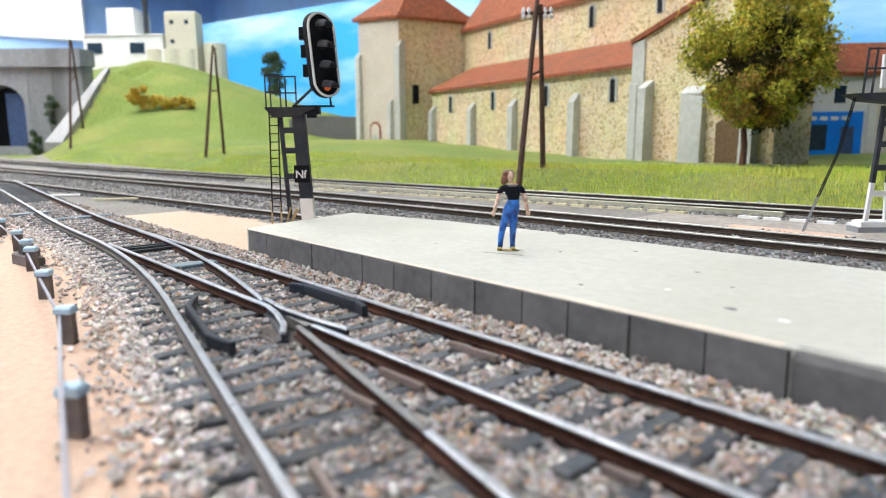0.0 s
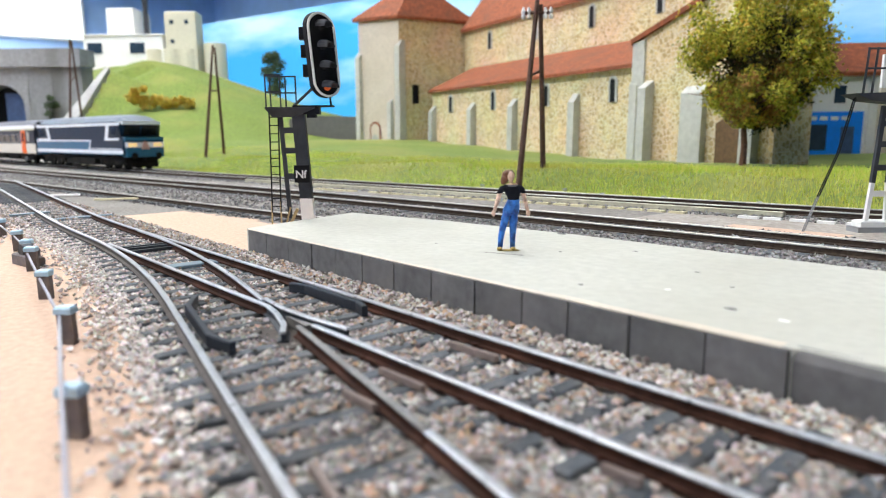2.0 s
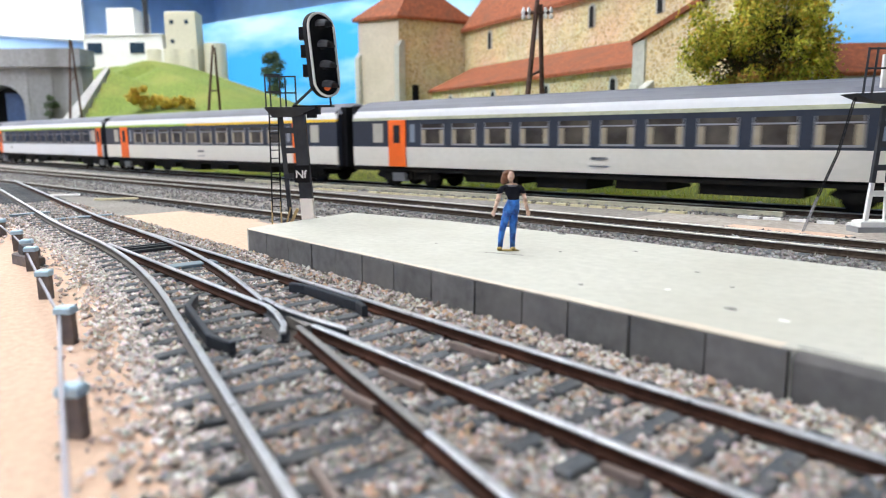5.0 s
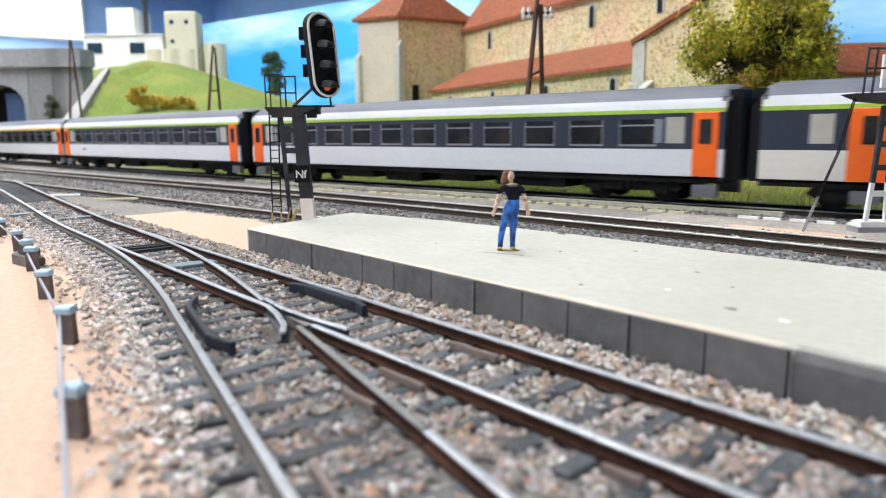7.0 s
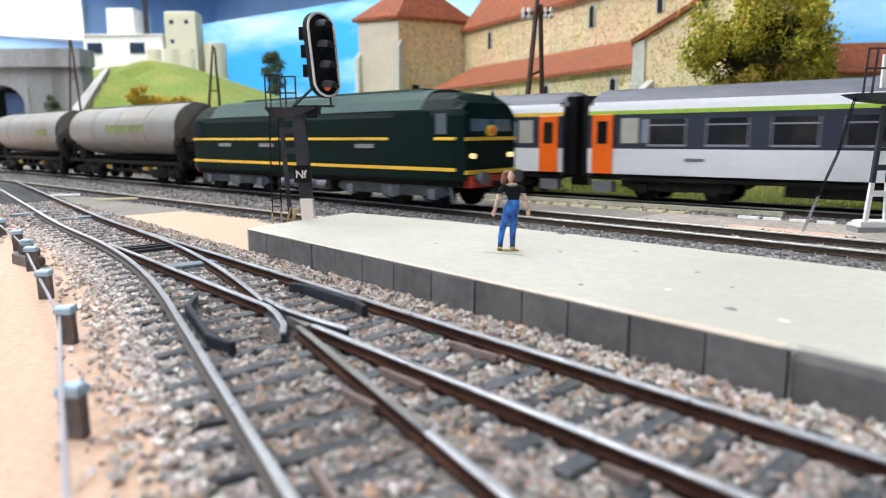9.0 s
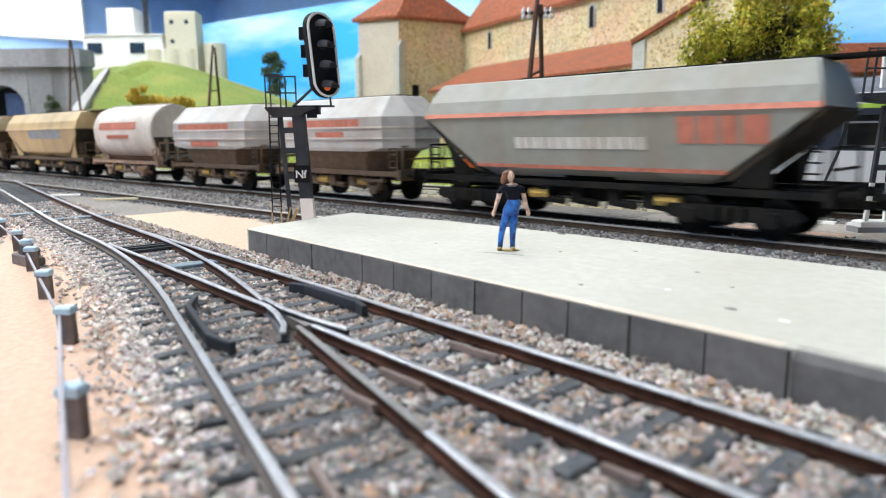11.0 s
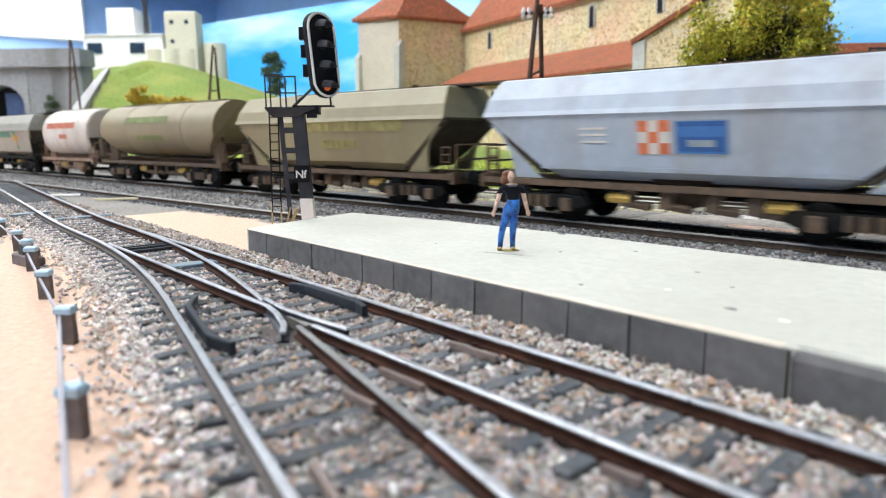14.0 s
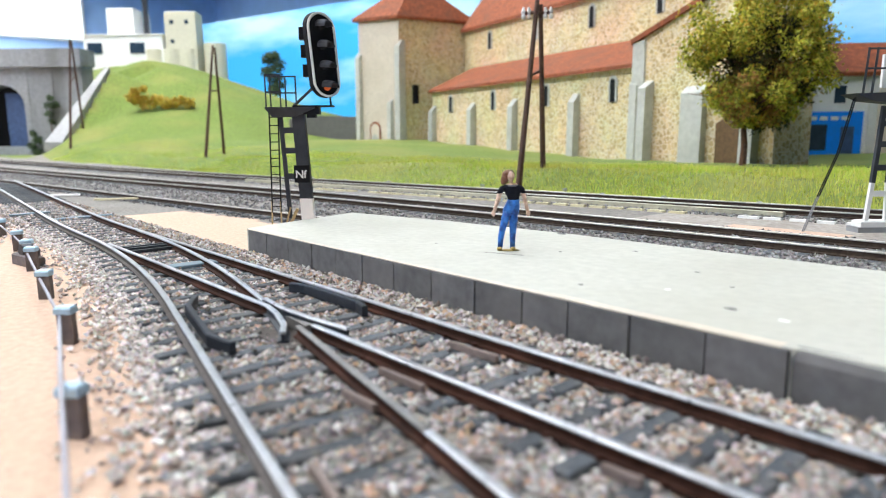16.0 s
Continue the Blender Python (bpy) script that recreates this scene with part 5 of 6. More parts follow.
# ---- rolling stock ----
M_CWHITE = material("coach_white", (0.66, 0.68, 0.71), 0.45, 0, 0.95, 500, 40, 0.02, (0.58, 0.57, 0.55), 0.3)
M_CCREAM = material("coach_cream", (0.66, 0.64, 0.58), 0.45, 0, 0.95, 500, 40, 0.02, (0.56, 0.53, 0.47), 0.35)
M_CGREY = material("coach_grey", (0.034, 0.042, 0.062), 0.45, 0, 0.9, 500, 40, 0.02)
M_CROOF = material("coach_roof", (0.125, 0.132, 0.165), 0.6, 0, 0.9, 500, 40, 0.05)
M_GREEN = material("stripe_green", (0.34, 0.52, 0.05), 0.5)
M_PALELINE = material("stripe_faded", (0.46, 0.48, 0.34), 0.5)
M_YELLOW = material("stripe_yellow", (0.80, 0.50, 0.03), 0.5, 0, 0.9)
M_ORANGE = material("coach_door_orange", (0.86, 0.135, 0.002), 0.45, 0, 0.92)
M_FRAME = material("underframe", (0.010, 0.010, 0.010), 0.7, 0, 0.6, 600, 90, 0.1, (0.03, 0.025, 0.02), 0.6)
M_GLASS = material("coach_glass", (0.012, 0.013, 0.014), 0.12, 0, 0.6, 300, 70, 0, (0.05, 0.042, 0.03), 0.7)
# opaque glass; tan blotches in its colour stand for lit compartments
M_CABIN = material("lit_compartment_glass", (0.05, 0.042, 0.035), 0.15, 0, 0.6, 200, 70, 0, (0.16, 0.14, 0.11), 0.7)
M_CURTAIN = material("tan_curtain", (0.36, 0.31, 0.22), 0.8, 0, 0.8, 400, 90, 0)
M_FROSTB = material("frosted_blue_glass", (0.20, 0.24, 0.29), 0.4, 0, 0.95)
M_STEP = material("step_grey", (0.13, 0.135, 0.15), 0.6, 0, 0.8)
M_WFRAME = material("window_frame", (0.30, 0.31, 0.33), 0.4, 0.5, 0.9)


def wheelset(parent, x, r=5.3):
    bm = bm_new()
    for y in (-8.6, 8.6):
        rod(bm, (x, y - 1.4, r), (x, y + 1.4, r), r, 14)
    rod(bm, (x, -8, r), (x, 8, r), 1.0, 6)
    return part("wheelset", bm, M_FRAME, parent)


def bogie(v, x, axles, mat, r=5.3, side=12.5, fit=None):
    n = len(axles)
    bm = bm_new()
    lo, hi = min(axles) - 8, max(axles) + 8
    for s in (-1, 1):
        y = s * side
        prism(bm, [(x + lo, 6.2), (x + lo + 3, 4.6), (x + hi - 3, 4.6), (x + hi, 6.2), (x + hi - 2, 8.4), (x + 3, 8.6), (x - 3, 8.6), (x + lo + 2, 8.4)], y - .8, y + .8, "y")
    box(bm, x - 4, x + 4, -11, 11, 5, 9)
    b = part("bogie", bm, mat, v)
    for a in axles:
        wheelset(b, x + a, r)
        for s in (-1, 1):
            y = s * side
            part("axle_box", cbox(bm_new(), x + a - 1.9, x + a + 1.9, y - 1.4 if s < 0 else y - .4, y + .4 if s < 0 else y + 1.4, 3.6, 7.6, .4), fit or mat, b)
    for a in (-3.4, 0, 3.4):
        part("spring", rod(bm_new(), (x + a, -side - .6, 4.4), (x + a, -side - .6, 8.2), 1.1, 7), fit or mat, b)
    return b


def buffers(v, half, mat, z=12.0):
    for s in (-1, 1):
        for y in (-10, 10):
            bm = bm_new()
            rod(bm, (s * (half - 6), y, z), (s * (half - .8), y, z), 1.3, 8)
            rod(bm, (s * (half - .9), y, z), (s * half, y, z), 2.5, 10)
            part("buffer", bm, mat, v)
    part("coupling", box(bm_new(), -half - 1, half + 1, -1.2, 1.2, 8.5, 10.5), M_FRAME, v)


COACH_SEC = [(-16.0, 10.9), (-16.25, 15), (-16.2, 21), (-16.1, 35), (-15.7, 37.6), (-14.9, 39.6), (-13, 41.5), (-9, 43.6), (-4.5, 44.8), (0, 45.2)]


def shell(sec, i0, i1, x0, x1, out=0.0):
    """A strip of the body's skin from section point i0 to i1, on both sides."""
    bm = bm_new()
    for s in (1, -1):
        a = [(y - out * (1 if y < 0 else 0), z) for y, z in sec[i0:i1 + 1]]
        b = [(y + 1.2, z) for y, z in reversed(sec[i0:i1 + 1])]
        loft(bm, [[(x, s * y, z) for y, z in a + b] for x in (x0, x1)])
    return bm


def bars(v, parent, y, x0, x1, z0, z1, mat, name="lettering", n=0, seed=1, tilt=0.0):
    """Writing too soft to read: short upright bars on the side towards the platform."""
    rng = random.Random(seed)
    bm = bm_new()
    x = x0
    h = z1 - z0
    while x < x1:
        w = rng.uniform(.5, .8) * h
        yy = y
        hexa(bm, [(x, yy - .18, z0), (x + w, yy - .18, z0), (x + w, yy + .3, z0), (x, yy + .3, z0), (x, yy - .18 + tilt * h, z1), (x + w, yy - .18 + tilt * h, z1), (x + w, yy + .3 + tilt * h, z1), (x, yy + .3 + tilt * h, z1)])
        x += w + h * rng.uniform(.12, .22)
    return part(name, bm, mat, parent)


def build_coach(stripe, label, first=False, inboard=False):
    white = M_CCREAM if "cream" in label else M_CWHITE
    v = thing("passenger_coach", label, "railway coach", group="coaches of the express train")
    H = 145.2
    sec = COACH_SEC
    part("lower_side", shell(sec, 0, 2, -H, H), white, v)
    part("window_band", shell(sec, 2, 3, -H, H), M_CGREY, v)
    part("cantrail", shell([(-16.1, 35.9), (-15.9, 36.6), (-15.5, 38.1), (-14.9, 39.6)], 0, 3, -H, H), M_CWHITE, v)
    for x0, x1, paint in (((-H, -16, stripe), (-16, H, M_YELLOW)) if inboard and stripe is M_GREEN else ((-H, H, stripe),)):
        part("stripe", shell([(-16.16, 34.5), (-16.05, 36.0)], 0, 1, x0, x1, .1), paint, v)
    roof = sec[5:]
    ring = [(y, z) for y, z in roof] + [(-y, z) for y, z in reversed(roof[:-1])]
    bm = bm_new()
    k = [(-H, 1), (H, 1)]
    loft(bm, [[(-H - 1, y * .93, z - 1.2) for y, z in ring], [(-H + 2, y, z) for y, z in ring], [(H - 2, y, z) for y, z in ring], [(H + 1, y * .93, z - 1.2) for y, z in ring]])
    part("roof", bm, M_CROOF, v)
    part("floor_pan", box(bm_new(), -H, H, -15, 15, 8.4, 10), M_FRAME, v)
    part("end_wall", box(bm_new(), -H + .3, -H + 1.5, -15.4, 15.4, 10.2, 40), M_CGREY, v)
    part("end_wall", box(bm_new(), H - 1.5, H - .3, -15.4, 15.4, 9.4, 40), M_CGREY, v)
    for s in (-1, 1):
        bm = bm_new()
        for a, b in ((-12.5, -4.4), (4.4, 12.5)):
            cbox(bm, s * (H + 2.1) - 2.15, s * (H + 2.1) + 2.15, a, b, 9.8, 40, .6)
        box(bm, s * (H + 2.1) - 2.15, s * (H + 2.1) + 2.15, -12.5, 12.5, 37.5, 42.5)
        part("gangway", bm, M_BLACK, v, "black rubber gangway bellows")
    n = 10 if first else 11
    for side in (-1, 1):
        for i in range(n):
            x = (-88 + 176 * i / (n - 1)) if inboard else (-112 + 224 * i / (n - 1))
            w = 7.2 if inboard else 8.6 if first else 7.4
            bm = bm_new()
            o = 16.3
            box(bm, x - w, x + w, side * (o - .6), side * o, 22.6, 32.4)
            f = part("window", bm, M_CABIN if inboard else M_GLASS, v)
            if inboard:
                for e in (-1, 1):
                    part("curtain", box(bm_new(), x + e * (w - 1.3) - 1.3, x + e * (w - 1.3) + 1.3, min(side * (o - .5), side * (o + .06)), max(side * (o - .5), side * (o + .06)), 22.8, 29.4), M_CURTAIN, f, "tan window curtain")
            bm = bm_new()
            for z0, z1 in ((22.0, 22.8), (29.8, 30.4)):
                box(bm, x - w - .3, x + w + .3, side * (o - .5), side * (o + .2), z0, z1)
            for xx in (x - w, x + w):
                box(bm, xx - .18, xx + .18, side * (o - .5), side * (o + .15), 22.6, 32.4)
            part("window_frame", bm, M_WFRAME, f)
        for x in ((-126, 126) if inboard else (-127, 127)):
            bm = box(bm_new(), x - 3.6, x + 3.6, side * 15.7, side * 16.35, 23.2, 33)
            part("frosted_window", bm, M_FROST, v, "pale frosted window")
        for x in ((-101.5, 101.5) if inboard else (-120.5, 120.5)):
            part("narrow_window", box(bm_new(), x - 1.6, x + 1.6, side * 15.7, side * 16.35, 23.4, 32.4), M_FROSTB, v, "narrow blue-grey window")
        for x in ((-112, 112) if inboard else (-138.6, 138.6)):
            bm = bm_new()
            hw = 6.0 if inboard else 4.5
            cbox(bm, x - hw, x + hw, side * 15.6 if side > 0 else -16.7, side * 16.7 if side > 0 else -15.6, 11, 34.6, .3)
            d = part("door", bm, M_ORANGE, v, "bright orange entrance door")
            part("door_window", box(bm_new(), x - 2.2, x + 2.2, side * 16.2, side * 16.85, 23, 32), M_GLASS, d)
            part("step", box(bm_new(), x - 4.4, x + 4.4, min(side * 12, side * 15.6), max(side * 12, side * 15.6), 3.4, 7.8), M_STEP, v, "grey step box")
        if side < 0:
            x = 2.0 if inboard else -101.0
            bars(v, v, -16.32, x - 3.6, x + 3.6, 16.4, 17.5, M_STEP, "lettering", seed=7)
            if inboard:
                bars(v, v, -16.3, x - 4.2, x + 4.2, 13.4, 14.0, M_WFRAME, "lettering", seed=8)
    bogie(v, -108, (-14, 14), M_FRAME)
    bogie(v, 108, (-14, 14), M_FRAME)
    for x0, x1, z0 in ((-70, -40, 4.5), (-30, -5, 3.6), (8, 30, 4.8), (42, 78, 4.2)):
        part("equipment_box", cbox(bm_new(), x0, x1, -13, 13, z0, 8.8, .6), M_FRAME, v)
    return v


M_FROST = material("frosted_glass", (0.42, 0.41, 0.36), 0.5, 0, 0.95)

M_DBLUE = material("loco_dark_blue", (0.003, 0.022, 0.050), 0.35, 0, 0.9, 500, 50, 0.02)
M_MBLUE = material("loco_mid_blue", (0.011, 0.12, 0.24), 0.35, 0, 0.9, 500, 50, 0.02)
M_LROOF = material("loco_roof_grey", (0.115, 0.15, 0.205), 0.5, 0, 0.88, 500, 50, 0.05)
M_LWHITE = material("loco_white", (0.74, 0.80, 0.86), 0.4, 0, 0.95)
M_HEADL = glow("headlamp", (1.0, 0.62, 0.25), 0.8)
M_HEADW = glow("headlamp_white", (1.0, 0.78, 0.36), 1.0)
M_LGREEN = material("loco_green", (0.001, 0.011, 0.0095), 0.55, 0, 0.85, 500, 50, 0.02)
M_LGREENR = material("loco_green_roof", (0.020, 0.062, 0.058), 0.5, 0, 0.85, 500, 50, 0.05)
M_RED = material("buffer_red", (0.50, 0.035, 0.012), 0.5, 0, 0.85)


def build_blue_loco():
    v = thing("diesel_locomotive", "blue and white diesel locomotive with raked cab noses", "locomotive", group="")
    W = 16.8
    # side view of the hull from the middle to the nose, mirrored
    side = [(0, 12.3), (112, 12.3), (113, 14), (113, 24), (110, 27), (101, 28.2), (108, 38.5), (104.5, 40.6), (96, 41)]
    hull = [(x, z) for x, z in side] + [(-x, z) for x, z in reversed(side[1:])]
    bm = bm_new()
    for s in (0,):
        loft(bm, [[(x * (1 if abs(x) < 100 else .97), y, z) for x, z in hull] for y in (-W,)] + [[(x, -W * .86, z) for x, z in hull]] + [[(x, W * .86, z) for x, z in hull]] + [[(x * (1 if abs(x) < 100 else .97), W, z) for x, z in hull]])
    bmesh.ops.triangulate(bm, faces=[f for f in bm.faces if len(f.verts) > 4])
    part("hull", bm, M_DBLUE, v)
    ring = [(-W, 40.6), (-W + .6, 41.4), (-13.0, 45.2), (-8, 47.2), (0, 47.8), (8, 47.2), (13.0, 45.2), (W - .6, 41.4), (W, 40.6)]
    bm = bm_new()
    loft(bm, [[(-105, y * .9, min(z, 41.5)) for y, z in ring], [(-94, y * .98, min(z, 46.5)) for y, z in ring], [(-84, y, z) for y, z in ring], [(84, y, z) for y, z in ring], [(94, y * .98, min(z, 46.5)) for y, z in ring], [(105, y * .9, min(z, 41.5)) for y, z in ring]])
    part("roof", bm, M_LROOF, v, "grey roof with grilles")
    for x0, x1 in ((-60, -30), (-20, 18), (28, 62)):
        part("roof_grille", prism(bm_new(), [(-12.6, 45.6), (-8, 47.6), (0, 48.2), (8, 47.6), (12.6, 45.6)], x0, x1, "x"), M_LROOF, v)
    for s in (-1, 1):
        y0, y1 = s * (W - .3), s * (W + .28)
        def plate(name, poly, mat, out=.28):
            return part(name, prism(bm_new(), poly, s * (W - .4), s * (W + out), "y"), mat, v)
        plate("cantrail_stripe", [(-104, 37.6), (104, 37.6), (105, 40.4), (-105, 40.4)], M_LWHITE)
        plate("skirt_stripe", [(-109, 13.2), (109, 13.2), (109, 16.4), (-109, 16.4)], M_LWHITE)
        plate("thin_line", [(32, 17.0), (104, 17.0), (104, 17.7), (32, 17.7)], M_LWHITE)
        plate("sill_band", [(-108, 12.4), (108, 12.4), (108, 13.1), (-108, 13.1)], M_MBLUE, .2)
        plate("lower_panel", [(-108, 16.2), (29, 16.2), (33, 23.4), (-108, 23.4)], M_MBLUE, .2)
        plate("panel_stripe", [(-108, 23.4), (33, 23.4), (29, 16.3), (31.2, 16.3), (36.2, 25.0), (-108, 25.0)], M_LWHITE, .34)
        for e in (1, -1):
            plate("cab_flash", [(e * 66.6, 24.2), (e * 71.6, 37.8), (e * 78.4, 37.8), (e * 74.0, 26.6), (e * 101, 26.6), (e * 101, 24.6)][::e], M_LWHITE, .36)
            plate("cab_side", [(e * 74.2, 26.8), (e * 78.6, 37.4), (e * 104, 37.4), (e * 99, 26.8)][::e], M_DBLUE, .24)
            plate("cab_window", [(e * 82, 29.4), (e * 84.4, 35.8), (e * 98, 35.8), (e * 95.6, 29.4)][::e], M_GLASS, .5)
    for e in (1, -1):
        bm = bm_new()
        for y0, y1 in ((-13.2, -.8), (.8, 13.2)):
            hexa(bm, [(e * 101.6, y0, 29.4), (e * 102.8, y0, 29.2), (e * 102.8, y1, 29.2), (e * 101.6, y1, 29.4), (e * 107.2, y0, 37.6), (e * 108.4, y0, 37.4), (e * 108.4, y1, 37.4), (e * 107.2, y1, 37.6)])
        part("windscreen", bm, M_GLASS, v)
        part("brow", box(bm_new(), min(e * 103, e * 108.8), max(e * 103, e * 108.8), -15.5, 15.5, 38.3, 41.2), M_LWHITE, v)
        part("nose_deck", box(bm_new(), min(e * 103, e * 112.6), max(e * 103, e * 112.6), -15.8, 15.8, 23.0, 27.2), M_MBLUE, v)
        part("nose_band", box(bm_new(), min(e * 106, e * 113.7), max(e * 106, e * 113.7), -15.6, 15.6, 18.4, 22.8), M_LWHITE, v)
        part("nose_lower", box(bm_new(), min(e * 106, e * 113.5), max(e * 106, e * 113.5), -15.4, 15.4, 10.8, 18.3), M_MBLUE, v)
        for y in (-12, -8.4, 8.4, 12):
            part("headlamp", rod(bm_new(), (e * 113, y, 20.6), (e * 114.2, y, 20.6), 1.5, 10), M_HEADL, v, "glowing amber headlamp")
        bm = bm_new()
        hexa(bm, [(e * 113.4, -3.6, 17), (e * 114.6, -3.6, 17), (e * 114.6, 3.6, 17), (e * 113.4, 3.6, 17), (e * 113.4, -1.2, 23.6), (e * 114.2, -1.2, 23.6), (e * 114.2, 1.2, 23.6), (e * 113.4, 1.2, 23.6)])
        part("emblem", bm, M_EMBLEM, v, "pale red nose badge")
        part("snow_guard", prism(bm_new(), [(e * 103, 3.4), (e * 109, 2.4), (e * 111, 6.0), (e * 108, 9.0), (e * 103, 9.0)], -11, 11, "y"), M_FRAME, v)
        bogie(v, e * 70, (-20, 0, 20), M_FRAME, 6.2, 13)
    part("fuel_tank", cbox(bm_new(), -34, 34, -14.5, 14.5, 3.2, 10.5, 1), M_FRAME, v)
    part("underframe", box(bm_new(), -108, 108, -14, 14, 8.4, 10.6), M_FRAME, v)
    buffers(v, 117, M_FRAME)
    # the leading cab is the shorter one
    for ob in v.children:
        if not ob.name.startswith("bogie"):
            for p in ob.data.vertices:
                if p.co.x > 76 * MM:
                    p.co.x = (76 + (p.co.x / MM - 76) * 0.80) * MM
    return v


M_EMBLEM = material("nose_badge", (0.55, 0.33, 0.30), 0.5)


M_SKYGLASS = material("pale_cab_glass", (0.10, 0.125, 0.14), 0.12, 0, 0.8, 200, 90, 0)
M_GEARD = material("running_gear_dark", (0.045, 0.055, 0.065), 0.55, 0.2, 0.6, 600, 90, 0.1, (0.10, 0.11, 0.12), 0.5)
M_GEAR = material("running_gear_grey", (0.10, 0.12, 0.14), 0.5, 0.2, 0.6, 600, 90, 0.1, (0.2, 0.22, 0.24), 0.5)


def build_green_loco():
    v = thing("diesel_locomotive", "dark green diesel locomotive with yellow stripes and red buffer beams", "locomotive")
    W = 16.4
    sec = [(-W, 11), (-W, 36), (-W + .8, 38.5), (-13, 42.6), (-10, 45.5), (-6, 46.8), (0, 47.2), (6, 46.8), (10, 45.5), (13, 42.6), (W - .8, 38.5), (W, 36), (W, 11)]
    def taper(x, kx, top):
        return [(x, y * kx, min(z, top)) for y, z in sec]
    bm = bm_new()
    loft(bm, [taper(-94, .9, 37), taper(-92.5, .93, 41), taper(-88, .98, 44.6), taper(-80, 1, 46), taper(80, 1, 46), taper(88, .98, 44.6), taper(92.5, .93, 41), taper(94, .9, 37)])
    part("hull", bm, M_LGREEN, v)
    ring = [(-W + .5, 38.8), (-13.2, 42.9), (-10.2, 45.8), (-6, 47.2), (0, 47.6), (6, 47.2), (10.2, 45.8), (13.2, 42.9), (W - .5, 38.8)]
    bm = bm_new()
    loft(bm, [[(x, y, z) for y, z in ring] for x in (-74, 74)])
    part("roof", bm, M_LGREENR, v, "grey-green roof")
    part("roof_ridge", cbox(bm_new(), -58, 66, -6, 6, 46.4, 48.2, .8), M_LGREEN, v)
    for s in (-1, 1):
        def band(name, x0, x1, z0, z1, mat=M_YELLOW, out=.22):
            return part(name, box(bm_new(), x0, x1, min(s * (W - .4), s * (W + out)), max(s * (W - .4), s * (W + out)), z0, z1), mat, v)
        band("yellow_stripe", -92, 57, 26.6, 27.8)
        band("yellow_stripe", 81, 91, 26.6, 27.8)
        band("yellow_stripe", -92, 91, 14.4, 15.8)
        band("cab_door", 60, 78, 14, 38, M_LGREEN, .12)
        band("cab_window", 82, 87, 29, 37, M_SKYGLASS, .3)
        band("cab_window", -87, -82, 29, 37, M_GLASS, .3)
        for x in (-66, -30, 38):
            band("name_plate", x, x + 11, 23.2, 25, M_WFRAME, .25)
        for x in range(-52, 24, 12):
            band("grille", x, x + 8, 30, 35, M_LGREEN, .1)
    for e in (1, -1):
        bm = bm_new()
        for y0, y1 in ((-11.5, -.7), (.7, 11.5)):
            hexa(bm, [(e * 93, y0, 30), (e * 94.6, y0, 30), (e * 94.6, y1, 30), (e * 93, y1, 30), (e * 91, y0, 38.4), (e * 93.6, y0, 38), (e * 93.6, y1, 38), (e * 91, y1, 38.4)])
        part("windscreen", bm, M_SKYGLASS, v)
        part("nose_stripe", box(bm_new(), min(e * 92, e * 94.7), max(e * 92, e * 94.7), -14.6, 14.6, 26.4, 27.8), M_YELLOW, v)
        part("nose_stripe", box(bm_new(), min(e * 92, e * 94.7), max(e * 92, e * 94.7), -14.6, 14.6, 13.2, 14.8), M_YELLOW, v)
        part("buffer_beam", cbox(bm_new(), min(e * 88, e * 95.5), max(e * 88, e * 95.5), -13.0, 13.0, 8.4, 12.6, .5), M_RED, v, "red buffer beam")
        for y in (-11, 11):
            part("headlamp", rod(bm_new(), (e * 93.4, y, 20.4), (e * 95.4, y, 20.4), 1.05, 10), M_HEADW, v, "glowing white headlamp")
        part("top_lamp", rod(bm_new(), (e * 93.6, -1, 30.2), (e * 95.6, -1, 30.2), 2.3, 12), M_YELLOW, v, "orange lamp disc")
        part("lamp_lens", rod(bm_new(), (e * 95.4, -1, 30.2), (e * 95.9, -1, 30.2), 1.4, 12), M_ORANGE, v)
        bogie(v, e * 56, (-24, 0, 22), M_GEARD, 6.0, 13.6, M_GEAR)
        part("sand_pipe", rod(bm_new(), (e * 86, -13.8, 9), (e * 88, -13.8, 2.4), .7, 6), M_GEAR, v)
    part("fuel_tank", cbox(bm_new(), -20, 20, -14, 14, 3.4, 10.5, 1), M_FRAME, v)
    for x in (-15, -7, 4, 12):
        part("air_tank", rod(bm_new(), (x, -14.8, 6.6), (x + 6, -14.8, 6.6), 2.0, 10), M_GEAR, v)
    part("underframe", box(bm_new(), -92, 92, -14.6, 14.6, 8.6, 11.2), M_FRAME, v)
    buffers(v, 99.5, M_GEAR)
    return v


M_BITS = material("dusty_ochre", (0.50, 0.33, 0.08), 0.8, 0, 0.7, 500, 120, 0.1)


def dirty(name, colour, amount=0.55):
    return material(name, colour, 0.5, 0, 0.88, 260, 60, 0.06, (0.20, 0.15, 0.09), amount, streak=True)


M_HBEIGE = dirty("hopper_beige", (0.36, 0.295, 0.17), 0.55)
M_HTAN = dirty("hopper_tan", (0.43, 0.325, 0.165))
M_HOLIVE = dirty("hopper_olive_grey", (0.25, 0.22, 0.125))
M_HGREY = dirty("hopper_grey", (0.26, 0.262, 0.235), 0.5)
M_BARREL = dirty("barrel_grey", (0.225, 0.232, 0.228), 0.6)
M_RIBGREY = dirty("ribbed_grey_white", (0.43, 0.425, 0.41), 0.45)
M_HWHITE = dirty("hopper_white", (0.60, 0.57, 0.52), 0.45)
M_HBLUE = dirty("hopper_pale_blue", (0.36, 0.41, 0.48), 0.4)
M_HDRAB = dirty("barrel_drab", (0.25, 0.21, 0.125))
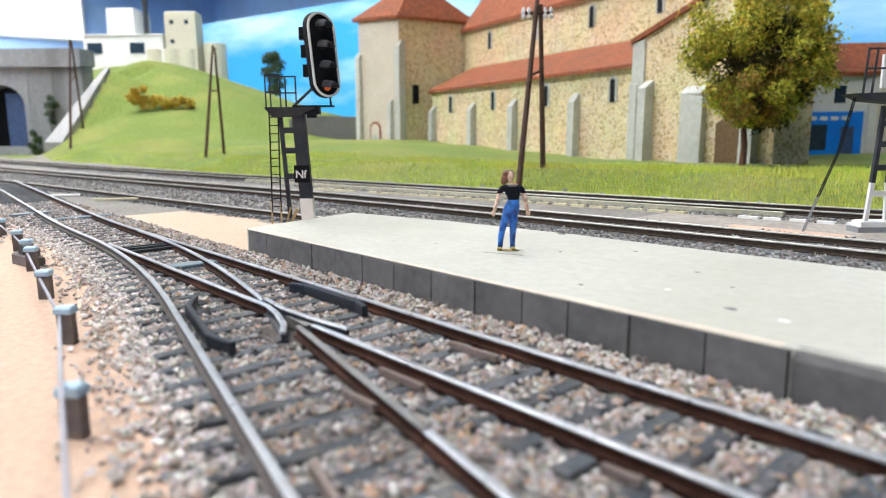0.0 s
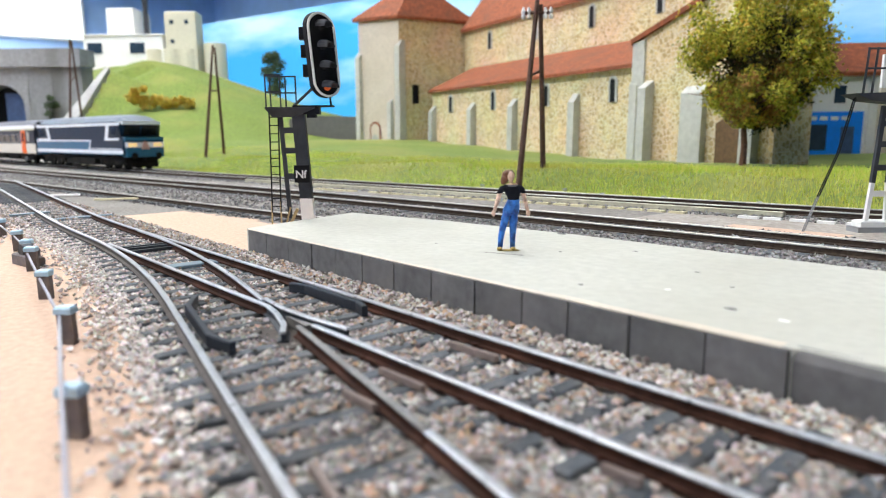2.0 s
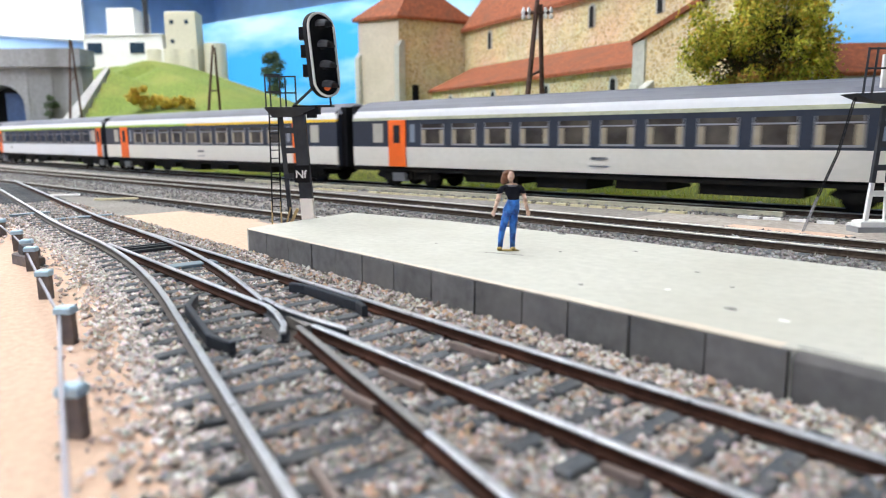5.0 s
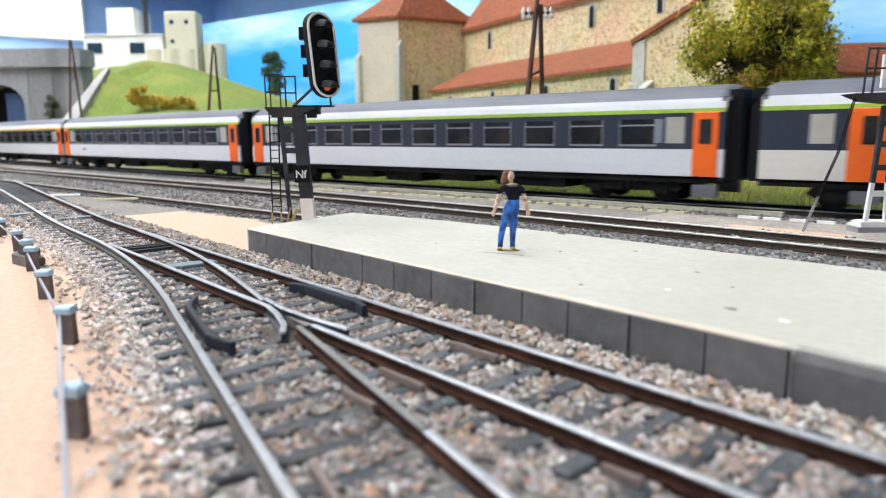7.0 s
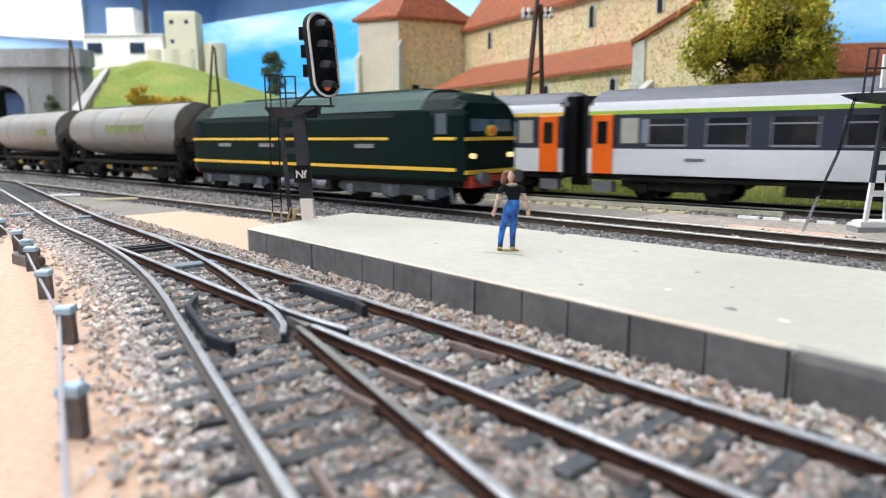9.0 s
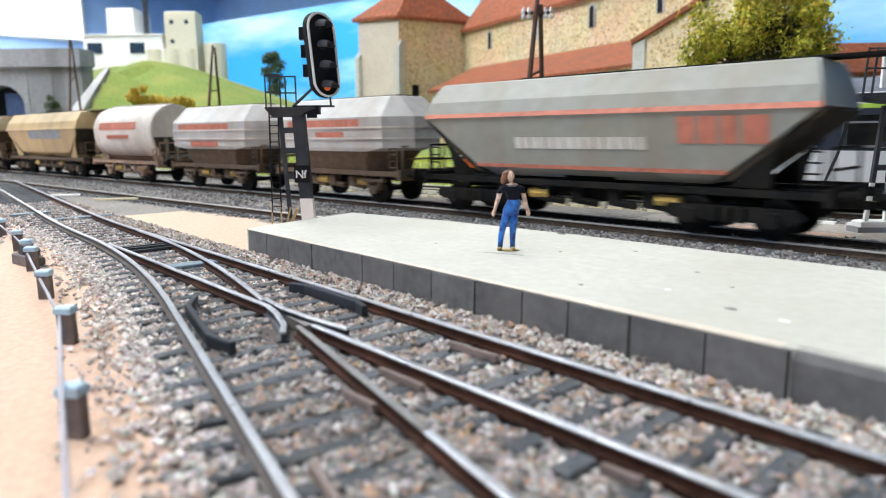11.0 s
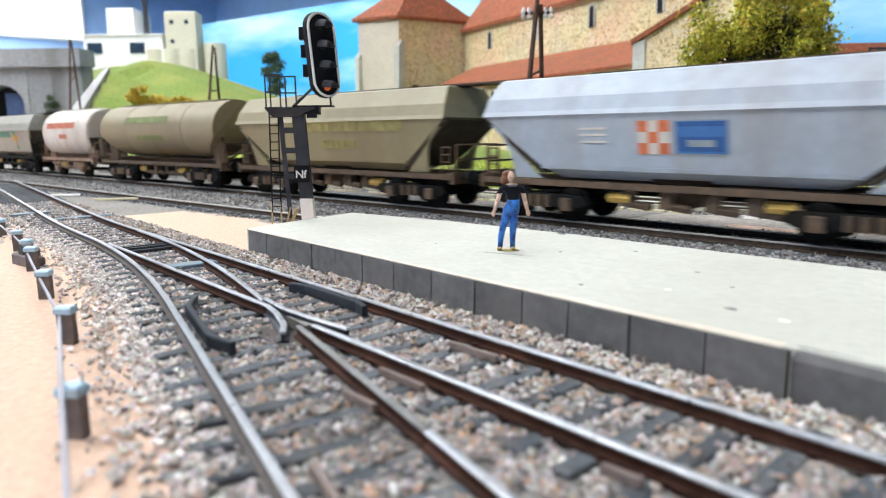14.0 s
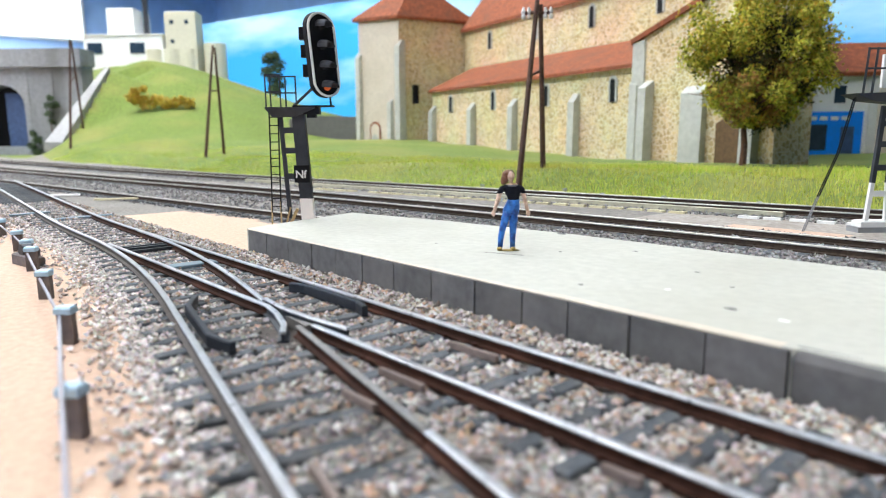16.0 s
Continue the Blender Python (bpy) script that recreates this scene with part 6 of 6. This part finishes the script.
M_WRUST = material("wagon_frame_rust", (0.115, 0.075, 0.045), 0.8, 0, 0.6, 400, 60, 0.2, (0.06, 0.04, 0.03), 0.7)
M_WPINK = material("wagon_frame_pink", (0.33, 0.22, 0.15), 0.8, 0, 0.6, 400, 60, 0.1, (0.14, 0.075, 0.05), 0.7)
M_TXT_RED = material("faded_red", (0.50, 0.17, 0.11), 0.7, 0, 0.7, 300, 80, 0)
M_TXT_GREEN = material("faded_green", (0.21, 0.25, 0.10), 0.7, 0, 0.7, 300, 80, 0)
M_TXT_BLUE = material("faded_blue", (0.05, 0.16, 0.42), 0.7, 0, 0.8, 300, 80, 0)
M_TXT_GREYBLUE = material("faded_grey_blue", (0.27, 0.32, 0.36), 0.7, 0, 0.8, 300, 80, 0)
M_TXT_OLIVE = material("faded_olive", (0.32, 0.29, 0.11), 0.7, 0, 0.7, 300, 80, 0)
# dark brown that carries the shade on the wagon ends
M_DUSK = material("wagon_end_shade", (0.060, 0.050, 0.038), 0.85, 0, 0.7, 300, 60, 0.1)


def wagon_frame(v, half, mat, axle=None):
    for y in (-13.4, 13.4):
        part("solebar", box(bm_new(), -half, half, y - .8, y + .8, 11.2, 13.0), mat, v)
    for x in (-half, half - 1.6):
        part("headstock", box(bm_new(), x, x + 1.6, -14.6, 14.6, 9.6, 14), mat, v)
    part("centre_sill", box(bm_new(), -half + 1.7, half - 1.7, -3, 3, 10, 12.6), mat, v)
    for x in (-half * .3, half * .34):
        part("brake_cylinder", rod(bm_new(), (x, -11.5, 8.6), (x + 7, -11.5, 8.6), 1.7, 8), M_BITS, v, "dusty ochre brake cylinder")
    bx = half - 24
    if axle is None:
        bogie(v, -bx, (-10.5, 10.5), M_FRAME, fit=mat)
        bogie(v, bx, (-10.5, 10.5), M_FRAME, fit=mat)
    else:
        for x in (-axle, axle):
            wheelset(v, x, 5.6)
            for y in (-12.6, 12.6):
                bm = prism(bm_new(), [(x - 6, 11.2), (x - 1.8, 4.4), (x + 1.8, 4.4), (x + 6, 11.2), (x + 4.4, 11.2), (x + 1.6, 7), (x - 1.6, 7), (x - 4.4, 11.2)], y - .6, y + .6, "y")
                bmesh.ops.triangulate(bm, faces=[f for f in bm.faces if len(f.verts) > 4])
                box(bm, x - 2.0, x + 2.0, y - 1.3, y + 1.3, 4, 7.2)
                box(bm, x - 6.4, x + 6.4, y - 1.0, y + 1.0, 8.6, 9.8)
                part("axle_guard", bm, mat, v)
    bm = bm_new()
    for x in (-16, -4, 9, 20):
        rod(bm, (x, -11, 7.2), (x + 8, -11, 6.4), 1.3, 6)
        box(bm, x - 1, x + 3, -12.6, -9.6, 6.4, 10.5)
    part("brake_gear", bm, mat, v)
    buffers(v, half + 5.5, M_FRAME, 12.2)
    # end platform rails
    for s in (-1, 1):
        bm = bm_new()
        x = s * (half - 1)
        for y in (-12, 12):
            rod(bm, (x, y, 13), (x, y, 25), .45, 5)
        for z in (19, 25):
            rod(bm, (x, -12, z), (x, 12, z), .45, 5)
        ladderx = s * (half - 5)
        for dx in (-2, 2):
            rod(bm, (ladderx + dx, -13.2, 13), (ladderx + dx, -13.2, 24), .35, 5)
        for z in (15, 18, 21, 24):
            rod(bm, (ladderx - 2, -13.2, z), (ladderx + 2, -13.2, z), .3, 5)
        part("end_railing", bm, mat, v)


def build_hopper(label, body_mat, frame_mat, half=73.0, stripe=None, marks=(), badge=False, flower=False, rake=27.0):
    """Long bogie grain hopper: sloped ends, steep upper side, inward lower side."""
    v = thing("hopper_wagon", label, "railway wagon", group="wagons of the freight train")
    top, knee, low = 48.4, 36.0, 16.3
    Lt, Lk, Lb = half - 5, half - 3, half - rake
    ring = lambda L, w, z: [(-L, -w, z), (L, -w, z), (L, w, z), (-L, w, z)]
    bm = loft(bm_new(), [ring(Lb - 4, 9.0, low - 2.6), ring(Lb + 2, 12.8, low + 1.2), ring(Lk, 16.4, knee), ring(Lk - .2, 16.2, knee + .8), ring(Lk - .9, 14.8, knee + 5.6), ring(Lt - 1, 10.6, top), ring(Lt - 2, 9.6, top + .6)])
    body = part("hopper_body", bm, body_mat, v)
    for s in (-1, 1):
        bm = bm_new()
        x = lambda a: s * a
        # sloping end sheet, coloured dark for the shade under the overhang
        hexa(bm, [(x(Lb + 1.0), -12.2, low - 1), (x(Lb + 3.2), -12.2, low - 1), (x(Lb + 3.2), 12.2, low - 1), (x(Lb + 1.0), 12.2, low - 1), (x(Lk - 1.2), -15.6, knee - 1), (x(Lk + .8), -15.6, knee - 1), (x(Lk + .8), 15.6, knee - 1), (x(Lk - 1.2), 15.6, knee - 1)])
        part("sloped_end", bm, M_DUSK, v, "dark sloping end sheet with shade put into its colour")
        # side gusset below the slope, hollowed by a curve on its outer edge
        foot_x, tip_x, tip_z = Lb + rake * .48, Lk - 2.5, knee - 3.5
        poly = [(Lb + 2.5, 13.4)] + [(Lb + 2.5 + (tip_x - Lb - 2.5) * k / 4, 13.4 + (tip_z - 13.4) * k / 4) for k in (1, 2, 3, 4)]
        poly += [(tip_x - (tip_x - foot_x) * math.sin(k * math.pi / 12), tip_z - (tip_z - 13.4) * (1 - math.cos(k * math.pi / 12))) for k in range(1, 7)]
        for e in (-1, 1):
            bm = loft(bm_new(), [[(x(px), e * (12.2 + (pz - 13.4) * 3.2 / (knee - low) + o), pz) for px, pz in poly] for o in (-.4, .5)])
            bmesh.ops.triangulate(bm, faces=[f for f in bm.faces if len(f.verts) > 4])
            part("end_gusset", bm, frame_mat if frame_mat is M_FRAME else body_mat, v)
    part("edge_rib", prism(bm_new(), [(-16.9, knee - .5), (-16.2, knee + 1.1), (-15.6, knee + 1.1), (-15.8, knee - .5)], -Lk, Lk, "x"), stripe or body_mat, v)
    part("walkway", box(bm_new(), -Lt + 6, Lt - 6, -5, 5, top + .8, top + 1.5), frame_mat, v)
    part("lower_rib", prism(bm_new(), [(-13.2, low + .6), (-13.5, low + 1.9), (-12.2, low + 1.9), (-12.2, low + .6)], -Lb - 2, Lb + 2, "x"), stripe or body_mat, v)
    for x0 in (-30, -4, 22):
        part("discharge_chute", loft(bm_new(), [ring(3, 7, 6.5), ring(9, 10, 14.6)]), frame_mat, v)
        v.children[-1].matrix_basis = pose(x0 * MM + 0.004, 0, 0)
    for k, (x0, x1, z0, z1, mat) in enumerate(marks):
        yy = -12.8 - (z0 - low - 1.2) * (3.6 / (knee - low - 1.2)) - .12
        bars(v, body, yy, x0, x1, z0, z1, mat, seed=k + 3, tilt=-3.6 / (knee - low - 1.2))
    y = lambda z: -12.8 - (z - low - 1.2) * 3.6 / (knee - low - 1.2) - .1

    def leaf(name, cx, cz, rx, rz, turn, mat, o):
        bm = bm_new()
        pts = []
        for k in range(12):
            a, b = rx * math.cos(k * math.pi / 6), rz * math.sin(k * math.pi / 6)
            pts.append((cx + a * math.cos(turn) - b * math.sin(turn), cz + a * math.sin(turn) + b * math.cos(turn)))
        loft(bm, [[(px, y(pz) + .4, pz) for px, pz in pts], [(px, y(pz) - o, pz) for px, pz in pts]])
        return part(name, bm, mat, body)

    if flower:
        for k, turn in enumerate((-1.25, -.8, .8, 1.25)):
            d = Vector((math.sin(turn), math.cos(turn)))
            leaf("badge_petal", 31 + 3.6 * d.x, 27 + 3.6 * d.y, 1.7, 4.0, -turn, M_ORANGEMARK, .1)
        leaf("badge_bloom", 31, 33.2, 3.2, 3.0, 0, M_TXT_LEAF, .15)
        leaf("badge_stem", 31, 24.5, .7, 4.5, 0, M_ORANGEMARK, .2)
        leaf("badge_leaf", 31, 20.5, 2.2, 2.2, 0, M_TXT_LEAF, .15)
    if badge:
        def slab(name, x0, x1, z0, z1, mat, o):
            return part(name, hexa(bm_new(), [(x0, y(z0) - o, z0), (x1, y(z0) - o, z0), (x1, y(z0) + .4, z0), (x0, y(z0) + .4, z0), (x0, y(z1) - o, z1), (x1, y(z1) - o, z1), (x1, y(z1) + .4, z1), (x0, y(z1) + .4, z1)]), mat, body)
        slab("badge_white", -10.8, -1.5, 22.6, 33.0, M_HWHITE, .1)
        for i in range(3):
            for j in range(3):
                if (i + j) % 2 == 0:
                    slab("badge_check", -10.8 + i * 3.1, -7.7 + i * 3.1, 22.6 + j * 3.47, 26.07 + j * 3.47, M_CHECK, .2)
        slab("badge_border", 0.0, 14.6, 22.6, 33.0, M_TXT_GREYBLUE, .1)
        slab("badge_blue", 0.4, 14.2, 23.0, 32.6, M_TXT_BLUE, .16)
        slab("badge_bar", 0.6, 14.0, 31.0, 32.4, M_NAVY, .22)
        slab("badge_panel", 1.2, 13.4, 23.6, 28.0, M_NAVY, .22)
        slab("badge_line", 3.6, 11.0, 25.0, 27.0, M_TXT_GREYBLUE, .28)
        for z in (26.0, 28.4, 30.4):
            slab("faint_line", -30.0, -21.0, z, z + .7, M_HWHITE, .1)
    wagon_frame(v, half, frame_mat)
    return v


M_ORANGEMARK = material("badge_orange", (0.50, 0.28, 0.07), 0.7)
M_TXT_LEAF = material("lettering_leaf_green", (0.10, 0.25, 0.17), 0.7, 0, 0.7, 300, 80, 0)
M_NAVY = material("badge_navy", (0.025, 0.10, 0.30), 0.7, 0, 0.8, 300, 80, 0)
M_CHECK = material("badge_red", (0.62, 0.16, 0.06), 0.7)


def build_ribbed(label, marks, half=44.0):
    v = thing("hopper_wagon", label, "railway wagon", group="wagons of the freight train")
    ring = lambda L, w, z: [(-L, -w, z), (L, -w, z), (L, w, z), (-L, w, z)]
    cut = lambda L, w, z, c: [(-L + c, -w, z), (L - c, -w, z), (L, -w + c, z), (L, w - c, z), (L - c, w, z), (-L + c, w, z), (-L, w - c, z), (-L, -w + c, z)]
    bm = loft(bm_new(), [cut(half - 10, 15.8, 22.5, 9), cut(half, 16.2, 24.3, 9), cut(half, 16.4, 39, 9), cut(half - 8, 9.5, 48.5, 3), cut(half - 9, 8.5, 49, 3)])
    body = part("hopper_body", bm, M_RIBGREY, v)
    part("lower_hopper", loft(bm_new(), [cut(half - 16, 12.6, 12.6, 6), cut(half - 13, 14.4, 19, 8), cut(half - 9, 15.2, 23, 9)]), M_WRUST, v, "dark brown lower hopper")
    for z in (28.4, 33.6):
        bm = bm_new()
        ro = cut(half + .5, 16.9, z, 9)
        loft(bm, [ro, [(x, y, z + .9) for x, y, _ in ro]])
        part("rib", bm, M_HWHITE, v)
    part("walkway", box(bm_new(), -half + 12, half - 12, -4, 4, 49, 49.8), M_WRUST, v)
    for k, (x0, x1, z0, z1, mat) in enumerate(marks):
        bars(v, body, -16.5, x0, x1, z0, z1, mat, seed=k + 31)
    wagon_frame(v, half - 1, M_WRUST, 24)
    return lower(v, 0.93)


def build_tank(label, mat, frame_mat, half, marks, r=15.4, zc=33.3):
    """Round-bodied bulk wagon: a lying barrel with a cut-back end cradle."""
    v = thing("tank_wagon", label, "railway wagon", group="wagons of the freight train")
    prof = []
    for k in range(24):
        a = 2 * math.pi * k / 24
        full = half <= 60 and math.cos(a) < 0
        y = math.copysign(abs(math.sin(a)) ** .55, math.sin(a)) if full else math.sin(a)
        prof.append((r * y, zc + (18.3 if full else r * 1.12) * math.cos(a)))
    L = half - 4
    bm = bm_new()
    if half > 60:
        # belly shortens towards the ends
        def at(x, k):
            return [(x if z > zc - 4 else math.copysign(min(abs(x), abs(x) - (zc - 4 - z) * 1.35 * k), x), y, z) for y, z in prof]
        loft(bm, [at(-L, 1), at(-L + 1.5, 1), at(0, 0), at(L - 1.5, 1), at(L, 1)])
    else:
        loft(bm, [[(x, y * k, zc + (z - zc) * k) for y, z in prof] for x, k in ((-L + 1, .8), (-L + 1.6, .94), (-L + 3.5, 1), (L - 1, 1), (L + .5, .985))])
    body = part("barrel", bm, mat, v, smooth=False)
    for f in body.data.polygons:
        f.use_smooth = len(f.vertices) == 4
    for x in ([-L * .5, 0, L * .5] if half > 60 else [-L + 8, L - 3]):
        bm = bm_new()
        loft(bm, [[(x - .4, y * 1.012, zc + (z - zc) * 1.012) for y, z in prof], [(x + .4, y * 1.012, zc + (z - zc) * 1.012) for y, z in prof]])
        part("hoop", bm, mat, v)
    part("walkway", box(bm_new(), -L + 8, L - 6, -3.4, 3.4, zc + r * 1.12 - .2, zc + r * 1.12 + .5), mat, v)
    part("saddle", loft(bm_new(), [[(-L + 12, -8, 12.8), (L - 12, -8, 12.8), (L - 12, 8, 12.8), (-L + 12, 8, 12.8)], [(-L + 9, -10.5, 15.6), (L - 9, -10.5, 15.6), (L - 9, 10.5, 15.6), (-L + 9, 10.5, 15.6)]]), frame_mat, v)
    for s in (-1, 1):
        bm = bm_new()
        for y in (-9, 9):
            hexa(bm, [(s * (L - 10), y - .8, 13), (s * (L + 2), y - .8, 13), (s * (L + 2), y + .8, 13), (s * (L - 10), y + .8, 13), (s * (L - 10), y - .8, 24), (s * (L - 3), y - .8, 30), (s * (L - 3), y + .8, 30), (s * (L - 10), y + .8, 24)])
        rod(bm, (s * L, -9, 14), (s * L, 9, 26), .7, 5)
        part("cradle", bm, frame_mat, v)
    if half <= 60:
        upper = [(y * .93, zc + (z - zc) * .94) for y, z in prof if z > zc - 5]
        lower_half = [(y * .93, zc + (z - zc) * .9) for y, z in prof if z < zc - 3]
        part("end_plate", loft(bm_new(), [[(q, y, z) for y, z in upper] for q in (L, L + 1.0)]), M_HWHITE, v, "dusty grey upper end plate")
        # flat dark plate in place of the open, shaded lower end
        part("end_recess", loft(bm_new(), [[(q, y, z) for y, z in lower_half] for q in (L, L + .8)]), M_DUSK, v, "dark plate standing in for the shaded lower end opening")
        for y in (-7, 0, 7):
            part("end_post", box(bm_new(), L + .8, L + 2.2, y - .9, y + .9, 13.5, 28), M_HGREY, v)
    for k, (x0, x1, z0, z1, m2) in enumerate(marks):
        girth = lambda z: -r * ((1 - ((z - zc) / 18.3) ** 2) ** .275 if half <= 60 and z < zc else math.sqrt(max(0, 1 - ((z - zc) / (r * 1.12)) ** 2)))
        ya, yb = girth(z0), girth(z1)
        bars(v, body, ya - .2, x0, x1, z0, z1, m2, seed=k + 51, tilt=(yb - ya) / (z1 - z0))
    wagon_frame(v, half, frame_mat, None if half > 60 else 22)
    return v


def station_pose(f, x, z):
    s = slope(f, x)
    return pose(x * MM, f(x) * MM, z * MM, 0, 0, math.degrees(math.atan(s)))


# ---- where each train is: x of the coupling behind the engine, by time ----
KEYS_A = [(0.0, -1301), (3.0, -536), (3.5, -408), (4.0, -275), (7.0, 483), (8.0, 750), (9.2, 1068), (11.3, 1626), (16.0, 2876)]
KEYS_B = [(0.0, -3224), (8.0, -684), (8.5, -525), (9.0, -366), (9.2, -302), (11.3, 369), (11.5, 430), (12.0, 581), (12.5, 736), (13.0, 893), (13.5, 1052), (14.0, 1216), (14.5, 1386), (15.0, 1555), (15.5, 1732), (16.0, 1912)]


def ahead(keys, t):
    return float(np.interp(t, [k[0] for k in keys], [k[1] for k in keys]))


TRAIN_A = [(lower(build_blue_loco(), 0.91, 22.0, 0.955), 109.0)]
x = 0.0
for i, (st, first, lab) in enumerate(((M_PALELINE, True, "cream and grey express coach with faded line and orange doors"), (M_GREEN, True, "cream and grey express coach with green-yellow line, orange doors"),
                                      (M_GREEN, False, "white and grey express coach with green line and orange doors"), (M_GREEN, False, "white and grey express coach with green line and orange doors"),
                                      (M_YELLOW, True, "white and grey express coach with yellow line and orange doors"), (M_GREEN, False, "white and grey express coach with green line and orange doors"))):
    TRAIN_A.append((build_coach(st, lab, first, i < 2), x - 149.5))
    x -= 299.0
WAGONS = [
    (lambda: build_tank("grey-beige rounded bulk hopper wagon", M_BARREL, M_FRAME, 76, ((-14, 36, 32, 37, M_TXT_GREEN),)), 168),
    (lambda: build_tank("pale grey rounded bulk hopper wagon", M_BARREL, M_FRAME, 71, ((30, 50, 31, 36, M_TXT_GREEN),)), 157),
    (lambda: build_hopper("grey hopper wagon with red edge lines", M_HGREY, M_FRAME, 68, M_TXT_RED, ((-25, 20, 24, 28, M_HWHITE), (30, 50, 26, 34, M_TXT_RED))), 149),
    (lambda: build_ribbed("white ribbed hopper wagon with red lettering", ((-28, 20, 34.4, 38, M_TXT_RED), (-8, 10, 29.2, 32, M_TXT_RED)), 42), 94),
    (lambda: build_ribbed("white ribbed hopper wagon with red lettering", ((-28, 20, 34.4, 38, M_TXT_RED), (-16, 8, 24, 27.2, M_TXT_RED)), 43), 99),
    (lambda: build_tank("white round tank wagon with red lettering", M_HWHITE, M_WPINK, 44, ((-28, 22, 34, 39, M_TXT_RED), (-18, 10, 28, 30.5, M_TXT_RED))), 104),
    (lambda: build_hopper("tan hopper wagon with faded blue panels", M_HTAN, M_WRUST, 72, None, ((-22, 2, 28, 35, M_TXT_GREYBLUE), (6, 36, 28, 35, M_TXT_GREYBLUE))), 157),
    (lambda: build_hopper("beige hopper wagon with worn sides and faded mark", M_HBEIGE, M_WRUST, 72, None, ((36, 42, 27, 35, M_TXT_OLIVE),)), 157),
    (lambda: build_hopper("beige hopper wagon with faded green lettering", M_HBEIGE, M_WRUST, 70, None, ((-30, 34, 31, 35.5, M_TXT_GREEN), (-10, 6, 24, 27, M_TXT_GREEN))), 152),
    (lambda: build_hopper("pale blue-white hopper wagon with checked red and blue badge", M_HBLUE, M_WRUST, 70, None, (), True), 152),
    (lambda: build_hopper("olive grey hopper wagon with faded olive lettering", M_HOLIVE, M_WRUST, 71, None, ((-24, 44, 31, 36, M_TXT_OLIVE), (-4, 16, 23, 27, M_TXT_OLIVE))), 155),
    (lambda: build_tank("beige rounded bulk hopper wagon with faded green lettering", M_HDRAB, M_WRUST, 71, ((-32, 18, 38, 42, M_TXT_GREEN), (-18, 10, 27, 30, M_TXT_GREEN))), 156),
    (lambda: build_tank("white round tank wagon with red lettering", M_HWHITE, M_WPINK, 44, ((-28, 20, 36, 40.5, M_TXT_RED), (-6, 6, 28, 31.5, M_TXT_RED))), 100),
    (lambda: build_hopper("grey hopper wagon with green lettering and flower badge", M_HGREY, M_FRAME, 69, None, ((-36, 18, 29.5, 34.5, M_TXT_LEAF),), False, True, 14.0), 153),
]
TRAIN_B = [(lower(build_green_loco(), 0.9), 97.5)]
x = 0.0
for make, length in WAGONS:
    TRAIN_B.append((lower(make()), x - length / 2))
    x -= length


def motions():
    for f, keys, train in ((yA, KEYS_A, TRAIN_A), (yB, KEYS_B, TRAIN_B)):
        for v, off in train:
            rows = []
            for i in range(65):
                t = i * 0.25
                rows.append((t, station_pose(f, ahead(keys, t) + off, 4.9)))
            walk(v, rows)


motions()
